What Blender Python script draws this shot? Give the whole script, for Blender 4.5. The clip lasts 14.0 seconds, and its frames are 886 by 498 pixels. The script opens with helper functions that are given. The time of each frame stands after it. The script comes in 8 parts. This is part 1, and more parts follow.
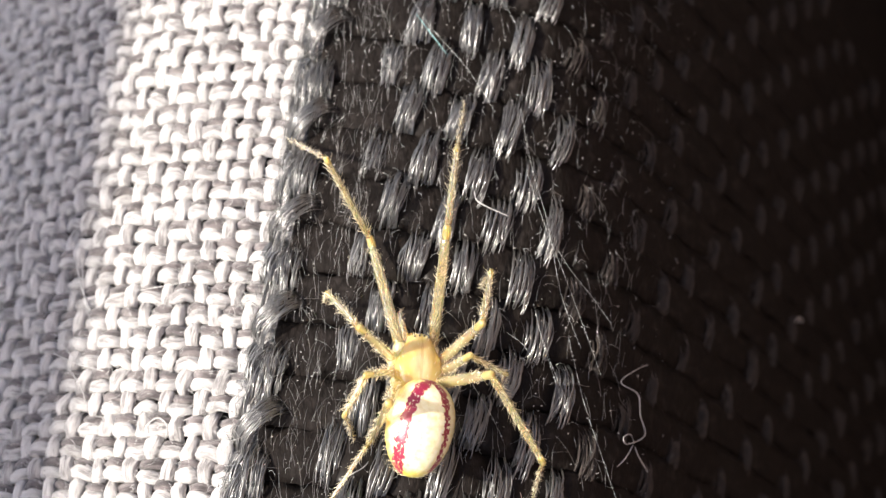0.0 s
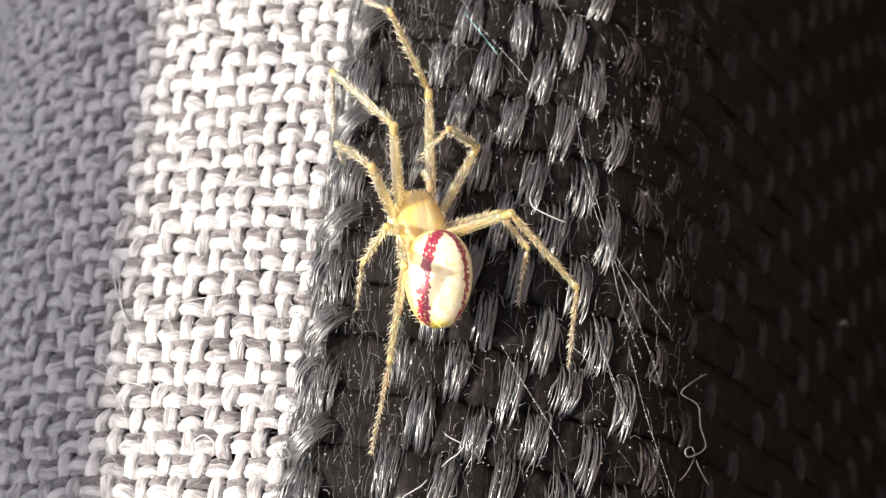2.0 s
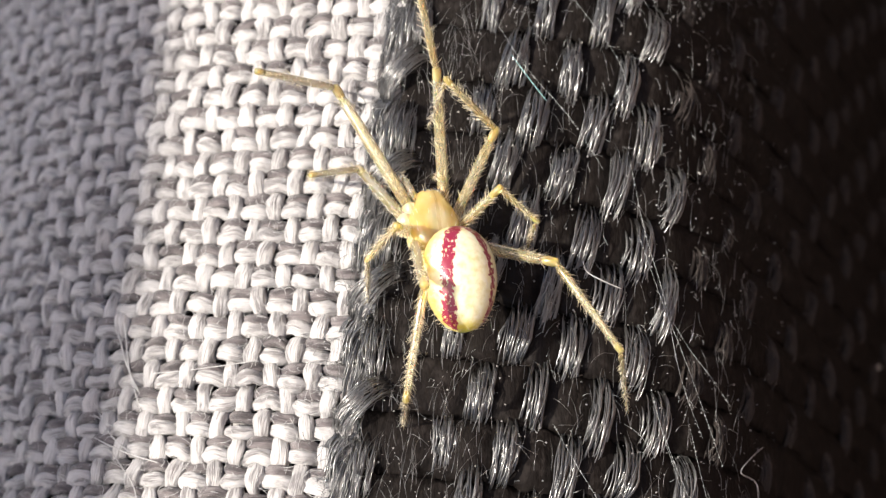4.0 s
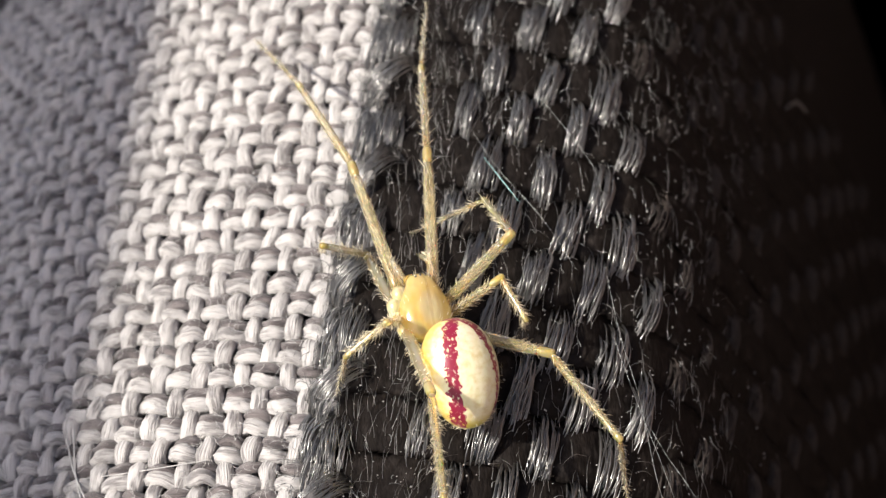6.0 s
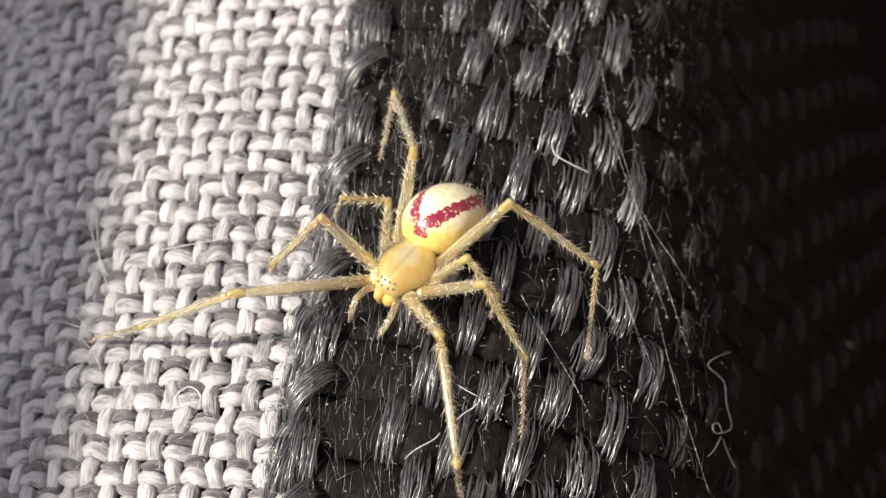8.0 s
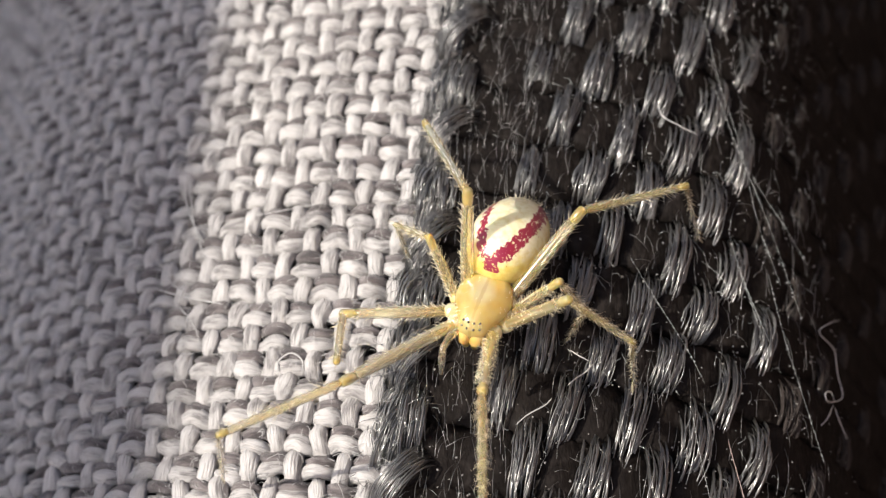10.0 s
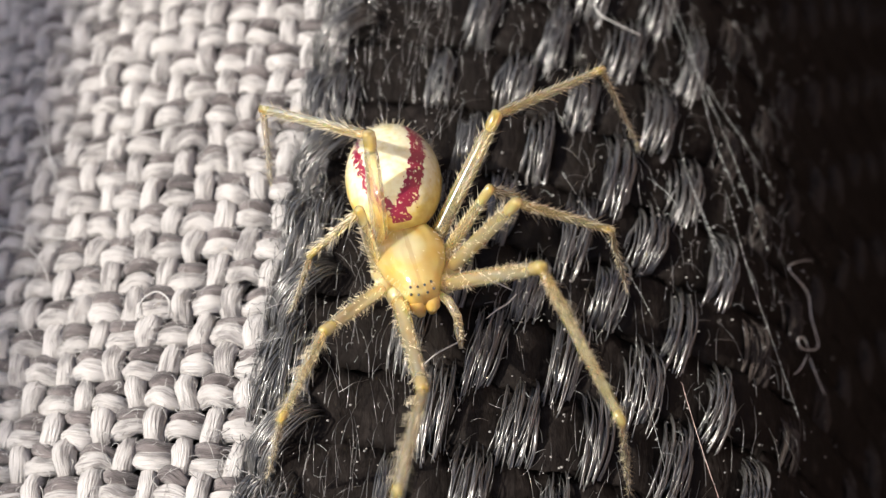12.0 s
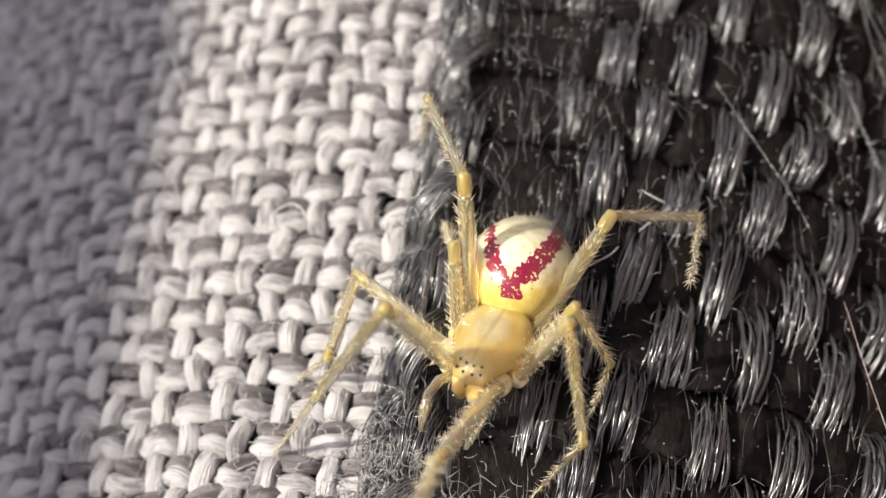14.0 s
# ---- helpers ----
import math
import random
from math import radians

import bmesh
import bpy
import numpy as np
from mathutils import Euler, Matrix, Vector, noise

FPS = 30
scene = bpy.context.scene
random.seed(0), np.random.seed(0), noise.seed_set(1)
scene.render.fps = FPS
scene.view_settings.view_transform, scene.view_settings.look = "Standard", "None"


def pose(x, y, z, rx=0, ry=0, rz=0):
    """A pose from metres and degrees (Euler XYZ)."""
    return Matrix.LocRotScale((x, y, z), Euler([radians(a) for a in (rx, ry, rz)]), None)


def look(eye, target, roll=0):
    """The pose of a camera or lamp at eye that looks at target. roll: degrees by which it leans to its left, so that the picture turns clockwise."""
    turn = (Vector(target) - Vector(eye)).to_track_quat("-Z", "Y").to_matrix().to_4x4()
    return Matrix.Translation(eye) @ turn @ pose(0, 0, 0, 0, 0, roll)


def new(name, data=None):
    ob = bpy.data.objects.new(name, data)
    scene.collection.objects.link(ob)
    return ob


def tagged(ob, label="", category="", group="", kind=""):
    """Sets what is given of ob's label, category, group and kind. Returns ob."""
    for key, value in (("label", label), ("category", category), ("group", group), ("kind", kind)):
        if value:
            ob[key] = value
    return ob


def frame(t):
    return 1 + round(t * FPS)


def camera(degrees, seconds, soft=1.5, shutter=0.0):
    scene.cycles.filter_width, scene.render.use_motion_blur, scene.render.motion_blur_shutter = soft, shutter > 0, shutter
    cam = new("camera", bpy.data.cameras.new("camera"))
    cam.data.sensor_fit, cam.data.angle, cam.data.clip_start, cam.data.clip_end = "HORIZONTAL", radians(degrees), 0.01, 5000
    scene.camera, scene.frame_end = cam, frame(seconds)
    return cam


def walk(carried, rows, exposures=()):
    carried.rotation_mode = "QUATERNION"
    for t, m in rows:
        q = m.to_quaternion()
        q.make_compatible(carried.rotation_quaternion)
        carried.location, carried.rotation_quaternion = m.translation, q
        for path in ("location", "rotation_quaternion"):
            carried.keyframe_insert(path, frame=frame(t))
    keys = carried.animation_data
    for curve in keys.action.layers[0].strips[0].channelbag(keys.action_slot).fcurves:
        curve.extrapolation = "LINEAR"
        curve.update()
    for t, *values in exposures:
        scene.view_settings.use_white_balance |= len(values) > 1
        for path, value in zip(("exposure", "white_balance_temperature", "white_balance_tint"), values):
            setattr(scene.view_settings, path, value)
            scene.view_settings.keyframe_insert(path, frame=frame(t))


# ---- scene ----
# ---- camera ----
MM = 0.001


def at(x, y, z, rx=0, ry=0, rz=0):
    """A pose from millimetres and degrees."""
    return pose(x * MM, y * MM, z * MM, rx, ry, rz)


cam = camera(30.0, 14.0, soft=1.4)
# a close-up lens: it stays focused on the spider
SPIDER = new("spider")
cam.data.dof.use_dof, cam.data.dof.focus_object, cam.data.dof.aperture_fstop = True, SPIDER, 98.0
walk(cam, [
    (0, at(10.038, -21.247, 54.148, 21.3, 7.9, 1.5)), (0.5, at(7.688, -23.656, 55.935, 22.1, 6.8, 1)),
    (1, at(8.993, -23.251, 55.646, 21.8, 7.6, 1.1)), (1.5, at(7.758, -21.592, 54.935, 21.4, 7.6, 1)),
    (2, at(7.143, -20.104, 52.749, 21, 7.3, 0.8)), (2.5, at(5.278, -17.407, 50.176, 20.8, 6.3, 0.7)),
    (3, at(3.702, -12.834, 51.781, 19.5, 4.9, 0.4)), (3.2, at(2.974, -12.783, 51.927, 18.8, 4.8, 0.5)),
    (5.3, at(3.227, -20.389, 45.504, 27.8, 4.7, 0.9)), (5.5, at(2.291, -20.491, 45.582, 29.7, 3.8, 0.7)),
    (6, at(3.224, -20.099, 45.474, 29.9, 3.8, 1.2)), (6.5, at(1.218, -21.911, 45.91, 29.4, 3.2, 1.2)),
    (7, at(3.362, -23.513, 45.5, 27.2, 4, 1.5)), (7.5, at(3.379, -24.661, 45.861, 26.4, 4.3, 1.6)),
    (8, at(3.336, -24.693, 46.295, 26.6, 3.8, 1.3)), (8.5, at(3.838, -25.743, 46.179, 26.4, 3.3, 1.3)),
    (9, at(2.071, -27.007, 46.413, 26, 3.8, 1.4)), (9.2, at(1.023, -26.435, 47.203, 25.9, 4.8, 1.7)),
    (11.3, at(0.939, -24.971, 37.575, 29.6, 4.6, 0.9)), (11.5, at(1.685, -25.652, 36.951, 29.8, 4.5, 0.7)),
    (12, at(1.989, -25.303, 35.515, 29.6, 4.2, 0.5)), (12.5, at(1.673, -24.177, 32.174, 30.3, 3.9, 0.1)),
    (13, at(1.762, -25.388, 31.402, 30.3, 3.7, 0.3)), (13.5, at(-0.011, -26.23, 32.129, 29.2, 4.6, 1.5)),
    (14, at(0.202, -25.792, 33.467, 28.9, 6.2, 2.3)),
], exposures=[(0, 1.44), (3, 1.29), (5.5, 0.8), (8.5, 0.85), (9, 0.8), (11.5, 0.66), (13, 0.82), (14, 0.7)])

# ---- light ----
world = bpy.data.worlds.new("sky")
scene.world = world
world.use_nodes = True
sky = world.node_tree.nodes.new("ShaderNodeTexSky")
sky.sky_type, sky.sun_disc = "NISHITA", False
SUN_UP, SUN_WAY = 50.0, (-0.975, -0.222)
sky.sun_elevation, sky.sun_rotation = radians(SUN_UP), math.atan2(SUN_WAY[0], SUN_WAY[1])
sky.air_density, sky.dust_density, sky.ozone_density = 0.65, 4.5, 1.5
back = world.node_tree.nodes["Background"]
back.inputs[1].default_value = 0.092
world.node_tree.links.new(sky.outputs[0], back.inputs[0])
sun = new("sun", bpy.data.lights.new("sun", "SUN"))
sun.data.energy, sun.data.angle, sun.data.color = 3.8, radians(0.53), (1.0, 0.93, 0.83)
flat = math.cos(radians(SUN_UP)) / math.hypot(*SUN_WAY)
TO_SUN = Vector((SUN_WAY[0] * flat, SUN_WAY[1] * flat, math.sin(radians(SUN_UP))))
sun.matrix_basis = look(TO_SUN * 2, (0, 0, 0))


# ---- materials ----
class Nodes:
    """A node material in the making."""

    def __init__(self, name):
        self.mat = bpy.data.materials.new(name)
        self.mat.use_nodes = True
        self.tree = self.mat.node_tree
        self.shader = self.tree.nodes["Principled BSDF"]

    def add(self, kind, **values):
        node = self.tree.nodes.new("ShaderNode" + kind)
        for key, value in values.items():
            node.inputs[key.replace("_", " ")].default_value = value
        return node

    def join(self, out, into):
        self.tree.links.new(out, into)

    def put(self, **values):
        for key, value in values.items():
            self.shader.inputs[key.replace("_", " ")].default_value = value

    def coords(self, out, scale):
        tex, mapping = self.add("TexCoord"), self.add("Mapping")
        mapping.inputs["Scale"].default_value = scale
        self.join(tex.outputs[out], mapping.inputs["Vector"])
        return mapping.outputs["Vector"]

    def noise(self, vector, scale, detail=3.0):
        node = self.add("TexNoise", Scale=scale, Detail=detail)
        if vector is not None:
            self.join(vector, node.inputs["Vector"])
        return node.outputs["Fac"]

    def ramp(self, fac, *stops):
        node = self.tree.nodes.new("ShaderNodeValToRGB")
        marks = node.color_ramp.elements
        while len(marks) < len(stops):
            marks.new(0.5)
        for mark, (place, colour) in zip(marks, stops):
            mark.position, mark.color = place, (*colour, 1)
        self.join(fac, node.inputs["Fac"])
        return node.outputs["Color"]

    def mix(self, fac, a, b, mode="MIX"):
        node = self.tree.nodes.new("ShaderNodeMix")
        node.data_type, node.blend_type = "RGBA", mode
        for value, slot in ((fac, node.inputs[0]), (a, node.inputs[6]), (b, node.inputs[7])):
            if isinstance(value, bpy.types.NodeSocket):
                self.join(value, slot)
            else:
                slot.default_value = value if isinstance(value, float) else (*value, 1)
        return node.outputs[2]

    def maths(self, what, a, b=0.0, c=0.0):
        node = self.tree.nodes.new("ShaderNodeMath")
        node.operation = what
        for value, slot in zip((a, b, c), node.inputs):
            if isinstance(value, bpy.types.NodeSocket):
                self.join(value, slot)
            else:
                slot.default_value = value
        return node.outputs[0]

    def bump(self, height, strength, distance):
        node = self.add("Bump", Strength=strength, Distance=distance)
        self.join(height, node.inputs["Height"])
        self.join(node.outputs["Normal"], self.shader.inputs["Normal"])


def yarn_material(name, light, mid, dark):
    """Spun heather yarn: pale and dark fibres mixed in streaks and blotches. The UV runs in millimetres along and turns around."""
    n = Nodes(name)
    fibres = n.noise(n.coords("UV", (2.6, 16, 1)), 1.0, 5.0)
    slubs = n.noise(n.coords("UV", (1.6, 2.4, 1)), 1.0, 3.0)
    info = n.add("ObjectInfo")
    tone = n.maths("ADD", n.maths("ADD", n.maths("MULTIPLY", fibres, 0.5), n.maths("MULTIPLY", slubs, 0.85)), n.maths("MULTIPLY", info.outputs["Random"], 0.07))
    n.join(n.ramp(tone, (0.58, dark), (0.68, mid), (0.8, light)), n.shader.inputs["Base Color"])
    n.put(Roughness=0.6, Sheen_Weight=0.3, Sheen_Roughness=0.5)
    n.bump(n.maths("ADD", fibres, n.maths("MULTIPLY", slubs, 0.7)), 1.0, 0.0001)
    return n.mat


def filament_material(name, colour, rough, gloss=1.0, nap=0.0):
    """Drawn polymer filament: dark and glossy, each strand a little different, with dust; nap roughens it."""
    n = Nodes(name)
    dust = n.noise(n.coords("Object", (1, 1, 1)), 2600.0, 4.0)
    own = n.add("NewGeometry").outputs["Random Per Island"]
    n.join(n.ramp(dust, (0.5, colour), (0.8, tuple(c * 2.2 + 0.004 for c in colour))), n.shader.inputs["Base Color"])
    n.join(n.maths("ADD", n.maths("MULTIPLY_ADD", dust, 0.3, rough - 0.22), n.maths("MULTIPLY", own, 0.2)), n.shader.inputs["Roughness"])
    n.put(IOR=1.7, Specular_IOR_Level=gloss, Coat_Weight=gloss, Coat_Roughness=0.21, Coat_IOR=1.9)
    if nap:
        n.bump(n.noise(n.coords("Object", (1, 0.4, 1)), 5200.0, 5.0), nap, 0.0001)
    else:
        n.bump(n.noise(n.coords("Object", (1, 0.25, 1)), 14000.0, 2.0), 0.5, 0.00002)
    return n.mat


def plain_material(name, colour, rough, grain=3000.0):
    n = Nodes(name)
    spots = n.noise(n.coords("Object", (1, 1, 1)), grain, 3.0)
    n.join(n.mix(spots, tuple(c * 0.7 for c in colour), tuple(min(1, c * 1.25) for c in colour)), n.shader.inputs["Base Color"])
    n.put(Roughness=rough)
    return n.mat


def leg_material(name, pale, warm, clear=0.4, body=1.0):
    """Translucent cuticle, glassy at the rim, with darker mottling."""
    n = Nodes(name)
    spots = n.noise(n.coords("Object", (1, 0.35, 1)), 2600.0, 3.0)
    split = n.add("SeparateXYZ")
    n.join(n.coords("Object", (1, 1, 1)), split.inputs[0])
    root = n.maths("SUBTRACT", 0.75, n.maths("MULTIPLY", split.outputs[1], 450.0))
    n.join(n.mix(n.maths("MINIMUM", n.maths("MAXIMUM", root, 0.0), 0.7), n.ramp(spots, (0.35, warm), (0.62, pale)), (0.93, 0.66, 0.24)), n.shader.inputs["Base Color"])
    n.put(Roughness=0.26, Alpha=body, Transmission_Weight=clear, IOR=1.38, Subsurface_Weight=0.6, Subsurface_Radius=(1.0, 0.75, 0.4), Subsurface_Scale=0.0002, Coat_Weight=0.75, Coat_Roughness=0.14)
    n.bump(n.noise(n.coords("Object", (1, 1, 1)), 9000.0, 2.0), 0.25, 0.00002)
    return n.mat


def carapace_material():
    """Pale ochre shield with a paler clear middle, a faint dark median line and a darker rim."""
    n = Nodes("carapace")
    tex = n.add("TexCoord")
    split = n.add("SeparateXYZ")
    n.join(tex.outputs["Object"], split.inputs[0])
    side = n.maths("ABSOLUTE", split.outputs[0])
    line = n.maths("LESS_THAN", n.maths("ADD", side, n.maths("MULTIPLY", n.noise(tex.outputs["Object"], 2500.0), 0.0001)), 0.00009)
    spots = n.noise(tex.outputs["Object"], 1300.0, 3.0)
    base = n.ramp(spots, (0.3, (0.88, 0.58, 0.13)), (0.66, (0.96, 0.76, 0.29)))
    rim = n.maths("GREATER_THAN", side, 0.00082)
    # the clear patch behind the head, uneven at its border
    away = n.maths("ADD", n.maths("POWER", n.maths("MULTIPLY", side, 2400.0), 2.0), n.maths("POWER", n.maths("MULTIPLY_ADD", split.outputs[1], 1700.0, 0.25), 2.0))
    patch = n.maths("MAXIMUM", n.maths("SUBTRACT", n.maths("ADD", 0.75, n.maths("MULTIPLY", spots, 0.5)), away), 0.0)
    base = n.mix(n.maths("MINIMUM", n.maths("MULTIPLY", patch, 0.9), 0.75), base, (0.95, 0.86, 0.56))
    lined = n.mix(n.maths("MULTIPLY", line, 0.3), base, (0.42, 0.27, 0.07))
    n.join(n.mix(n.maths("MULTIPLY", rim, 0.3), lined, (0.62, 0.42, 0.12)), n.shader.inputs["Base Color"])
    n.put(Roughness=0.12, Transmission_Weight=0.5, IOR=1.42, Specular_IOR_Level=0.9, Subsurface_Weight=0.5, Subsurface_Radius=(1.0, 0.7, 0.3), Subsurface_Scale=0.0004, Coat_Weight=1.0, Coat_Roughness=0.1, Coat_IOR=1.8)
    folds = n.noise(n.coords("Object", (1.0, 0.5, 1.0)), 1500.0, 2.0)
    n.bump(folds, 0.6, 0.0003)
    return n.mat


def abdomen_material():
    """Cream back between two ragged crimson bands that meet in front; yellow flanks and tail."""
    n = Nodes("abdomen")
    tex = n.add("TexCoord")
    split = n.add("SeparateXYZ")
    n.join(tex.outputs["Object"], split.inputs[0])
    x, y, z = (n.maths("MULTIPLY", s, 1000.0) for s in split.outputs)
    rag = n.maths("SUBTRACT", n.noise(tex.outputs["Object"], 6500.0, 5.0), 0.5)
    side = n.maths("ADD", n.maths("ABSOLUTE", n.maths("ADD", x, -0.02)), n.maths("MULTIPLY", rag, 0.42))
    # the band's middle line runs out from the front and in again at the tail
    along = n.maths("MULTIPLY_ADD", y, -1.0, 0.3)
    mid = n.maths("MULTIPLY", n.maths("SQRT", n.maths("MAXIMUM", n.maths("SUBTRACT", 1.0, n.maths("POWER", n.maths("DIVIDE", n.maths("SUBTRACT", along, 1.8), 1.75), 2.0)), 0.0)), 0.7)
    off = n.maths("ABSOLUTE", n.maths("SUBTRACT", side, mid))
    wide = n.maths("MULTIPLY_ADD", n.maths("MAXIMUM", n.maths("SUBTRACT", 0.9, along), 0.0), 0.1, 0.085)
    wide = n.maths("ADD", wide, n.maths("MULTIPLY", n.maths("LESS_THAN", x, 0.0), 0.07))
    upper = n.maths("GREATER_THAN", z, 0.45)
    holes = n.maths("GREATER_THAN", n.noise(n.coords("Object", (1, 0.6, 1)), 14000.0, 3.0), 0.38)
    band = n.maths("MULTIPLY", n.maths("MULTIPLY", n.maths("LESS_THAN", off, wide), upper), holes)
    cells = n.noise(tex.outputs["Object"], 5200.0, 4.0)
    cream = n.ramp(cells, (0.3, (0.72, 0.64, 0.34)), (0.55, (0.84, 0.8, 0.58)))
    flank = n.ramp(cells, (0.3, (0.68, 0.49, 0.1)), (0.7, (0.8, 0.65, 0.2)))
    low = n.ramp(n.maths("ADD", n.maths("MULTIPLY", z, 0.5), n.maths("MULTIPLY", rag, 0.25)), (0.3, (1, 1, 1)), (0.5, (0, 0, 0)))
    tail = n.ramp(n.maths("MULTIPLY_ADD", y, -0.28, -0.05), (0.66, (0, 0, 0)), (0.74, (1, 1, 1)))
    base = n.mix(low, cream, flank)
    base = n.mix(tail, base, (0.66, 0.58, 0.06))
    n.join(n.mix(band, base, (0.27, 0.008, 0.04)), n.shader.inputs["Base Color"])
    n.put(Roughness=0.32, Subsurface_Weight=0.7, Subsurface_Radius=(1.0, 0.8, 0.5), Subsurface_Scale=0.0003, Coat_Weight=0.8, Coat_Roughness=0.18)
    n.bump(cells, 0.25, 0.00005)
    return n.mat


M_WARP = yarn_material("pale_yarn", (0.55, 0.53, 0.52), (0.45, 0.43, 0.42), (0.2, 0.186, 0.184))
M_WEFT = yarn_material("grey_yarn", (0.2, 0.174, 0.172), (0.105, 0.087, 0.088), (0.042, 0.033, 0.034))
M_FUZZ = plain_material("pale_lint", (0.5, 0.49, 0.48), 0.5)
M_BLACK = filament_material("black_filament", (0.028, 0.0272, 0.025), 0.44)
# shaded copy of the black filament: browner and duller for the strap's far slope
M_SHADED = filament_material("shaded_filament", (0.034, 0.0275, 0.0245), 0.8, 0.12, 0.5)
M_BLACK_WEFT = filament_material("black_weft", (0.0105, 0.0085, 0.0076), 0.75, 0.03, 0.9)
M_LINT = plain_material("grey_lint", (0.3, 0.29, 0.285), 0.5, 1800.0)
M_SILK = plain_material("silk", (0.33, 0.345, 0.34), 0.25)
# cyan in the colour stands for an iridescent glint on one silk thread
M_GLINT = plain_material("silk_glint", (0.22, 0.42, 0.43), 0.2)
M_DUST = plain_material("dust", (0.3, 0.29, 0.28), 0.7)
M_LEG = leg_material("leg_cuticle", (0.98, 0.87, 0.55), (0.95, 0.75, 0.37), 0.8, 0.68)
M_KNEE = leg_material("joint_cuticle", (0.94, 0.8, 0.34), (0.88, 0.64, 0.18), 0.72, 0.82)
M_SHIN = leg_material("foot_cuticle", (0.94, 0.82, 0.58), (0.85, 0.65, 0.4), 0.8, 0.66)
M_JAW = leg_material("jaw_cuticle", (0.9, 0.62, 0.2), (0.84, 0.5, 0.12), 0.3)
M_SETA = plain_material("bristle", (0.74, 0.65, 0.46), 0.35)
M_CARAPACE = carapace_material()
M_ABDOMEN = abdomen_material()
M_HAIR = plain_material("hair", (0.42, 0.3, 0.27), 0.3)
M_EYE = filament_material("eye", (0.006, 0.004, 0.004), 0.2)
M_BOUNCE = plain_material("bounce_brown", (0.21, 0.148, 0.12), 0.85, 900.0)
# near-black so the gaps between the yarns look deeply shaded
M_GAP_SHADE = plain_material("gap_shade_cloth", (0.03, 0.026, 0.027), 0.8, 1500.0)
M_SHADE_PANEL = plain_material("shade_panel_grey", (0.16, 0.15, 0.16), 0.8, 1500.0)


# ---- building ----
def mesh_of(name, verts, faces, mats, uvs=None, slots=None):
    """A mesh from vertices in millimetres."""
    me = bpy.data.meshes.new(name)
    me.from_pydata([(v[0] * MM, v[1] * MM, v[2] * MM) for v in verts], [], faces)
    for m in mats:
        me.materials.append(m)
    if slots:
        me.polygons.foreach_set("material_index", slots)
    me.polygons.foreach_set("use_smooth", [True] * len(me.polygons))
    if uvs is not None:
        layer = me.uv_layers.new(name="UVMap")
        flatuv = [c for poly in faces for v in poly for c in uvs[v]]
        layer.data.foreach_set("uv", flatuv)
    me.update()
    return me


class Shape:
    """Vertices, faces and UVs gathered in millimetres."""

    def __init__(self):
        self.v, self.f, self.uv, self.slot = [], [], [], []

    def tube(self, points, radii, sides=6, flatten=1.0, slot=0, normal=(0, 0, 1), caps=True, ply=0, twist=0.0, seed=0.0):
        """A tube along points; radii one for each point; flatten squeezes it along the normal; ply and twist raise strands on it."""
        pts = [Vector(p) for p in points]
        first, gone = len(self.v), 0.0
        for i, p in enumerate(pts):
            ahead = (pts[min(i + 1, len(pts) - 1)] - pts[max(i - 1, 0)]).normalized()
            up = Vector(normal) - ahead * Vector(normal).dot(ahead)
            up = up.normalized() if up.length > 1e-4 else ahead.orthogonal().normalized()
            side = ahead.cross(up)
            gone += (p - pts[i - 1]).length if i else 0.0
            for k in range(sides):
                a = 2 * math.pi * k / sides
                r = radii[i]
                if ply:
                    r *= 1 + 0.1 * math.sin(ply * a + twist * gone + seed) + 0.2 * noise.noise((gone * 2.6, math.cos(a) * 1.7, math.sin(a) * 1.7 + seed))
                self.v.append(p + side * (math.cos(a) * r) + up * (math.sin(a) * r * flatten))
                self.uv.append((gone, k / sides * 2))
        for i in range(len(pts) - 1):
            for k in range(sides):
                a, b = first + i * sides + k, first + i * sides + (k + 1) % sides
                self.f.append((a, b, b + sides, a + sides))
                self.slot.append(slot)
        if caps:
            self.f.append(tuple(first + k for k in reversed(range(sides))))
            self.f.append(tuple(len(self.v) - sides + k for k in range(sides)))
            self.slot += [slot, slot]
        return self

    def rings(self, sections, sides=24, power=2.3, slot=0):
        """A closed body from sections (y, half width, top, bottom) along y."""
        first = len(self.v)
        for y, w, zt, zb in sections:
            for k in range(sides):
                a = 2 * math.pi * k / sides
                c, s = math.cos(a), math.sin(a)
                cc = math.copysign(abs(c) ** (2 / power), c)
                ss = math.copysign(abs(s) ** (2 / power), s)
                mid, half = (zt + zb) / 2, (zt - zb) / 2
                self.v.append(Vector((w * cc, y, mid + half * ss)))
                self.uv.append((k / sides, y))
        for i in range(len(sections) - 1):
            for k in range(sides):
                a, b = first + i * sides + k, first + i * sides + (k + 1) % sides
                self.f.append((a, a + sides, b + sides, b))
                self.slot.append(slot)
        self.f.append(tuple(first + k for k in range(sides)))
        self.f.append(tuple(len(self.v) - sides + k for k in reversed(range(sides))))
        self.slot += [slot, slot]
        return self

    def spike(self, root, tip, r, slot=1):
        """A bristle."""
        root, tip = Vector(root), Vector(tip)
        ahead = (tip - root).normalized()
        a = ahead.orthogonal().normalized()
        b = ahead.cross(a)
        first = len(self.v)
        for k in range(3):
            w = 2 * math.pi * k / 3
            self.v.append(root + a * (math.cos(w) * r) + b * (math.sin(w) * r))
            self.uv.append((0, 0))
        self.v.append(tip)
        self.uv.append((0, 1))
        for k in range(3):
            self.f.append((first + k, first + (k + 1) % 3, first + 3))
            self.slot.append(slot)
        return self

    def mesh(self, name, *mats):
        return mesh_of(name, self.v, self.f, mats, self.uv, self.slot)


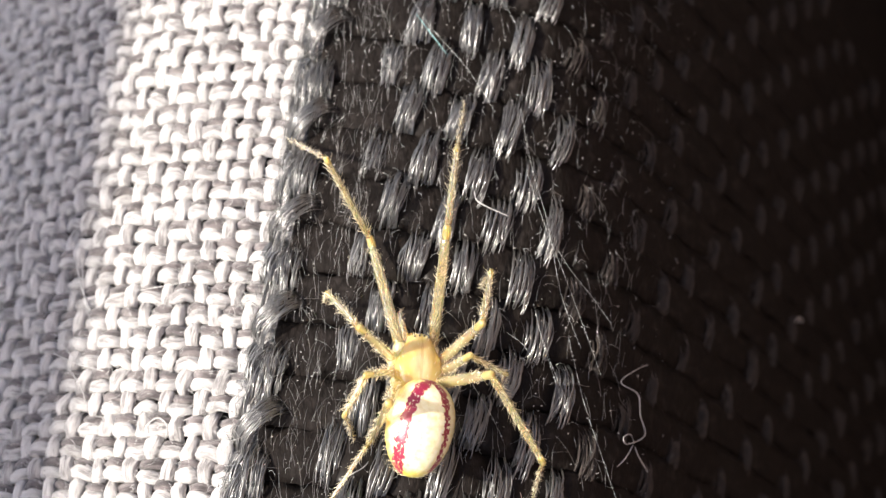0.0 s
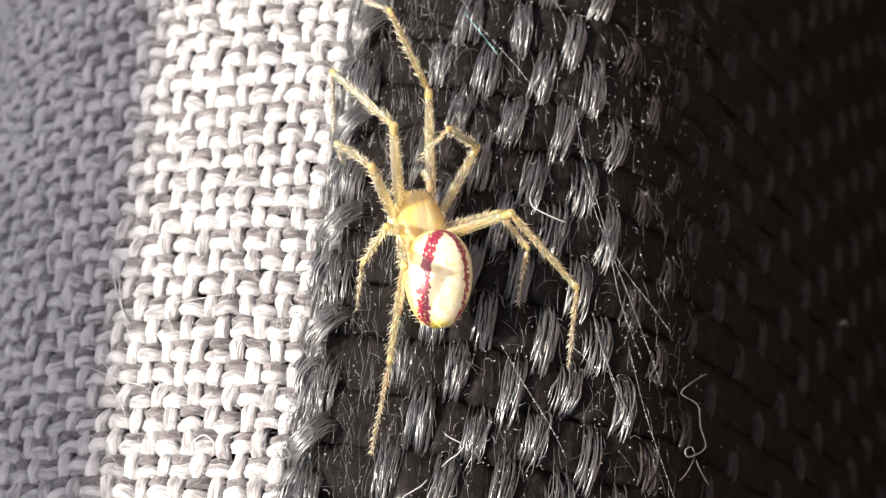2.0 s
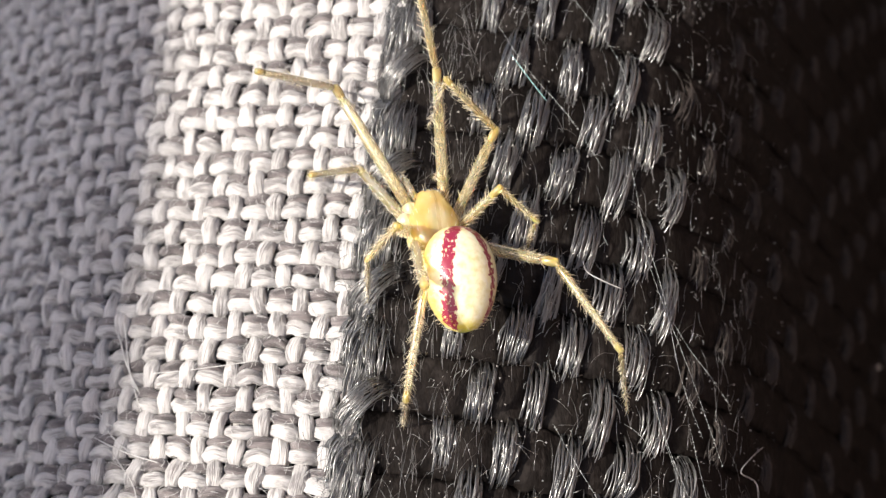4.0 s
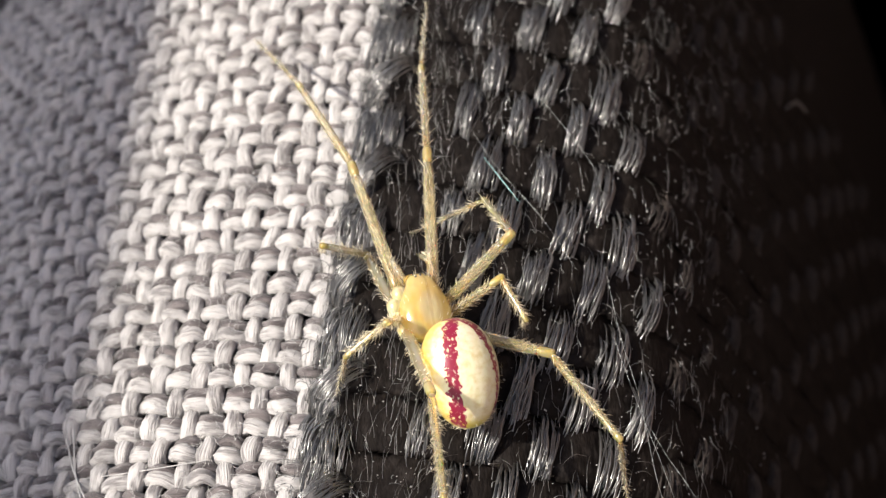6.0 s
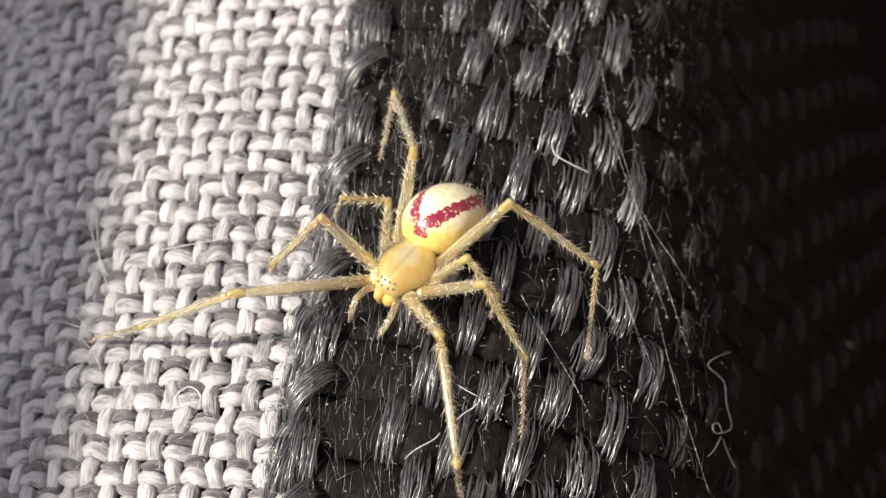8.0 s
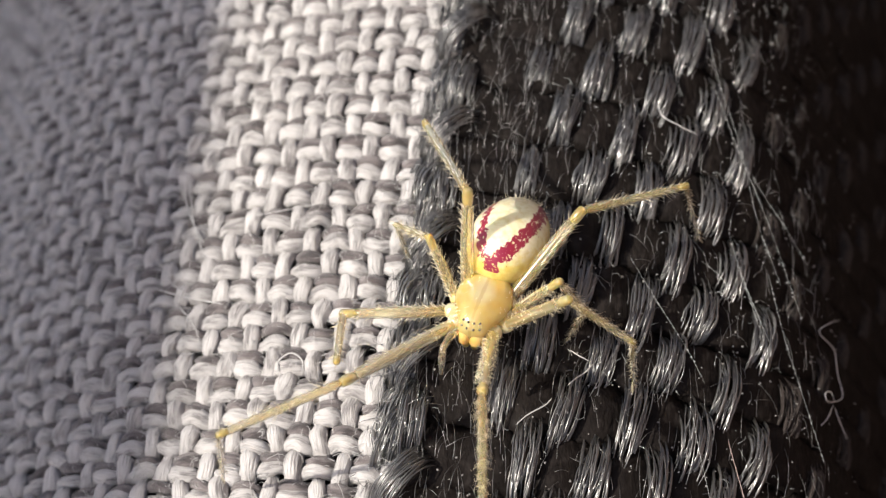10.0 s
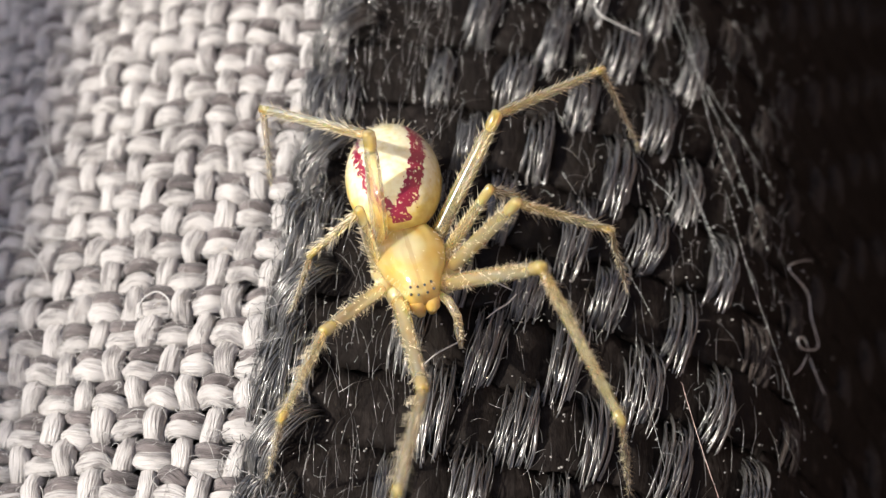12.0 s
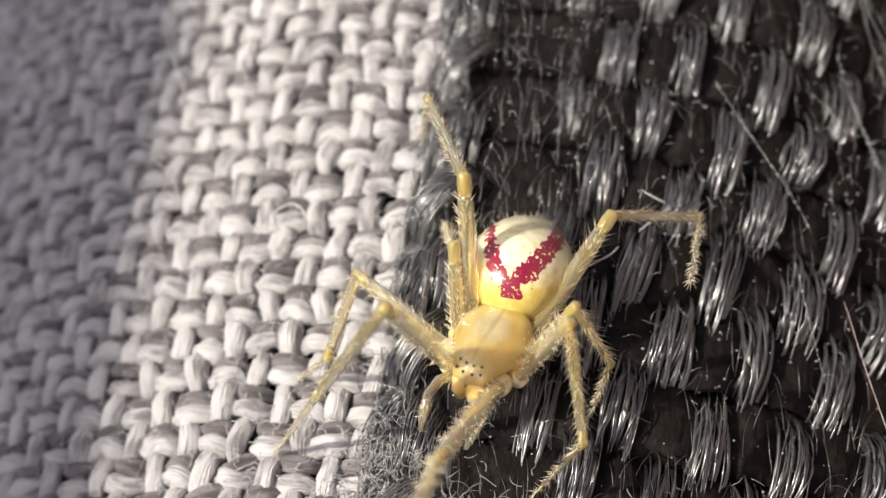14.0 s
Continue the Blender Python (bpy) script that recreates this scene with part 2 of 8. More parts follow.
def part(name, shape, mats, parent, label="", m=None):
    """One mesh object under a thing or under a part."""
    data = shape if isinstance(shape, bpy.types.Mesh) else shape.mesh(name, *(mats if isinstance(mats, tuple) else (mats,)))
    ob = new(name, data)
    ob.parent = parent
    if m is not None:
        ob.matrix_basis = m
    return tagged(ob, label)


# ---- the folded bag edge: profile across (u) and along (v), in millimetres ----
LEAN = radians(5.7)
EDGE = -4.15


def fall(u, v):
    """How far the folded edge drops from its crest; past a shoulder, which runs aslant, it turns down steeply."""
    d = u + 3.0
    if d < 0:
        steep = min(0.0, d + 9.0)
        return 0.028 * d * d + 0.006 * steep * steep
    past = max(0.0, u - (5.7 - 0.15 * v))
    bend = max(0.0, u - 3.0)
    return 0.024 * d * d + 0.02 * bend * bend + (0.2 * past * past if past < 3 else 1.8 + 1.2 * (past - 3))


def cloth_z(u, v=0.0):
    return 0.55 - fall(u, v)


def strap_z(u, v=0.0):
    return 1.35 - fall(u, v)


def strap_slope(u, v):
    return -(fall(u + 0.01, v) - fall(u - 0.01, v)) / 0.02


def spot(u, v, z):
    """From across, along and height to the world, in millimetres."""
    return Vector((u * math.cos(LEAN) + v * math.sin(LEAN), -u * math.sin(LEAN) + v * math.cos(LEAN), z))


rng = random.Random(4)
V_LOW, V_HIGH = -17.0, 24.0


def build_cloth():
    """The grey plain-woven cloth, every yarn its own mesh, on a sheet darkened as gap shade."""
    under_sheet = Shape()
    us = [-70 + 2.0 * i for i in range(37)]
    for v in (-90, 90):
        for u in us:
            under_sheet.v.append(spot(u, v, max(cloth_z(max(-31, min(7, u))) - 0.42 - 0.9 * max(0, abs(u) - 31), -60)))
            under_sheet.uv.append((u, v))
    n = len(us)
    for i in range(n - 1):
        under_sheet.f.append((i, i + 1, n + i + 1, n + i))
        under_sheet.slot.append(0)
    cloth = tagged(new("bag_cloth", under_sheet.mesh("bag_cloth", M_GAP_SHADE)), "grey plain-woven canvas folded over a rounded bag edge", "fabric", kind="structure")
    pitch_u, pitch_v = 0.69, 0.81
    cols = [-21.6 + pitch_u * i for i in range(-20, 27)]
    rows = [V_LOW + pitch_v * j for j in range(int((V_HIGH - V_LOW) / pitch_v))]
    for i, u in enumerate(cols):
        s, pts, rad = Shape(), [], []
        drift = rng.uniform(0, 9)
        steps = 7
        for q in range(len(rows) * steps):
            v = V_LOW + q * pitch_v / steps
            wave = math.cos(math.pi * (v - V_LOW) / pitch_v + math.pi * i)
            wave = math.copysign(abs(wave) ** 0.8, wave)
            wob = 0.07 * math.sin(v * 1.3 + drift) + 0.16 * noise.noise((v * 1.3, u * 3, 1))
            pts.append(spot(u + wob, v, cloth_z(u, v) + 0.23 * wave + 0.15 * noise.noise((u * 1.4, v * 1.4, 5))))
            rad.append(0.225 * (1 + 0.14 * wave + 0.4 * noise.noise((v * 1.7, u * 7, 2))))
        s.tube(pts, rad, 18, 0.85, ply=6, twist=5.0, seed=u)
        part("warp_yarn", s, M_WARP, cloth)
    # every pick is a pair: a dark strand above a pale one
    for j, v0 in enumerate(rows):
        for v, mat, girth in ((v0 + 0.21, M_WEFT, 0.17), (v0 - 0.155, M_WARP, 0.225)):
            s, pts, rad = Shape(), [], []
            drift, steps = rng.uniform(0, 9), 7
            for q in range(len(cols) * steps):
                u = cols[0] + q * pitch_u / steps
                wave = -math.cos(math.pi * (u - cols[0]) / pitch_u + math.pi * j)
                wave = math.copysign(abs(wave) ** 0.8, wave)
                wob = 0.06 * math.sin(u * 1.1 + drift) + 0.15 * noise.noise((u * 1.3, v0 * 3, 3)) + 0.1 * noise.noise((u * 2.1, v * 3, 9))
                pts.append(spot(u, v + wob, cloth_z(u, v) + 0.17 * wave + 0.13 * noise.noise((u * 1.4, v * 1.4, 7))))
                rad.append(girth * (1 + 0.18 * wave + 0.4 * noise.noise((u * 1.7, v * 7, 4))))
            s.tube(pts, rad, 14, 0.95, ply=5, twist=5.0, seed=v)
            part("weft_yarn", s, mat, cloth)
    return cloth


def float_shape(seed, count=15, length=2.8, width=0.88, rise=0.42, slant=0.2):
    """A bundle of uneven filaments that comes up, lies over the weft and dives again."""
    r, s = random.Random(seed), Shape()
    for k in range(count):
        across = (k + r.uniform(-0.4, 0.4)) / (count - 1) - 0.5
        reach, shift = r.uniform(0.6, 1.12), r.uniform(-0.2, 0.2)
        own = r.uniform(-0.09, 0.06) + (r.uniform(0.02, 0.16) if r.random() < 0.25 else 0)
        bow, cross, ripple = r.uniform(-0.08, 0.08), r.uniform(-0.13, 0.13), r.uniform(0.015, 0.07)
        turn, pts = r.uniform(0, 6.28), []
        steps = 13
        for q in range(steps):
            w = q / (steps - 1) * 2 - 1
            pinch = 1 - 0.22 * w ** 4
            x = across * width * pinch + slant * w * 0.5 + bow * (1 - w * w) + cross * w + 0.35 * ripple * math.cos(w * 6 + turn * 2)
            z = rise * (1 - abs(w) ** 2.6 * 1.65) - 0.18 * (2 * across) ** 2 + own + ripple * math.sin(w * 4.5 + turn)
            pts.append((x, w * length / 2 * reach + shift, z))
        thick = r.uniform(0.011, 0.026)
        s.tube(pts, [thick * (1 + 0.2 * math.sin(q * 1.7 + turn)) for q in range(steps)], 5, 1.0)
        if k % 3 == 0:
            s.tube([(p[0] + 0.05, p[1], p[2] - 0.1) for p in pts], [0.045] * steps, 5, 1.0)
    return s


def loop_shape(seed):
    """The weft turning round the selvedge: a twisted bundle of filaments that rises from the edge to the upper right."""
    r, s = random.Random(seed), Shape()
    way = [Vector(p) for p in ((-0.5, -0.85, -0.62), (-0.42, -0.5, -0.1), (-0.15, -0.1, 0.22), (0.25, 0.35, 0.3), (0.6, 0.72, 0.12), (0.85, 0.95, -0.35))]
    for k in range(24):
        a = (k + r.uniform(-0.8, 0.8)) / 23
        own, pts = r.uniform(-0.13, 0.11), []
        stray, thick = r.uniform(-0.28, 0.28), r.uniform(0.012, 0.025)
        for q in range(11):
            t = q / 10 * 5
            i = min(int(t), 4)
            p0, p1, p2, p3 = way[max(i - 1, 0)], way[i], way[i + 1], way[min(i + 2, 5)]
            t -= i
            p = 0.5 * (2 * p1 + (p2 - p0) * t + (2 * p0 - 5 * p1 + 4 * p2 - p3) * t * t + (3 * p1 - p0 - 3 * p2 + p3) * t ** 3)
            fan = (a - 0.5) * (0.95 - 0.35 * q / 10)
            pts.append(p + Vector((0.62 * fan + stray * (q / 10 - 0.5), -0.75 * fan + stray * (0.5 - q / 10), 0.16 * math.cos(fan * 3) + own)))
        s.tube(pts, [thick] * 11, 5)
    return s


def build_strap():
    """Black webbing: warp floats of glossy filaments over a dark weft, with a corded selvedge."""
    base = Shape()
    us = [EDGE + 0.85 + 0.7 * i for i in range(46)]
    vs = [-40 + 2.5 * k for k in range(33)]
    for v in vs:
        for u in us:
            base.v.append(spot(u, v, strap_z(u, v) - 0.55))
            base.uv.append((u, v))
    n = len(us)
    for k in range(len(vs) - 1):
        for i in range(n - 1):
            a = k * n + i
            base.f.append((a, a + 1, a + n + 1, a + n))
            base.slot.append(0)
    # the backing reaches down to the cloth
    last = len(base.v)
    for v in (vs[0], vs[-1]):
        base.v.append(spot(us[0] - 0.1, v, cloth_z(us[0]) - 0.1))
        base.uv.append((us[0], v))
    base.f.append((last, 0, last - n, last + 1))
    base.slot.append(0)
    strap = tagged(new("webbing_strap", base.mesh("webbing_strap", M_BLACK_WEFT)), "black woven webbing strap sewn along the canvas edge", "strap", kind="structure")
    floats = [float_shape(k, 20 + k % 6, 2.3 + 0.16 * (k % 5), 0.6 + 0.07 * (k % 4)).mesh("warp_float", M_BLACK) for k in range(20)]
    # floats with the far slope's shade put into their colour
    shaded_floats = [float_shape(60 + k, 20, 2.3 + 0.16 * (k % 5), 0.8).mesh("warp_float", M_SHADED) for k in range(8)]
    edges = [float_shape(20 + k, 20, 2.6, 0.76, 0.4, 0.12).mesh("edge_float", M_BLACK) for k in range(5)]
    loops = [loop_shape(40 + k).mesh("edge_loop", M_BLACK) for k in range(5)]
    period, turn = 3.75, Matrix.Rotation(-LEAN, 4, "Z")
    # corded selvedge: upright bundles with slanting turns of the weft between them
    for j in range(-4, 9):
        v = -9.1 + (j + 1) * period
        u = EDGE + 1.0
        for name, datas, du, dv, dz, spin in (("edge_float", edges, 0.0, 0.0, -0.25, 0.0), ("edge_float", edges, -0.42, -0.25, -0.5, -0.14), ("edge_loop", loops, -0.25, 1.8, -0.08, 0.0)):
            p = spot(u + du + rng.uniform(-0.06, 0.06), v + dv + rng.uniform(-0.1, 0.1), strap_z(u, v) + dz)
            tip = Matrix.Rotation(spin + rng.uniform(-0.06, 0.06), 4, "Z")
            part(name, rng.choice(datas), None, strap, m=Matrix.Translation(p * MM) @ turn @ tip)
        p = spot(u - 0.72, v + 0.3 + rng.uniform(-0.1, 0.1), strap_z(u, v) - 0.75)
        part("edge_float", rng.choice(edges), None, strap, m=Matrix.Translation(p * MM) @ turn @ Matrix.Rotation(-0.9, 4, "Y") @ Matrix.Rotation(-0.2, 4, "Z"))
    # field of floats, each column half a repeat from the next; the one beside the selvedge lies sunk
    for k in range(-1, 26):
        u = 0.15 + 0.91 * k
        for j in range(-6, 10):
            v = -6.2 + j * period - 1.88 * (k % 2) - 0.05 * k + rng.uniform(-0.26, 0.26)
            if not V_LOW - 1 < v < V_HIGH + 2:
                continue
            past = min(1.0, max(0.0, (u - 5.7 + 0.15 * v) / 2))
            # past the shoulder the shaded copies take over and lie deeper
            in_shade = (u - 5.7 + 0.15 * v) / 3.4 > rng.uniform(0.05, 0.45)
            sink = 0.5 if k == -1 else 0.2 + (0.6 if in_shade else 0.5) * past
            p = spot(u + rng.uniform(-0.08, 0.08), v, strap_z(u, v) - sink + rng.uniform(-0.07, 0.05))
            lay = turn @ Matrix.Rotation(-math.atan(strap_slope(u, v)), 4, "Y") @ Matrix.Rotation(rng.uniform(-0.09, 0.05), 4, "Z")
            part("warp_float", rng.choice(shaded_floats if in_shade else floats), None, strap, m=Matrix.Translation(p * MM) @ lay)
    # weft cords across
    for j in range(-7, 18):
        v0 = -6.2 + 1.875 * j
        s, pts, rad = Shape(), [], []
        for q in range(150):
            u = EDGE + 0.85 + q * 0.17
            phase = -math.cos(math.pi * ((u - 0.15) / 0.91 + j))
            z = strap_z(u, v0) - 0.45 + 0.12 * phase * (1 if u > -0.4 else 0.2)
            pts.append(spot(u, v0, z))
            rad.append(0.94 + 0.1 * noise.noise((u * 1.5, v0, 3)))
        s.tube(pts, rad, 20, 0.2, ply=9, twist=0.3, seed=j)
        part("weft_cord", s, M_BLACK_WEFT, strap)
    return strap


def build_helper_panels():
    """Two panels added out of view: one shades the cloth, one bounces brown light."""
    # the shading panel's top is set by where its shadow edge should fall
    reach = 290.0
    foot = Vector((-11.25, 0, -1.0)) + Vector(TO_SUN) * reach
    s = Shape()
    x, top = foot.x, foot.z
    for dx in (0.0, -3.0):
        for y in (foot.y - 75, foot.y + 75):
            for z in (-60, top):
                s.v.append(Vector((x + dx, y, z)))
                s.uv.append((y, z))
    s.f += [(0, 1, 3, 2), (4, 6, 7, 5), (1, 5, 7, 3), (0, 2, 6, 4), (0, 4, 5, 1), (2, 3, 7, 6)]
    s.slot += [0] * 6
    # added reflector at the right: cuts off sky, throws brown light on the strap
    w = Shape()
    for dx in (0.0, 4.0):
        for y in (-300, 300):
            for z in (-80, 95):
                w.v.append(Vector((62 + dx, y, z)))
                w.uv.append((y, z))
    w.f += [(0, 2, 3, 1), (4, 5, 7, 6), (1, 3, 7, 5), (0, 4, 6, 2), (0, 1, 5, 4), (2, 6, 7, 3)]
    w.slot += [0] * 6
    tagged(new("bounce_panel", w.mesh("bounce_panel", M_BOUNCE)), "unseen brown panel added to block sky and bounce light", "panel", kind="structure")
    return tagged(new("shade_panel", s.mesh("shade_panel", M_SHADE_PANEL)), "unseen grey panel added to shade the cloth", "panel", kind="structure")


# ---- the spider ----
LENGTHS = {"1": (4.5, 3.5, 4.4), "2": (3.1, 2.4, 2.9), "3": (2.0, 1.5, 2.0), "4": (3.3, 3.3, 3.1)}
GIRTH = {"1": 0.206, "2": 0.196, "3": 0.17, "4": 0.213}


def limb(length, r0, r1, swell, bristles, seed, reach=0.3):
    """A tapered leg segment along y with bristles."""
    r, s, pts, rad = random.Random(seed), Shape(), [], []
    steps = 14
    for q in range(steps):
        w = q / (steps - 1)
        pts.append((0, w * length, 0))
        end = min(1.0, 0.55 + 6 * min(w, 1 - w))
        rad.append((r0 + (r1 - r0) * w + swell * math.sin(w * math.pi) ** 1.2) * end)
    s.tube(pts, rad, 12)
    hair = Shape()
    for k in range(bristles):
        w, a = r.uniform(0.06, 0.97), r.uniform(0, 2 * math.pi)
        rr = r0 + (r1 - r0) * w
        out = Vector((math.cos(a), 0, math.sin(a)))
        root = Vector((0, w * length, 0)) + out * rr * 0.9
        long = reach * r.uniform(0.6, 1.1)
        hair.spike(root, root + (out * 0.68 + Vector((0, 0.73, 0))) * long, 0.0086, 0)
    return s, hair


def segment(name, shapes, mat, spider):
    """A leg segment with its coat of bristles."""
    ob = part(name, shapes[0], mat, spider)
    tagged(part("bristles", shapes[1], M_SETA, ob), "fine pale bristles", kind="stuff")
    return ob


def build_spider():
    spider = tagged(SPIDER, "small pale yellow spider with a cream abdomen banded in crimson", "spider")
    # cephalothorax
    s = Shape()
    sections = [(-1.08, 0.12, 0.22, -0.05), (-1.0, 0.42, 0.34, -0.22), (-0.8, 0.72, 0.42, -0.34), (-0.45, 0.9, 0.47, -0.4), (-0.1, 0.93, 0.5, -0.42),
                (0.25, 0.84, 0.53, -0.4), (0.55, 0.66, 0.55, -0.36), (0.8, 0.54, 0.52, -0.3), (1.0, 0.47, 0.42, -0.26), (1.14, 0.36, 0.26, -0.2), (1.2, 0.2, 0.12, -0.1)]
    sections = [(y * (0.93 if y > 0 else 1.0), 0.88 * w, zt, zb) for y, w, zt, zb in sections]
    s.rings(sections, 28, 2.1)
    r, hair = random.Random(8), Shape()
    for k in range(40):
        a, y = r.uniform(0.25, math.pi - 0.25), r.uniform(-0.8, 1.0)
        root = Vector((0.75 * math.cos(a) * (1 - 0.3 * max(0, y)), y, 0.1 + 0.38 * math.sin(a)))
        hair.spike(root, root + Vector((0.1 * math.cos(a), 0.16, 0.1)), 0.008, 0)
    ceph = part("cephalothorax", s, M_CARAPACE, spider, "smooth ochre carapace with a dark median line")
    tagged(part("bristles", hair, M_SETA, ceph), kind="stuff")
    dot = Shape()
    ball = [(math.cos(a), math.sin(a)) for a in (-1.3, -0.8, -0.3, 0.3, 0.8, 1.3)]
    dot.rings([(0.036 * sy, 0.036 * c, 0.036 * c, -0.036 * c) for c, sy in ball], 8, 2.0)
    eye = dot.mesh("eye", M_EYE)
    for x, y, z in ((0.08, 0.93, 0.43), (0.24, 0.89, 0.43), (0.1, 1.045, 0.28), (0.26, 1.0, 0.3)):
        for side in (-1, 1):
            part("eye", eye, None, ceph, m=at(x * side, y, z))
    for side in (-1, 1):
        s = Shape()
        s.tube([(0.15 * side, 0.78, 0.02), (0.16 * side, 0.98, -0.08), (0.155 * side, 1.07, -0.28), (0.13 * side, 1.05, -0.48), (0.11 * side, 1.02, -0.56)], [0.18, 0.2, 0.18, 0.12, 0.04], 12)
        part("chelicera", s, M_JAW, ceph, "orange jaw")
        s = Shape()
        s.tube([(0.34 * side, 0.85, -0.15), (0.52 * side, 1.25, -0.02), (0.6 * side, 1.62, -0.12), (0.55 * side, 1.9, -0.4), (0.5 * side, 2.12, -0.66)], [0.12, 0.115, 0.11, 0.11, 0.05], 10)
        hair = Shape()
        for k in range(26):
            w, a = r.uniform(0.3, 1), r.uniform(0, 6.28)
            root = Vector((0.56 * side, 1.25 + 0.8 * w, -0.05 - 0.5 * max(0, w - 0.4)))
            hair.spike(root, root + Vector((0.14 * math.cos(a), 0.1, 0.14 * math.sin(a))), 0.008, 0)
        palp = part("pedipalp", s, M_SHIN, spider, "short pale bristly feeler beside the jaws")
        tagged(part("bristles", hair, M_SETA, palp), kind="stuff")
    s = Shape().rings([(-0.42, 0.2, 0.0, -0.5), (-0.3, 0.42, -0.1, -0.52), (0.2, 0.5, -0.15, -0.52), (0.6, 0.36, -0.15, -0.46), (0.75, 0.15, -0.2, -0.4)], 16)
    part("sternum", s, M_CARAPACE, spider)
    # abdomen, its origin at the waist
    s = Shape()
    sec = []
    for q in range(19):
        w = q / 18
        a = math.pi * w
        y = 0.36 - 3.2 * (1 - math.cos(a)) / 2
        bulge = math.sin(a) ** 0.9 * (1 + 0.08 * math.cos(a))
        sec.append((y, max(0.03, 1.12 * bulge), 0.4 + 0.95 * bulge + 0.06 * math.sin(a), 0.38 - 0.9 * bulge))
    s.rings(list(reversed(sec)), 32, 2.05)
    hair = Shape()
    for k in range(230):
        a, w = r.uniform(-0.3, math.pi + 0.3), r.uniform(0.08, 0.95)
        b = math.pi * w
        y, bul = 0.36 - 3.2 * (1 - math.cos(b)) / 2, math.sin(b) ** 0.9
        out = Vector((math.cos(a), -0.3 * math.cos(b) - 0.35, math.sin(a)))
        root = Vector((1.04 * bul * math.cos(a), y, 0.4 + 0.92 * bul * math.sin(a)))
        hair.spike(root, root + out.normalized() * r.uniform(0.14, 0.26), 0.008, 0)
    abdomen = part("abdomen", s, M_ABDOMEN, spider, "round cream abdomen with two ragged crimson bands and yellow flanks")
    tagged(part("bristles", hair, M_SETA, abdomen), kind="stuff")
    s = Shape()
    for dx in (-0.1, 0.1):
        s.tube([(dx, -2.45, 0.3), (dx * 1.2, -2.64, 0.2), (dx * 1.2, -2.74, 0.15)], [0.12, 0.1, 0.05], 8)
    part("spinneret", s, M_KNEE, abdomen)
    s = Shape().tube([(0, -0.8, 0.1), (0, -1.05, 0.15), (0, -1.3, 0.25)], [0.22, 0.16, 0.22], 10)
    part("waist", s, M_CARAPACE, spider)
    legs = {}
    for side in "LR":
        for k in "1234":
            a, b, c = LENGTHS[k]
            g = GIRTH[k]
            seed = "LR".index(side) * 10 + int(k)
            femur = segment("femur", limb(a - 0.25, g * 0.9, g * 0.76, g * 0.1, 105, seed, 0.27), M_LEG, spider)
            hip = Shape().tube([(0, -0.22, 0), (0, -0.05, 0), (0, 0.12, 0), (0, 0.22, 0)], [g * 0.9, g * 1.25, g * 1.15, g * 0.8], 12)
            part("coxa", hip, M_CARAPACE, femur)
            knee = Shape().tube([(0, a - 0.4, 0), (0, a - 0.28, 0), (0, a - 0.1, 0), (0, a + 0.06, 0), (0, a + 0.12, 0)], [g * 0.6, g * 0.72, g * 0.74, g * 0.68, g * 0.4], 12)
            part("patella", knee, M_KNEE, femur, "amber knee joint")
            tibia = segment("tibia", limb(b, g * 0.63, g * 0.5, g * 0.05, 100, seed + 30, 0.32), M_LEG, spider)
            cuff = Shape().tube([(0, b - 0.24, 0), (0, b - 0.1, 0), (0, b + 0.05, 0), (0, b + 0.1, 0)], [g * 0.48, g * 0.54, g * 0.5, g * 0.28], 12)
            part("cuff", cuff, M_KNEE, tibia, "amber ring at the end of the shin")
            foot = segment("metatarsus", limb(c, g * 0.42, g * 0.18, 0.008, 110, seed + 60, 0.22), M_SHIN, spider)
            legs[side + k] = (femur, tibia, foot)
    return abdomen, legs


# ---- lint ----
beads = random.Random(21)


def strand(name, label, points, r, mat, category="fibre", taper=0.5):
    """A loose thread through points given across, along and above the surface."""
    def lay(u, v, h):
        return spot(u, v, (strap_z(u, v) if u > EDGE else cloth_z(u, v)) + h)
    ctrl = [lay(*p) for p in points]
    pts = []
    for i in range(len(ctrl) - 1):
        p0, p1, p2, p3 = ctrl[max(i - 1, 0)], ctrl[i], ctrl[i + 1], ctrl[min(i + 2, len(ctrl) - 1)]
        for q in range(8):
            t = q / 8
            pts.append(0.5 * (2 * p1 + (p2 - p0) * t + (2 * p0 - 5 * p1 + 4 * p2 - p3) * t * t + (3 * p1 - p0 - 3 * p2 + p3) * t ** 3))
    pts.append(ctrl[-1])
    n = len(pts)
    rad = [r * (1 - (1 - taper) * abs(2 * i / (n - 1) - 1) ** 3) for i in range(n)]
    s = Shape().tube(pts, rad, 6)
    if name == "silk_thread":
        # droplets and dust caught along the thread
        for a, b in zip(pts, pts[1:]):
            for k in range(int((b - a).length / 0.11) + 1):
                if beads.random() < 0.62:
                    p, g = a.lerp(b, beads.random()), 0.008 + 0.02 * beads.random() ** 2
                    s.tube([p + Vector((0, y * g, 0)) for y in (-1.2, -0.6, 0.5, 1.1)], [g * 0.3, g * 0.95, g, g * 0.3], 5)
    return tagged(new(name, s.mesh(name, mat)), label, category)


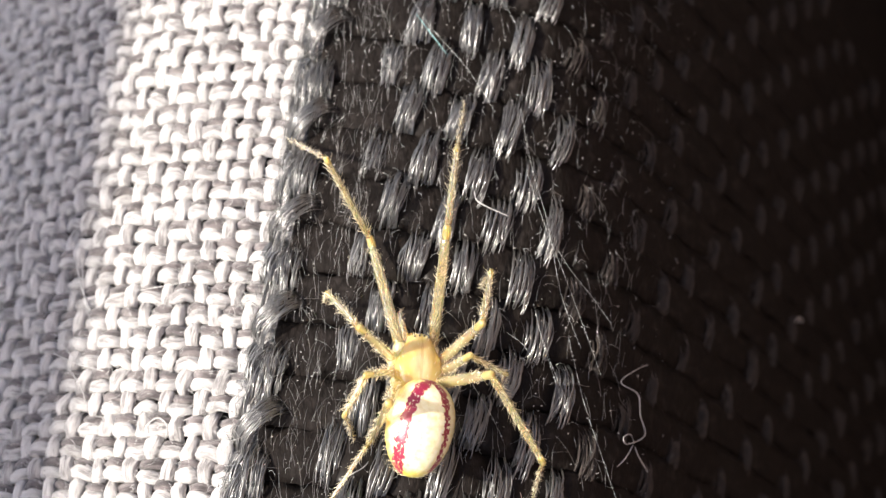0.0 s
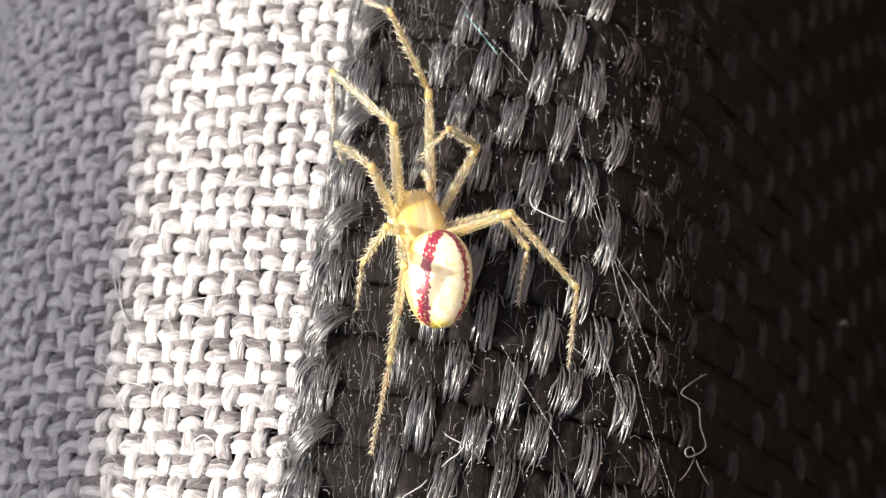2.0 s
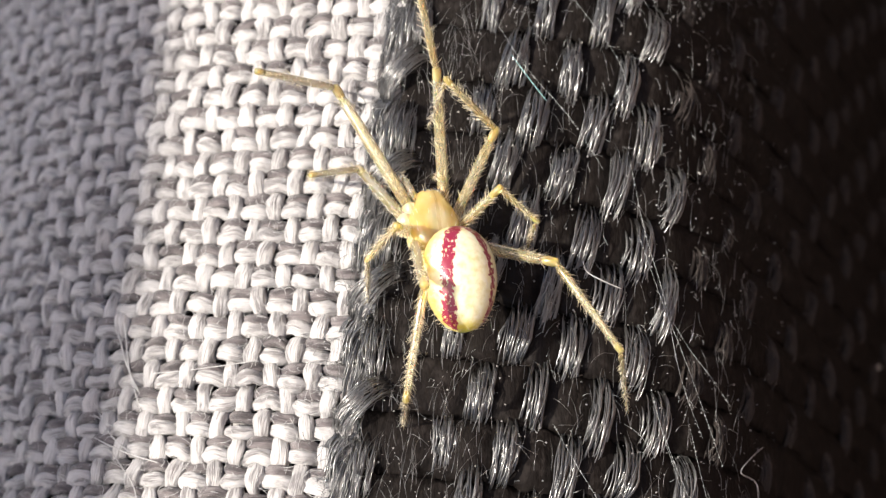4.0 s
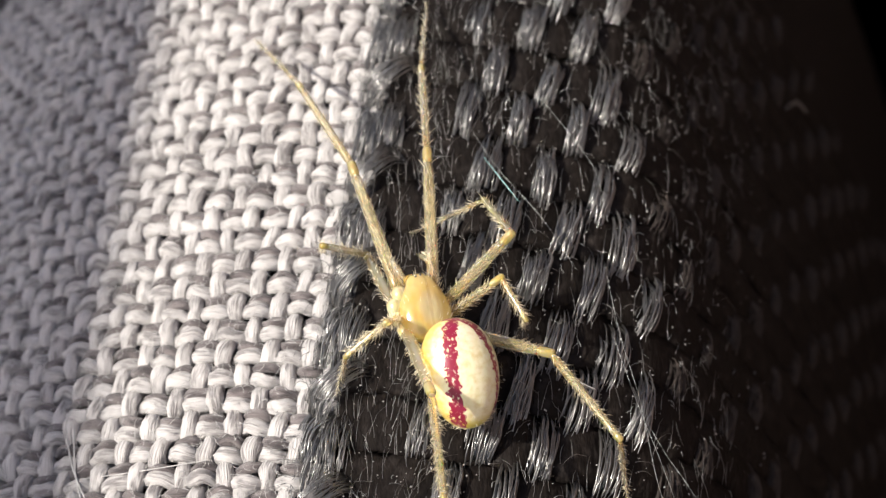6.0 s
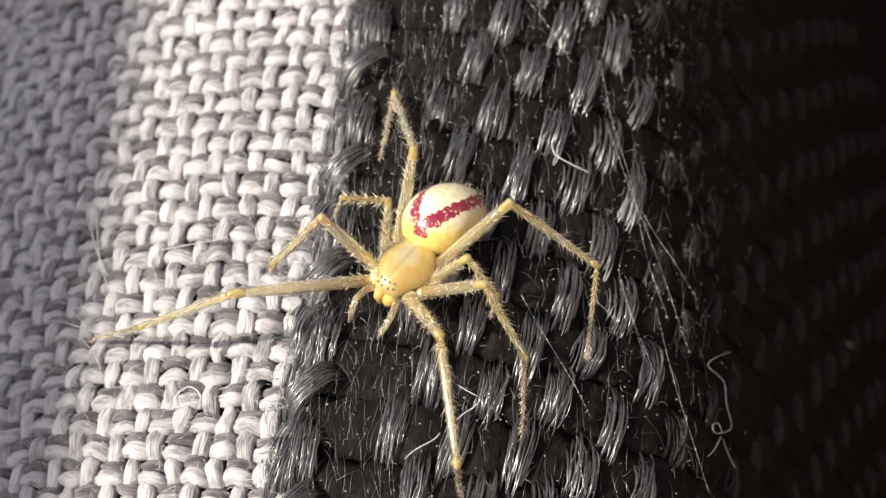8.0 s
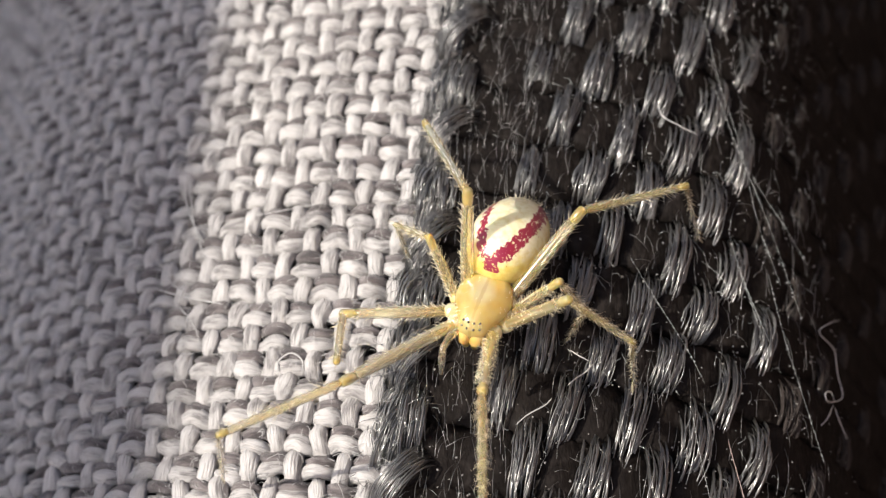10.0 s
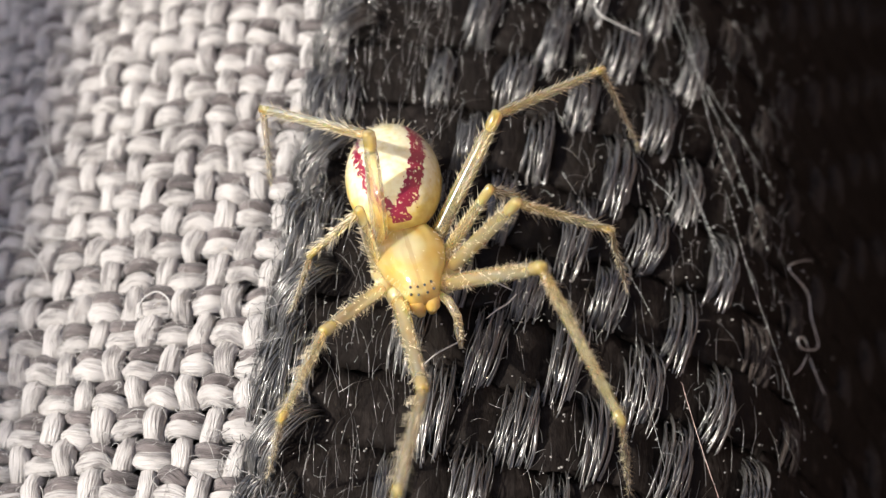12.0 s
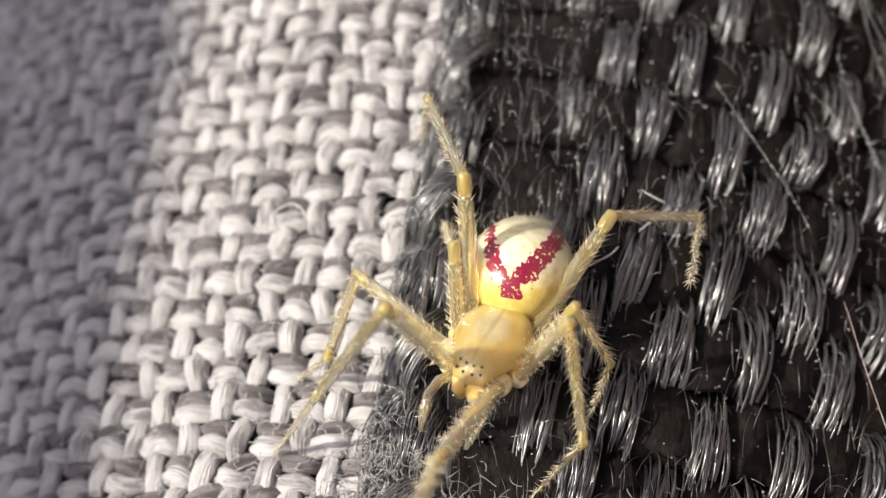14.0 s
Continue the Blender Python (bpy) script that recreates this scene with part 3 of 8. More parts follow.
def fuzz(name, label, count, spread, reach, r, mat, seed, curl=1.0, grain=None, sink=0.0):
    """Many loose fibres; spread gives a place (u, v) from a random source."""
    q, s = random.Random(seed), Shape()
    for k in range(count):
        u, v = spread(q)
        long, a = reach * q.uniform(0.4, 1.2), q.uniform(0, 2 * math.pi) if grain is None else math.pi / 2 + q.gauss(0, grain)
        bend = q.uniform(-2.2, 2.2) * curl
        pts, h = [], q.uniform(0.0, 0.12) - sink * q.random()
        for i in range(7):
            w = i / 6
            z = (strap_z(u, v) + 0.1 if u > EDGE else cloth_z(u, v) + 0.26) + h + 0.28 * math.sin(w * math.pi) * q.uniform(0.5, 1.0) * min(1, long)
            pts.append(spot(u, v, z))
            u, v, a = u + math.cos(a) * long / 6, v + math.sin(a) * long / 6, a + bend / 6
        s.tube(pts, [r * (1 - 0.5 * i / 6) for i in range(7)], 4, caps=False)
    return tagged(new(name, s.mesh(name, mat)), label, "lint", kind="stuff")


def specks(name, label, count, seed):
    """Dust grains on the webbing."""
    q, s = random.Random(seed), Shape()
    for k in range(count):
        u, v, r = q.uniform(EDGE + 0.2, 10), q.uniform(V_LOW, V_HIGH), 0.01 + 0.022 * q.random() ** 2
        p = spot(u, v, strap_z(u, v) + q.uniform(-0.1, 0.28))
        s.tube([p + Vector((-r, 0, 0)), p + Vector((-r * 0.4, r * q.uniform(-0.5, 0.5), 0)), p + Vector((r * 0.5, 0, r * q.uniform(-0.4, 0.4))), p + Vector((r, 0, 0))], [r * 0.4, r, r * 0.9, r * 0.3], 5)
    return tagged(new(name, s.mesh(name, M_DUST)), label, "dust", kind="stuff")


def build_lint():
    strand("lint_fibre", "curled white lint fibre lying on the black webbing", [(9.29, -2.13, 0.35), (8.85, -2.73, 0.35), (8.47, -3.42, 0.35), (9.05, -3.51, 0.35), (9.19, -4.23, 0.35), (9.40, -4.89, 0.35), (8.87, -5.55, 0.35), (8.72, -5.39, 0.35), (8.93, -5.15, 0.35), (9.08, -5.38, 0.35)], 0.0198, M_FUZZ)
    strand("lint_fibre", "short pale lint tail on the black webbing", [(9.05, -5.46, 0.25), (8.83, -6.11, 0.25), (8.60, -6.52, 0.25)], 0.0185, M_FUZZ)
    strand("lint_fibre", "short pale lint tail on the black webbing", [(9.11, -5.50, 0.25), (9.28, -5.80, 0.25), (9.62, -6.18, 0.25)], 0.0185, M_FUZZ)
    strand("lint_fibre", "broken white thread end on the black webbing", [(-0.18, -9.09, 0.45), (0.08, -8.77, 0.45), (0.54, -8.40, 0.45), (0.71, -8.16, 0.45)], 0.0185, M_FUZZ)
    strand("lint_fibre", "broken white thread end on the black webbing", [(1.12, -7.69, 0.45), (1.35, -7.42, 0.45), (1.55, -7.24, 0.45), (1.75, -6.94, 0.45)], 0.0211, M_FUZZ)
    strand("lint_fibre", "broken white thread end on the black webbing", [(1.09, -6.61, 0.40), (1.31, -6.72, 0.40), (1.64, -6.84, 0.40)], 0.0165, M_FUZZ)
    strand("lint_fibre", "hooked white thread end on the black webbing", [(3.00, 1.93, 0.50), (3.14, 1.60, 0.50), (3.63, 1.40, 0.50), (4.25, 1.25, 0.50)], 0.0185, M_FUZZ)
    strand("lint_fibre", "small bent white lint on the dark webbing", [(10.94, 20.95, 0.30), (11.54, 22.50, 0.30), (12.16, 22.91, 0.30)], 0.0185, M_FUZZ)
    strand("lint_fibre", "tiny white lint speck on the dark webbing", [(15.11, 4.86, 0.30), (15.34, 5.42, 0.30), (15.53, 5.34, 0.30)], 0.0297, M_FUZZ)
    strand("bristle_hair", "straight pale hair with a reddish end", [(5.69, -8.44, 0.80), (6.21, -9.91, 0.80), (6.72, -11.18, 0.80), (6.94, -11.73, 0.80)], 0.009, M_HAIR)
    strand("silk_thread", "fine beaded silk thread across the webbing", [(4.68, -7.90, 0.45), (4.93, -8.93, 0.45), (5.42, -10.58, 0.45)], 0.0052, M_SILK)
    strand("silk_thread", "fine beaded silk thread across the webbing", [(4.24, 5.42, 0.50), (4.83, 3.30, 0.50), (5.59, 1.27, 0.50), (6.28, -1.16, 0.50), (7.09, -2.86, 0.50)], 0.0052, M_SILK)
    strand("silk_thread", "fine beaded silk thread across the webbing", [(5.84, 0.68, 0.45), (6.49, -0.13, 0.45), (7.17, -0.72, 0.45), (7.97, -1.44, 0.45)], 0.005, M_SILK)
    strand("silk_thread", "fine beaded silk thread across the webbing", [(6.64, -2.54, 0.40), (7.33, -4.65, 0.40), (8.13, -6.48, 0.40), (8.70, -7.73, 0.40)], 0.005, M_SILK)
    strand("silk_thread", "fine beaded silk thread across the webbing", [(4.65, 3.14, 0.50), (5.53, 1.14, 0.50), (6.57, -0.93, 0.50), (7.81, -3.54, 0.50)], 0.005, M_SILK)
    strand("silk_thread", "fine beaded silk thread across the webbing", [(2.53, -3.33, 0.40), (3.32, -4.46, 0.40), (4.37, -5.85, 0.40), (4.95, -6.78, 0.40)], 0.005, M_SILK)
    strand("silk_thread", "fine beaded silk thread across the webbing", [(-0.64, 9.92, 0.45), (0.63, 8.20, 0.45), (2.20, 6.64, 0.45), (3.38, 5.10, 0.45)], 0.005, M_SILK)
    # this thread is thickened and coloured as the cyan glint
    strand("silk_thread", "fine beaded silk thread across the webbing", [(0.15, 8.52, 0.50), (0.86, 7.70, 0.50), (1.42, 7.08, 0.50)], 0.014, M_GLINT)
    strand("silk_thread", "fine beaded silk thread across the webbing", [(1.60, 11.23, 0.45), (2.61, 10.15, 0.45), (3.62, 8.90, 0.45), (4.08, 7.54, 0.45)], 0.005, M_SILK)
    strand("silk_thread", "fine beaded silk thread across the webbing", [(4.64, -2.95, 0.40), (5.18, -3.25, 0.40), (5.65, -3.79, 0.40)], 0.005, M_SILK)
    strand("silk_thread", "fine beaded silk thread across the webbing", [(5.69, -2.63, 0.40), (6.24, -3.82, 0.40), (6.85, -4.96, 0.40)], 0.005, M_SILK)
    strand("silk_thread", "fine beaded silk thread across the webbing", [(5.39, -1.71, 0.40), (5.84, -3.03, 0.40), (6.55, -4.67, 0.40)], 0.005, M_SILK)
    strand("canvas_fibre", "loose pale fibre across the canvas", [(-11.14, -2.47, 0.40), (-9.14, -2.35, 0.40), (-6.90, -2.03, 0.40)], 0.016, M_FUZZ)
    strand("canvas_fibre", "small loop of yarn fibre standing off the canvas", [(-7.42, -7.80, 0.40), (-7.46, -7.33, 0.40), (-7.11, -7.08, 0.40), (-6.72, -7.34, 0.40), (-6.67, -7.82, 0.40)], 0.026, M_FUZZ)
    strand("canvas_fibre", "loose fibres along the canvas fold", [(-12.17, -0.73, 0.40), (-11.55, -2.04, 0.40), (-10.83, -3.11, 0.40)], 0.03, M_FUZZ)
    strand("canvas_fibre", "loose fibres along the canvas fold", [(-12.03, -0.04, 0.40), (-11.42, -2.16, 0.40), (-10.61, -3.77, 0.40)], 0.025, M_FUZZ)
    strand("canvas_fibre", "loose fibres along the canvas fold", [(-12.31, -4.52, 0.45), (-11.03, -5.01, 0.45), (-9.67, -5.38, 0.45)], 0.025, M_FUZZ)
    strand("canvas_fibre", "loose fibres along the canvas fold", [(-11.55, -4.98, 0.45), (-10.58, -5.94, 0.45), (-10.17, -6.69, 0.45)], 0.02, M_FUZZ)
    strand("canvas_fibre", "loose fibres along the canvas fold", [(-12.47, -3.75, 0.40), (-11.71, -4.13, 0.40), (-10.99, -4.23, 0.40)], 0.02, M_FUZZ)
    strand("canvas_fibre", "loose fibres along the canvas fold", [(-12.51, -3.37, 0.40), (-11.60, -4.49, 0.40), (-10.80, -5.01, 0.40)], 0.02, M_FUZZ)
    strand("canvas_fibre", "loose pale fibre lying over the canvas", [(-7.68, -14.97, 0.50), (-6.34, -14.71, 0.50), (-5.13, -14.36, 0.50)], 0.022, M_FUZZ)

    fuzz("canvas_fuzz", "loose grey fibres standing off the canvas yarns", 700, lambda q: (q.uniform(-18, EDGE), q.uniform(V_LOW, V_HIGH)), 0.7, 0.011, M_FUZZ, 1)
    fuzz("canvas_fuzz", "short curled fibres all over the canvas", 4800, lambda q: (q.uniform(-18, EDGE), q.uniform(V_LOW, V_HIGH)), 0.4, 0.011, M_FUZZ, 11, 1.6)
    fuzz("canvas_fuzz", "pale fibres along the fold of the canvas", 110, lambda q: (-11.6 + q.gauss(0, 0.4), q.uniform(V_LOW, V_HIGH)), 1.1, 0.012, M_FUZZ, 2, 0.6)
    fuzz("selvedge_fuzz", "frayed grey and black fibres at the webbing edge", 240, lambda q: (EDGE + q.gauss(0.0, 0.3), q.uniform(V_LOW, V_HIGH)), 0.8, 0.012, M_BLACK, 3)
    fuzz("selvedge_fuzz", "pale fibres frayed from the canvas over the webbing edge", 130, lambda q: (EDGE + q.gauss(-0.05, 0.3), q.uniform(V_LOW, V_HIGH)), 0.6, 0.009, M_FUZZ, 13, 1.2)
    fuzz("webbing_fuzz", "broken glossy filaments on the black webbing", 320, lambda q: (q.uniform(EDGE + 0.6, 9), q.uniform(V_LOW, V_HIGH)), 0.75, 0.009, M_BLACK, 5, 0.6)
    fuzz("webbing_fuzz", "pale broken fibres on the black webbing", 420, lambda q: (q.uniform(EDGE + 0.6, 9), q.uniform(V_LOW, V_HIGH)), 0.32, 0.008, M_SILK, 6, 1.0)
    fuzz("webbing_fuzz", "fine loose filaments lying along the black webbing", 1300, lambda q: (q.uniform(EDGE + 0.5, 8.5), q.uniform(V_LOW, V_HIGH)), 1.0, 0.0085, M_BLACK, 31, 0.25, 0.2, 0.3)
    fuzz("webbing_fuzz", "fine loose filaments beside the selvedge of the webbing", 700, lambda q: (q.uniform(EDGE + 0.3, 0.0), q.uniform(V_LOW, V_HIGH)), 1.1, 0.0085, M_BLACK, 32, 0.3, 0.22, 0.3)
    fuzz("lint_pile", "matted pale lint caught across the webbing", 620, lambda q: (q.choice((-4.4, -3.7, -2.6, -1.4, -0.5, 0.9, 2.3)) + q.gauss(0, 0.4), -14.9 + q.gauss(0, 0.5)), 0.42, 0.012, M_LINT, 7, 1.1)
    fuzz("lint_pile", "matted pale lint caught at the webbing edge", 190, lambda q: (-3.7 + q.gauss(0, 0.5), -13.5 + q.gauss(0, 0.6)), 0.42, 0.011, M_LINT, 8, 1.1)
    specks("dust", "pale dust grains on the black webbing", 2000, 9)

build_cloth()
build_strap()
build_helper_panels()
ABDOMEN, LEGS = build_spider()
build_lint()


def motions():
    """The spider walks up the strap, turns about and comes back down."""
    walk(SPIDER, [
        (0, at(1.574, -5.183, 2.302, -0.5, 24, 0.1)), (0.25, at(1.082, -4.631, 2.441, 0.1, 24.1, -1.3)),
        (0.5, at(0.764, -4.044, 2.525, 0.4, 24.1, -2.2)), (0.75, at(0.731, -3.35, 2.512, -4, 24, 1.9)), (1, at(0.7, -2.59, 2.498, -8.3, 23.7, 6.6)),
        (1.25, at(0.493, -1.749, 2.556, -7.1, 23.8, 8)), (1.5, at(0.19, -0.962, 2.646, -5, 23.9, 9.2)),
        (1.75, at(-0.041, -0.383, 2.709, -1.8, 24, 9.9)), (2, at(-0.293, 0.148, 2.761, 0.4, 24.1, 10.2)),
        (2.25, at(-0.67, 0.787, 2.806, -0.6, 24, 14)), (2.5, at(-1.016, 1.296, 2.83, -2.8, 23.9, 17.4)),
        (2.75, at(-1.235, 1.541, 2.829, -8.3, 23.8, 12.8)), (3, at(-1.342, 1.708, 2.828, -12.7, 23.6, 8.4)),
        (3.5, at(-1.342, 2.005, 2.836, -12, 23.6, 7.5)), (4, at(-1.341, 2.283, 2.855, -10.2, 23.8, 7.4)),
        (4.5, at(-1.339, 2.515, 2.877, -7.3, 23.9, 7.9)), (5, at(-1.336, 2.675, 2.896, -3.7, 24.1, 9)),
        (5.5, at(-1.331, 2.734, 2.904, 0.3, 24.1, 10.6)), (5.75, at(-0.978, 2.634, 2.891, 4.4, 24.1, 12.8)),
        (6, at(-0.627, 2.348, 2.878, 7.4, 24, 15.9)), (6.15, at(-1.119, 1.338, 2.897, 7.1, 18, 20.9)), (6.3, at(-1.61, 0.33, 2.916, 6.8, 12, 31.9)),
        (6.4, at(-1.478, 0.244, 2.903, 6.5, 12, 48.1)), (6.5, at(-1.182, 0.154, 2.871, 5.7, 11.9, 64.2)),
        (6.6, at(-0.414, -0.498, 2.721, 1.1, 6, 69.9)), (6.7, at(0.191, -1.222, 2.591, -4.6, -0.1, 75.2)),
        (6.85, at(-0.239, -1.611, 2.636, -8.6, -0.1, 85.2)), (7, at(-0.97, -1.773, 2.705, -11.5, -0.1, 94.8)),
        (7.1, at(-1.481, -1.71, 2.731, -13.5, 0, 99.5)), (7.2, at(-1.792, -1.646, 2.758, -14.5, 0, 104.9)),
        (7.35, at(-1.62, -2.176, 2.831, 0.6, -0.1, 124.1)), (7.5, at(-1.394, -2.875, 2.88, 15.7, -0.1, 140.4)),
        (7.75, at(-1.236, -3.277, 2.87, 14.8, -0.1, 145.1)), (8, at(-1.166, -3.606, 2.855, 13.2, 0, 148.8)),
        (8.25, at(-1.165, -4.108, 2.841, 11.2, 0, 158.5)), (8.5, at(-1.164, -4.564, 2.834, 10, 0, 165.4)),
        (8.75, at(-1.608, -4.836, 2.874, 10.5, 0, 160.7)), (9, at(-2.052, -5.055, 2.914, 11, 0, 155.9)),
        (9.5, at(-2.043, -5.511, 2.912, 10.8, 0, 158)), (10, at(-2.014, -5.97, 2.908, 10.5, 0, 163.4)),
        (10.5, at(-1.961, -6.389, 2.901, 9.8, 0, 171)), (11, at(-1.883, -6.727, 2.891, 8.9, -0.1, 179.4)),
        (11.5, at(-1.777, -6.939, 2.876, 7.7, -0.1, -172.5)), (11.75, at(-1.518, -6.983, 2.843, 5.5, -0.1, -167.2)),
        (12, at(-1.265, -7.035, 2.812, 3.7, 0, -163.9)), (12.25, at(-1.226, -7.285, 2.808, 4.8, 0, -168.6)),
        (12.5, at(-1.211, -7.741, 2.806, 6.6, 0, -176.3)), (12.75, at(-1.282, -8.541, 2.809, 7.8, 0, 176.7)),
        (13, at(-1.43, -9.411, 2.817, 8.7, 0, 171)), (13.25, at(-1.663, -9.968, 2.851, 8.9, 0, 168.1)),
        (13.5, at(-1.978, -10.439, 2.898, 9.1, 0.1, 165.5)), (13.75, at(-2.345, -10.874, 2.933, 11.8, 0.1, 161.4)),
        (14, at(-2.743, -11.288, 2.967, 15.9, 0.2, 156.8)),
    ])
    walk(ABDOMEN, [
        (0, at(0.12, -0.95, 0.41, 15, 0, -5.9)), (0.25, at(0.128, -0.95, 0.412, 15.7, 0, 1.1)), (0.5, at(0.135, -0.95, 0.414, 16.1, 0, 6.1)),
        (0.75, at(0.142, -0.95, 0.416, 15.9, 0, -3.6)), (1, at(0.15, -0.95, 0.418, 15.7, 0, -13.4)), (1.25, at(0.185, -0.95, 0.42, 17.2, 0, -12.2)),
        (1.5, at(0.22, -0.95, 0.423, 18.8, 0, -9)), (1.75, at(0.222, -0.95, 0.425, 17.6, 0, -6.3)), (2, at(0.223, -0.95, 0.427, 16.4, 0, -5.6)),
        (2.25, at(0.225, -0.95, 0.429, 17.3, 0, -9.6)), (2.5, at(0.227, -0.95, 0.431, 18.2, 0, -13.7)), (2.75, at(0.228, -0.95, 0.433, 17.1, 0, -7)),
        (3, at(0.23, -0.95, 0.435, 16, 0, -0.3)), (3.5, at(0.233, -0.95, 0.439, 16.1, 0, 0.4)), (4, at(0.237, -0.95, 0.443, 16.4, 0, 0.9)),
        (4.5, at(0.24, -0.95, 0.447, 16.7, 0, 1.4)), (5, at(0.243, -0.95, 0.452, 16.9, 0, 1.9)), (5.5, at(0.247, -0.95, 0.456, 17, 0, 2.6)),
        (5.75, at(0.248, -0.95, 0.458, 16.7, 0, 5.5)), (6, at(0.25, -0.95, 0.46, 16.2, 0, 8.3)), (6.15, at(0.205, -0.95, 0.421, 16.65, 0, 7.4)),
        (6.3, at(0.16, -0.95, 0.382, 13.3, 0, 3)), (6.4, at(0.13, -0.95, 0.356, 16.9, 0, -2.4)), (6.5, at(0.1, -0.95, 0.27, 20.4, 5.333, -7.1)),
        (6.6, at(0.08, -0.95, 0.256, 22.7, 10.667, -8)), (6.7, at(0.06, -0.95, 0.242, 24.6, 16, -8.4)), (6.85, at(0.03, -0.95, 0.221, 27.75, 18, -10)),
        (7, at(0, -0.95, 0.2, 27.4, 20, -11.7)), (7.1, at(0, -0.95, 0.195, 23.133, 19.4, -13.5)), (7.2, at(0, -0.95, 0.19, 19.667, 18.8, -14.8)),
        (7.35, at(0, -0.95, 0.182, 23.567, 17.9, -16.35)), (7.5, at(0, -0.95, 0.175, 25.142, 17, -16.8)), (7.75, at(0, -0.95, 0.162, 21.6, 12.5, -8.55)),
        (8, at(0, -0.95, 0.15, 22.133, 8, 0.6)), (8.25, at(0, -0.95, 0.15, 20.567, 4, 4.2)), (8.5, at(0, -0.95, 0.15, 19, 0, 6.9)),
        (8.75, at(0, -0.95, 0.15, 18.2, 0, 3.4)), (9, at(0, -0.95, 0.15, 17.5, 0, -0.2)), (9.5, at(0, -0.95, 0.15, 15.8, 0, -2.9)),
        (10, at(0, -0.95, 0.15, 13.9, 0, -4.4)), (10.5, at(0, -0.95, 0.15, 13.333, 0, -6.3)), (11, at(0, -0.95, 0.15, 12.767, 0, -7.8)),
        (11.5, at(0, -0.95, 0.15, 12.3, 0, -8.5)), (11.75, at(0, -0.95, 0.15, 12.4, 0, -7.8)), (12, at(0, -0.95, 0.15, 12.5, 0, -6.4)),
        (12.25, at(0, -0.95, 0.15, 13.1, 0, -4.8)), (12.5, at(0, -0.95, 0.15, 13.7, 0, -2.7)), (12.75, at(0, -0.95, 0.15, 14.1, 0, 0.9)),
        (13, at(0, -0.95, 0.15, 14.6, 0, 3.5)), (13.25, at(0, -0.95, 0.15, 19.8, 0, 3.7)), (13.5, at(0, -0.95, 0.15, 24.6, 0, 3.9)),
        (13.75, at(0, -0.95, 0.15, 23.4, 0, 7.5)), (14, at(0, -0.95, 0.15, 21.2, 0, 13.3)),
    ])
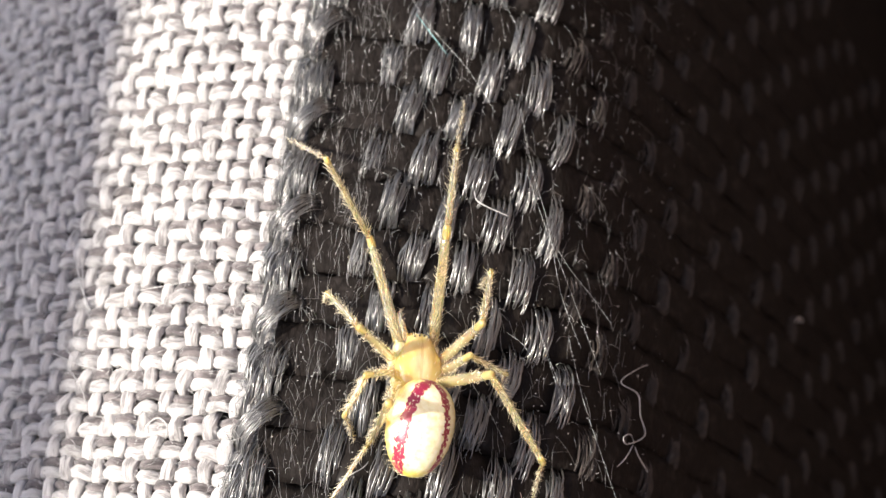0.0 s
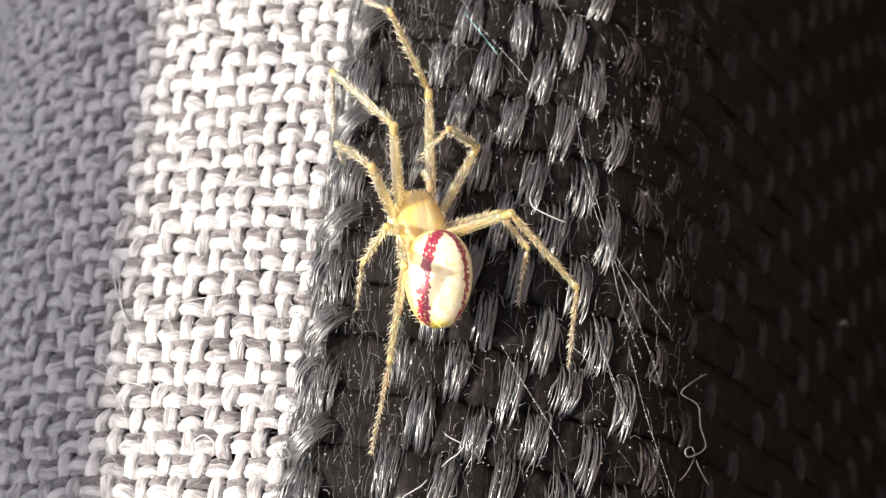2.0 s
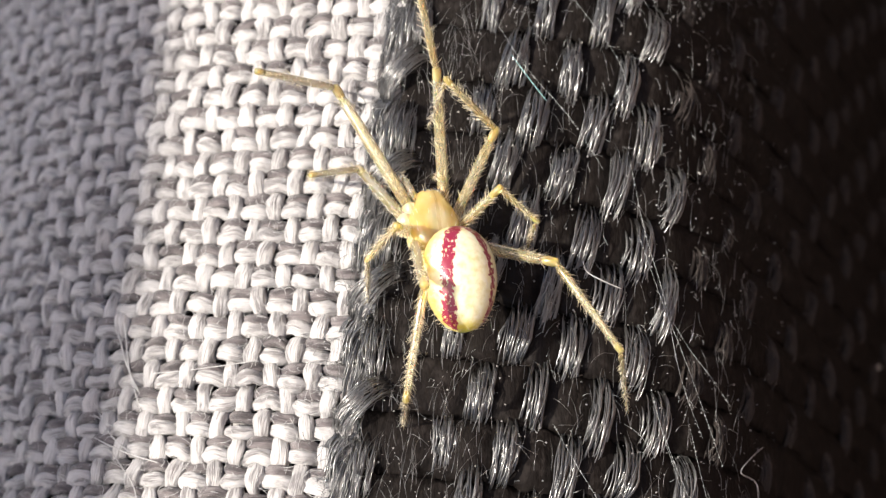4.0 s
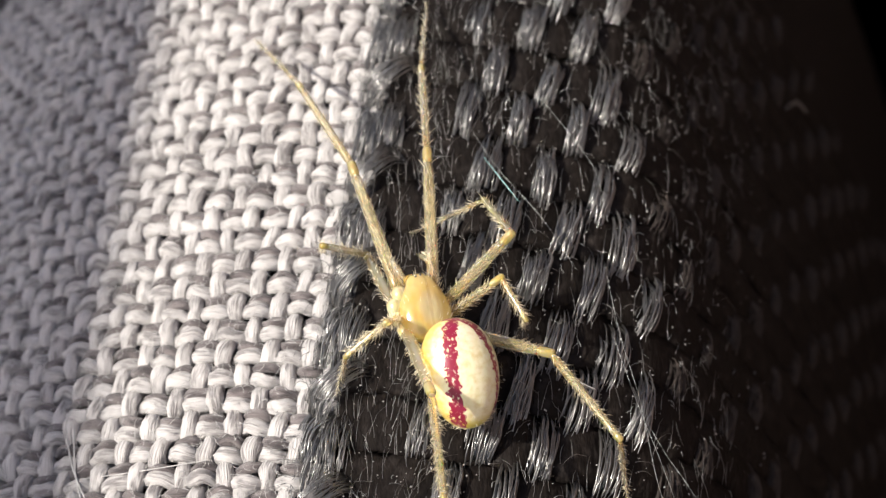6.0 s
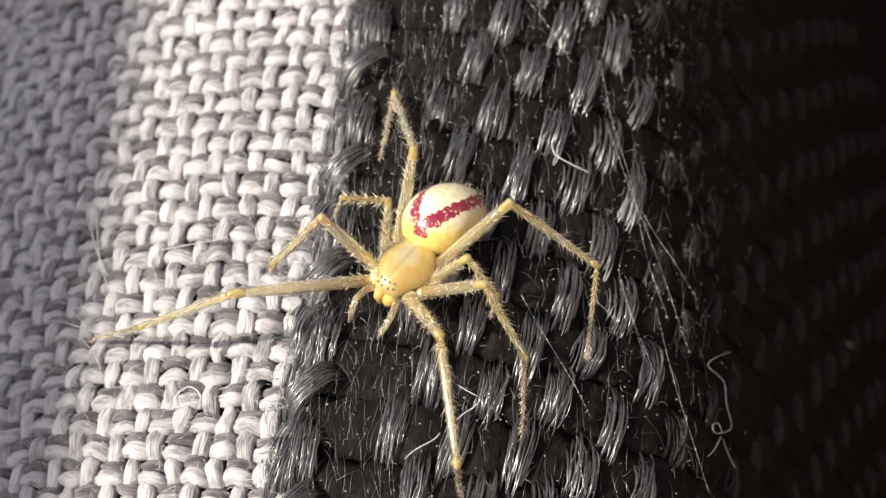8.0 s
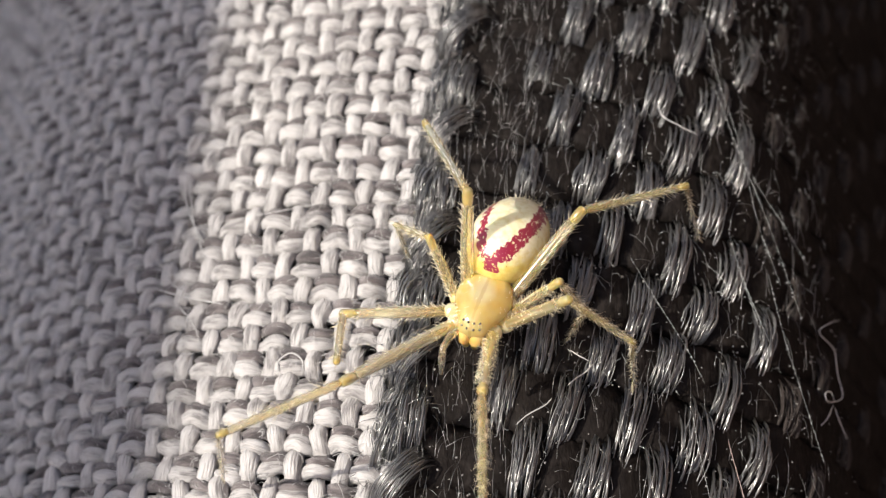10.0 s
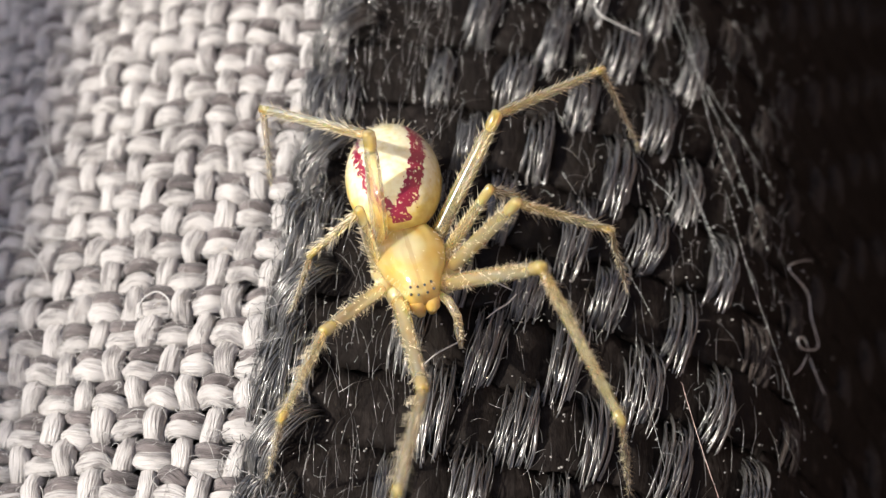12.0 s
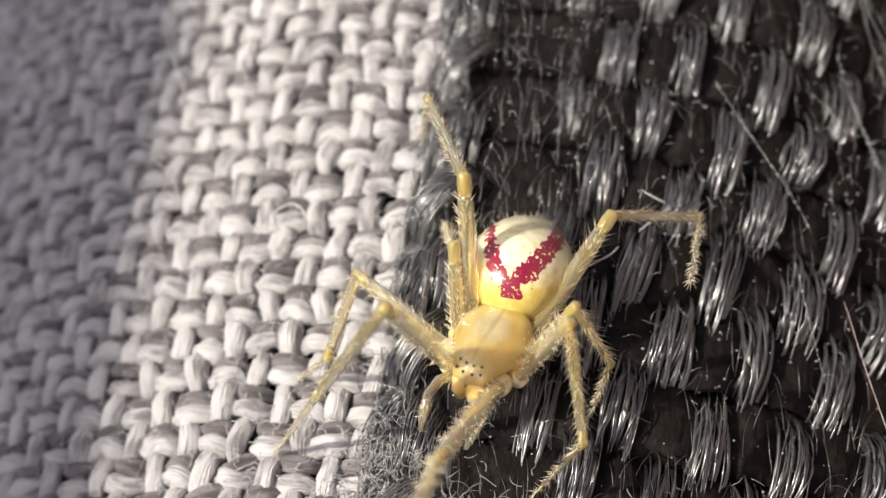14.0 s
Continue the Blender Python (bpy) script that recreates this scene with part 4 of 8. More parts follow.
    walk(LEGS["L1"][0], [
        (0, at(-0.55, 0.62, -0.25, -14.6, 0, 12.2)), (0.25, at(-0.55, 0.62, -0.25, -17.8, 1.3, 16.3)),
        (0.5, at(-0.55, 0.62, -0.25, -19.7, 2.2, 18.6)), (0.75, at(-0.55, 0.62, -0.25, -12, 0.9, 12.9)), (1, at(-0.55, 0.62, -0.25, -4.9, 0.5, 7.1)),
        (1.25, at(-0.55, 0.62, -0.25, 33.9, -6, 16.7)), (1.5, at(-0.55, 0.62, -0.25, 72.8, -14.7, 19.3)),
        (1.75, at(-0.55, 0.62, -0.25, 75, -13.9, 19.1)), (2, at(-0.55, 0.62, -0.25, 74.4, -11.8, 18.5)),
        (2.25, at(-0.55, 0.62, -0.25, 75.7, -11.3, 18.4)), (2.5, at(-0.55, 0.62, -0.25, 71.5, -11.9, 18.6)),
        (2.75, at(-0.55, 0.62, -0.25, 29.6, -8.6, 12.7)), (3, at(-0.55, 0.62, -0.25, -9.8, -9.3, 8.7)), (3.5, at(-0.55, 0.62, -0.25, -6.5, -8.8, 14)),
        (4, at(-0.55, 0.62, -0.25, 9.6, -10.8, 24.7)), (4.5, at(-0.55, 0.62, -0.25, 33.5, -17.2, 34.3)),
        (5, at(-0.55, 0.62, -0.25, 48.6, -20.5, 37.3)), (5.5, at(-0.55, 0.62, -0.25, 52.4, -19.4, 36.4)),
        (5.75, at(-0.55, 0.62, -0.25, 30.9, -12.6, 23.8)), (6, at(-0.55, 0.62, -0.25, -2.5, -13.8, 7.7)),
        (6.15, at(-0.55, 0.62, -0.25, -18.2, -17.1, -1.9)), (6.3, at(-0.55, 0.62, -0.25, -31.8, -21, -8.2)),
        (6.4, at(-0.55, 0.62, -0.25, 31.6, -18.1, -13.3)), (6.5, at(-0.55, 0.62, -0.25, 97.4, -34.2, -15.5)),
        (6.6, at(-0.55, 0.62, -0.25, 111.3, -42.5, -19.3)), (6.7, at(-0.55, 0.62, -0.25, 115.3, -46.1, -21.6)),
        (6.85, at(-0.55, 0.62, -0.25, 112, -45.6, -21.3)), (7, at(-0.55, 0.62, -0.25, 122.5, -13.9, -2.9)),
        (7.1, at(-0.55, 0.62, -0.25, 130, -16.6, -5)), (7.2, at(-0.55, 0.62, -0.25, 133.5, -18.2, -6.4)),
        (7.35, at(-0.55, 0.62, -0.25, 110.9, -18.4, -6.6)), (7.5, at(-0.55, 0.62, -0.25, 89.9, -16.9, -6.3)),
        (7.75, at(-0.55, 0.62, -0.25, 93.4, -12.6, -6.2)), (8, at(-0.55, 0.62, -0.25, 67.8, -45.7, -15)),
        (8.25, at(-0.55, 0.62, -0.25, 70.9, -42.7, -16.5)), (8.5, at(-0.55, 0.62, -0.25, 72.7, -40, -17.6)),
        (8.75, at(-0.55, 0.62, -0.25, 54.5, -41.6, -16.1)), (9, at(-0.55, 0.62, -0.25, 34.7, -43.9, -11.9)),
        (9.5, at(-0.55, 0.62, -0.25, 40.4, -41.2, -16.6)), (10, at(-0.55, 0.62, -0.25, 48.9, -37, -21.5)),
        (10.5, at(-0.55, 0.62, -0.25, 57.5, -33.5, -24.3)), (11, at(-0.55, 0.62, -0.25, 64.1, -32.6, -24.8)),
        (11.5, at(-0.55, 0.62, -0.25, 67.4, -34.7, -23.8)), (11.75, at(-0.55, 0.62, -0.25, 68.8, -36, -23.2)),
        (12, at(-0.55, 0.62, -0.25, 70.2, -36.3, -23.1)), (12.25, at(-0.55, 0.62, -0.25, 69.6, -36.6, -22.9)),
        (12.5, at(-0.55, 0.62, -0.25, 66.5, -37.6, -22.4)), (12.75, at(-0.55, 0.62, -0.25, 53.4, -41.3, -19)),
        (13, at(-0.55, 0.62, -0.25, 43.4, -43.1, -16.4)), (13.25, at(-0.55, 0.62, -0.25, 51, -36.9, -23.6)),
        (13.5, at(-0.55, 0.62, -0.25, 56.3, -31.1, -28.5)), (13.75, at(-0.55, 0.62, -0.25, 51, -32.8, -26.9)),
        (14, at(-0.55, 0.62, -0.25, 41.1, -37.2, -21.1)),
    ])
    walk(LEGS["L1"][1], [
        (0, at(-1.468, 4.876, -1.386, 37, 0, 49.1)), (0.25, at(-1.786, 4.722, -1.628, 39.6, -1.9, 51.4)),
        (0.5, at(-1.958, 4.616, -1.766, 42.2, -4.1, 53.8)), (0.75, at(-1.547, 4.907, -1.188, 45.5, -7.3, 56.9)),
        (1, at(-1.11, 5.068, -0.634, 49.6, -11.1, 60.1)), (1.25, at(-1.873, 4.123, 2.246, 1.7, -10.9, 53.2)),
        (1.5, at(-2.018, 1.512, 3.909, -24.2, -23.1, 29.5)), (1.75, at(-1.919, 1.377, 3.969, -27.3, -22.5, 30.7)),
        (2, at(-1.773, 1.483, 3.994, -30.5, -20.7, 34.1)), (2.25, at(-1.708, 1.404, 4.027, -33.4, -22.8, 30.7)),
        (2.5, at(-1.838, 1.692, 3.926, -38.7, -24.5, 28.4)), (2.75, at(-1.736, 4.365, 1.944, -19.4, -15.4, 84.5)),
        (3, at(-1.1, 5.021, -1.008, 40.4, -16.1, 85.3)), (3.5, at(-1.553, 4.978, -0.752, 41.9, -17.4, 86.9)),
        (4, at(-2.531, 4.592, 0.489, 31.9, -21, 92.7)), (4.5, at(-3.27, 3.307, 2.122, -98.1, -38.3, 95.3)),
        (5, at(-3.291, 2.274, 2.912, -105.1, -43.9, 97.2)), (5.5, at(-3.13, 2.126, 3.115, -105.6, -45.6, 97.9)),
        (5.75, at(-2.573, 3.947, 2.006, -101.5, -51.6, 99.6)), (6, at(-1.106, 5.082, -0.437, -73.6, -77.4, 88.1)),
        (6.15, at(0.008, 4.879, -1.591, -51.7, -81.8, 73.4)), (6.3, at(0.839, 4.282, -2.466, -10.8, -84.1, 39.5)),
        (6.4, at(-0.384, 4.518, 1.992, -85.2, -5.9, 90)), (6.5, at(-3.123, 0.729, 3.44, -103.1, -25.7, 94.5)),
        (6.6, at(-3.764, 0.016, 2.841, 2.3, -26.8, 71.5)), (6.7, at(-3.983, -0.088, 2.572, 49.9, -25.4, 70.2)),
        (6.85, at(-3.942, 0.133, 2.667, 46, -21.9, 66.5)), (7, at(-1.583, -1.749, 3.434, -35.8, -20.6, 50.4)),
        (7.1, at(-1.785, -2.173, 3.055, -30.8, -23.3, 46)), (7.2, at(-1.907, -2.346, 2.85, -24.7, -25.3, 41.7)),
        (7.35, at(-2.053, -0.825, 3.738, -35.5, -28.2, 36.1)), (7.5, at(-1.851, 0.768, 4.055, -52.5, -29.3, 34.8)),
        (7.75, at(-1.553, 0.463, 4.134, -40.4, -34.9, 28.5)), (8, at(-2.99, 3.033, 2.661, -23.3, 11.1, 37.5)),
        (8.25, at(-2.898, 2.849, 2.875, -26.2, 7.2, 29.2)), (8.5, at(-2.779, 2.733, 3.039, -28, 4, 23.1)),
        (8.75, at(-2.16, 3.809, 2.487, -10.4, 3.8, 22.1)), (9, at(-1.531, 4.605, 1.596, 14, 3.9, 21.7)), (9.5, at(-1.415, 4.45, 1.948, 8.8, 4, 21)),
        (10, at(-1.359, 4.122, 2.458, -3.9, 3.8, 17.8)), (10.5, at(-1.46, 3.686, 2.916, -18, 2.4, 13.5)),
        (11, at(-1.709, 3.318, 3.16, -27, 0.8, 10.4)), (11.5, at(-2.012, 3.157, 3.167, -30.3, 0.2, 9.4)),
        (11.75, at(-2.173, 3.086, 3.146, -29.7, 1.1, 10.9)), (12, at(-2.256, 3.005, 3.163, -28.9, 1.9, 12.4)),
        (12.25, at(-2.252, 3.044, 3.138, -19.9, 1.4, 11.1)), (12.5, at(-2.196, 3.238, 3.02, -3.6, 1.4, 10)),
        (12.75, at(-1.933, 3.931, 2.465, 21.2, 0.5, 12.4)), (13, at(-1.656, 4.352, 2.008, 37.6, 0.8, 11.9)),
        (13.25, at(-1.342, 4.056, 2.546, 22.9, 2.4, 8.2)), (13.5, at(-1.057, 3.738, 2.955, 12, 2.5, 7.7)),
        (13.75, at(-0.957, 4.001, 2.691, 23.2, 0.2, 13.1)), (14, at(-1.001, 4.427, 2.107, 42.8, -2.9, 16.4)),
    ])
    walk(LEGS["L1"][2], [
        (0, at(-3.581, 6.708, 0.718, -56.3, 0, 18.5)), (0.25, at(-3.941, 6.345, 0.602, -65.4, -6.6, 15.4)),
        (0.5, at(-4.148, 6.013, 0.579, -72.6, -10.7, 14.2)), (0.75, at(-3.774, 5.981, 1.289, -68.4, -14.3, 12.7)),
        (1, at(-3.332, 5.754, 1.982, -61.7, -18.8, 10.2)), (1.25, at(-4.686, 6.204, 2.346, -79.3, -35.4, 7)),
        (1.5, at(-3.098, 4.568, 2.589, -67.2, -23.3, 13.2)), (1.75, at(-2.98, 4.364, 2.484, -80.5, -18.2, 14.1)),
        (2, at(-2.944, 4.333, 2.332, -94.5, -13.1, 13.7)), (2.25, at(-2.555, 4.299, 2.252, -87.7, -15.2, 13.6)),
        (2.5, at(-2.336, 4.528, 1.937, -76.5, -20.4, 12.3)), (2.75, at(-4.993, 4.987, 0.823, -71.7, -44.6, 4.1)),
        (3, at(-3.809, 4.613, 1.171, -62, -24.9, 19.2)), (3.5, at(-4.19, 4.417, 1.48, -63, -28.5, 17.2)),
        (4, at(-5.466, 3.789, 2.218, -67.4, -37.9, 12.8)), (4.5, at(-2.98, 5.491, -0.597, -66.6, -33.9, 14.9)),
        (5, at(-2.684, 4.714, 0.478, -65.1, -29.4, 17.5)), (5.5, at(-2.528, 4.64, 0.755, -62.6, -30.5, 16.8)),
        (5.75, at(-2.334, 6.714, -0.124, -56.4, -29, 18)), (6, at(-1.983, 8.389, -1.171, -43.9, -25.2, 22.6)),
        (6.15, at(-1.293, 8.105, -1.982, -35.7, -21.5, 28.4)), (6.3, at(-0.847, 7.349, -2.533, -34.4, -21.4, 28.6)),
        (6.4, at(-0.679, 4.877, -1.477, -45.6, -34.3, 15.8)), (6.5, at(-2.45, 2.267, 0.369, -73.7, -37.6, 14.6)),
        (6.6, at(-7.1, 1.066, 2.968, -90.9, -36.6, 14.6)), (6.7, at(-6.493, -0.406, 4.99, -73.3, -8, 25)),
        (6.85, at(-6.548, 0.243, 5, -66.3, -12.8, 22.9)), (7, at(-3.312, 0.613, 1.515, -50.6, -15, 21.5)),
        (7.1, at(-3.456, 0.425, 1.409, -46.3, -17.5, 19.2)), (7.2, at(-3.559, 0.443, 1.529, -42.2, -19.6, 17)),
        (7.35, at(-2.955, 2.045, 1.948, -58.2, -21.8, 15)), (7.5, at(-1.953, 3.295, 1.635, -75.7, -24, 14)),
        (7.75, at(-1.684, 3.425, 2.274, -78.7, -23.2, 14.2)), (8, at(-5.155, 5.422, 1.3, -105.8, 0.2, 10.2)),
        (8.25, at(-4.599, 5.495, 1.339, -98.3, -0.6, 10.4)), (8.5, at(-4.099, 5.53, 1.4, -92.5, -2.1, 10.4)),
        (8.75, at(-3.495, 6.983, 1.858, -100, -4.9, 10.9)), (9, at(-2.731, 7.782, 2.442, -98.6, -6.1, 11.1)),
        (9.5, at(-2.62, 7.692, 2.483, -104.1, -6.7, 11.3)), (10, at(-2.443, 7.441, 2.221, -109.7, -6.4, 11.2)),
        (10.5, at(-2.281, 6.912, 1.836, -111.6, -4.4, 10.3)), (11, at(-2.297, 6.381, 1.571, -109.5, -1.2, 9.2)),
        (11.5, at(-2.51, 6.137, 1.401, -105.3, 2.2, 8.3)), (11.75, at(-2.777, 6.066, 1.413, -98.9, 3.8, 8)),
        (12, at(-2.969, 5.985, 1.471, -93.4, 4.2, 8)), (12.25, at(-2.913, 6.269, 1.949, -100.3, 4.7, 7.9)),
        (12.5, at(-2.808, 6.677, 2.8, -107.8, 3.7, 8.2)), (12.75, at(-2.621, 7.12, 3.734, -112.5, 0, 9.8)),
        (13, at(-2.199, 7.072, 4.143, -110.2, -3.5, 11)), (13.25, at(-1.748, 7.254, 3.909, -109.7, -5, 11.6)),
        (13.5, at(-1.483, 7.135, 3.68, -108.9, -6.1, 12)), (13.75, at(-1.679, 7.135, 4.072, -114.6, -7.3, 12.5)),
        (14, at(-1.843, 6.854, 4.483, -117.7, -8.9, 13.3)),
    ])
    walk(LEGS["L2"][0], [
        (0, at(-0.78, 0.25, -0.28, 55.6, 0, 87.8)), (0.25, at(-0.78, 0.25, -0.28, 57.2, -4.3, 90.6)), (0.5, at(-0.78, 0.25, -0.28, 58.6, -7.7, 92.6)),
        (0.75, at(-0.78, 0.25, -0.28, 61.2, -3.2, 90.1)), (1, at(-0.78, 0.25, -0.28, 65.7, 3.1, 87.3)),
        (1.25, at(-0.78, 0.25, -0.28, 68.5, 2.5, 87.5)), (1.5, at(-0.78, 0.25, -0.28, 71.1, 1.8, 87.8)),
        (1.75, at(-0.78, 0.25, -0.28, 67.7, 7, 85.6)), (2, at(-0.78, 0.25, -0.28, 62.1, 10, 84.1)), (2.25, at(-0.78, 0.25, -0.28, 63.5, 4.1, 87.1)),
        (2.5, at(-0.78, 0.25, -0.28, 63.2, 0.2, 89)), (2.75, at(-0.78, 0.25, -0.28, 24.2, 23.5, 47.7)), (3, at(-0.78, 0.25, -0.28, -25.4, 9.5, 8.2)),
        (3.5, at(-0.78, 0.25, -0.28, -24.4, 9.9, 9)), (4, at(-0.78, 0.25, -0.28, -24.8, 10.3, 9.8)), (4.5, at(-0.78, 0.25, -0.28, -26.2, 10.5, 10.4)),
        (5, at(-0.78, 0.25, -0.28, -28.6, 10.5, 10.4)), (5.5, at(-0.78, 0.25, -0.28, -31.8, 10, 9.6)),
        (5.75, at(-0.78, 0.25, -0.28, -34.3, 5.4, 2.6)), (6, at(-0.78, 0.25, -0.28, -33.9, 0.1, -5.3)),
        (6.15, at(-0.78, 0.25, -0.28, 7.5, -4.5, 26.5)), (6.3, at(-0.78, 0.25, -0.28, 62.3, -33.5, 40.8)),
        (6.4, at(-0.78, 0.25, -0.28, 54.8, -44.9, 50)), (6.5, at(-0.78, 0.25, -0.28, 40.9, -52.6, 61.5)),
        (6.6, at(-0.78, 0.25, -0.28, 63.9, -51.8, 60.9)), (6.7, at(-0.78, 0.25, -0.28, 82.3, -54, 61.4)),
        (6.85, at(-0.78, 0.25, -0.28, 66, -65.1, 69.6)), (7, at(-0.78, 0.25, -0.28, 42.5, -72.3, 86)),
        (7.1, at(-0.78, 0.25, -0.28, 40.1, -72.6, 87.1)), (7.2, at(-0.78, 0.25, -0.28, 42.7, -71.1, 81.5)),
        (7.35, at(-0.78, 0.25, -0.28, 61.8, -54.4, 48.2)), (7.5, at(-0.78, 0.25, -0.28, 60.5, -41.1, 34.6)),
        (7.75, at(-0.78, 0.25, -0.28, 63.1, -37.9, 32.4)), (8, at(-0.78, 0.25, -0.28, 65.5, -36.4, 31.6)),
        (8.25, at(-0.78, 0.25, -0.28, 65.3, -34.5, 30.5)), (8.5, at(-0.78, 0.25, -0.28, 64.7, -33.2, 29.8)),
        (8.75, at(-0.78, 0.25, -0.28, 62.9, -34.5, 30.6)), (9, at(-0.78, 0.25, -0.28, 61.7, -35.9, 31.5)),
        (9.5, at(-0.78, 0.25, -0.28, 65.1, -33.7, 30.2)), (10, at(-0.78, 0.25, -0.28, 67.9, -30, 28.4)),
        (10.5, at(-0.78, 0.25, -0.28, 69.9, -25.9, 26.6)), (11, at(-0.78, 0.25, -0.28, 71.1, -22.3, 25.3)),
        (11.5, at(-0.78, 0.25, -0.28, 71.7, -19.3, 24.2)), (11.75, at(-0.78, 0.25, -0.28, 69.7, -21.6, 25.1)),
        (12, at(-0.78, 0.25, -0.28, 68, -24.5, 26.3)), (12.25, at(-0.78, 0.25, -0.28, 65.7, -21.8, 25)),
        (12.5, at(-0.78, 0.25, -0.28, 61, -19.2, 23.5)), (12.75, at(-0.78, 0.25, -0.28, 63.8, -20.4, 24.1)),
        (13, at(-0.78, 0.25, -0.28, 68.2, -20.6, 24.2)), (13.25, at(-0.78, 0.25, -0.28, 66.6, -14.3, 21.3)),
        (13.5, at(-0.78, 0.25, -0.28, 66.1, -9.9, 19.3)), (13.75, at(-0.78, 0.25, -0.28, 69.1, -13.3, 20.6)),
        (14, at(-0.78, 0.25, -0.28, 72.4, -17.1, 21.8)),
    ])
    walk(LEGS["L2"][1], [
        (0, at(-2.528, 0.318, 2.279, -41.7, 0, 25.5)), (0.25, at(-2.458, 0.036, 2.318, -47.1, 2.7, 28)),
        (0.5, at(-2.376, -0.178, 2.343, -50.8, 5.4, 30.2)), (0.75, at(-2.272, 0.094, 2.433, -40.2, 3.6, 28.1)),
        (1, at(-2.045, 0.463, 2.542, -25.2, 2.2, 25.1)), (1.25, at(-1.91, 0.427, 2.601, -25, 1.1, 22.7)),
        (1.5, at(-1.778, 0.38, 2.652, -28, -0.4, 19.9)), (1.75, at(-1.928, 0.691, 2.566, -35.9, -1.7, 18.2)),
        (2, at(-2.172, 0.871, 2.42, -43.8, -1.7, 18.1)), (2.25, at(-2.151, 0.517, 2.487, -45.1, -2.9, 17)),
        (2.5, at(-2.177, 0.281, 2.487, -45, -3.2, 16.6)), (2.75, at(-2.529, 2.528, 0.886, -129.3, 26.6, -5.7)),
        (3, at(-1.399, 2.991, -1.59, 146, -4.8, -60.2)), (3.5, at(-1.439, 3.004, -1.542, 151, -5.2, -60.9)),
        (4, at(-1.489, 2.983, -1.559, 154.2, -5.2, -60.9)), (4.5, at(-1.529, 2.94, -1.626, 155.7, -5.2, -61)),
        (5, at(-1.54, 2.879, -1.737, 155.6, -5.7, -62)), (5.5, at(-1.498, 2.802, -1.886, 153.9, -7.1, -64.9)),
        (5.75, at(-1.061, 2.802, -2.017, 148.3, -8.2, -66.7)), (6, at(-0.547, 2.814, -2.007, 144.2, -11.8, -71.7)),
        (6.15, at(-2.182, 2.985, 0.125, -133, -33.8, -52.6)), (6.3, at(-2.868, 0.353, 2.009, -67.1, 12.8, -31.3)),
        (6.4, at(-3.298, 0.027, 1.515, -148.4, 51.6, -75)), (6.5, at(-3.608, -0.049, 0.953, 130.6, 29.4, -112.5)),
        (6.6, at(-3.035, -1.001, 1.441, -158.1, 21.2, -50.6)), (6.7, at(-2.334, -1.732, 1.528, -99.4, -1.7, -46.6)),
        (6.85, at(-2.858, -1.719, 0.91, -101.4, -1.6, -46.6)), (7, at(-3.198, -1.582, 0.356, -121.8, 7.8, -52.5)),
        (7.1, at(-3.243, -1.536, 0.317, -141.6, 15.7, -62.2)), (7.2, at(-3.327, -1.382, 0.4, -161.6, 19.9, -74.1)),
        (7.35, at(-3.354, -0.428, 1.309, -155.4, 25.2, -85.5)), (7.5, at(-3.106, 0.499, 1.754, -139.5, 23.3, -83.1)),
        (7.75, at(-2.965, 0.521, 1.903, -136.8, 23.6, -83.4)), (8, at(-2.878, 0.469, 1.992, -135.9, 24.3, -84.2)),
        (8.25, at(-2.811, 0.556, 2.042, -132.6, 27.4, -87.2)), (8.5, at(-2.77, 0.638, 2.065, -130.3, 29.2, -88.9)),
        (8.75, at(-2.845, 0.67, 1.993, -135.5, 24.8, -83.7)), (9, at(-2.913, 0.666, 1.931, -140.8, 20.4, -77.7)),
        (9.5, at(-2.786, 0.593, 2.059, -139.3, 16.6, -72.9)), (10, at(-2.597, 0.596, 2.207, -137.6, 13.6, -69.4)),
        (10.5, at(-2.395, 0.632, 2.338, -136.8, 12.3, -68)), (11, at(-2.215, 0.68, 2.434, -136.4, 13.1, -68.8)),
        (11.5, at(-2.066, 0.741, 2.498, -135.2, 16, -71.9)), (11.75, at(-2.207, 0.769, 2.423, -138.1, 21.9, -78.5)),
        (12, at(-2.362, 0.761, 2.336, -142.4, 26.6, -84.8)), (12.25, at(-2.269, 0.961, 2.344, -116.7, 34.9, -89.4)),
        (12.5, at(-2.198, 1.273, 2.28, -89.6, 46.8, -89.3)), (12.75, at(-2.225, 1.105, 2.326, -95, 41.9, -88.7)),
        (13, at(-2.174, 0.887, 2.415, -101, 35.3, -87)), (13.25, at(-1.882, 1.14, 2.477, -95.1, 34.6, -86.9)),
        (13.5, at(-1.656, 1.273, 2.512, -92.3, 35.9, -87)), (13.75, at(-1.791, 1.052, 2.538, -100.7, 32.5, -86.2)),
        (14, at(-1.934, 0.796, 2.545, -108.7, 28.2, -84.5)),
    ])
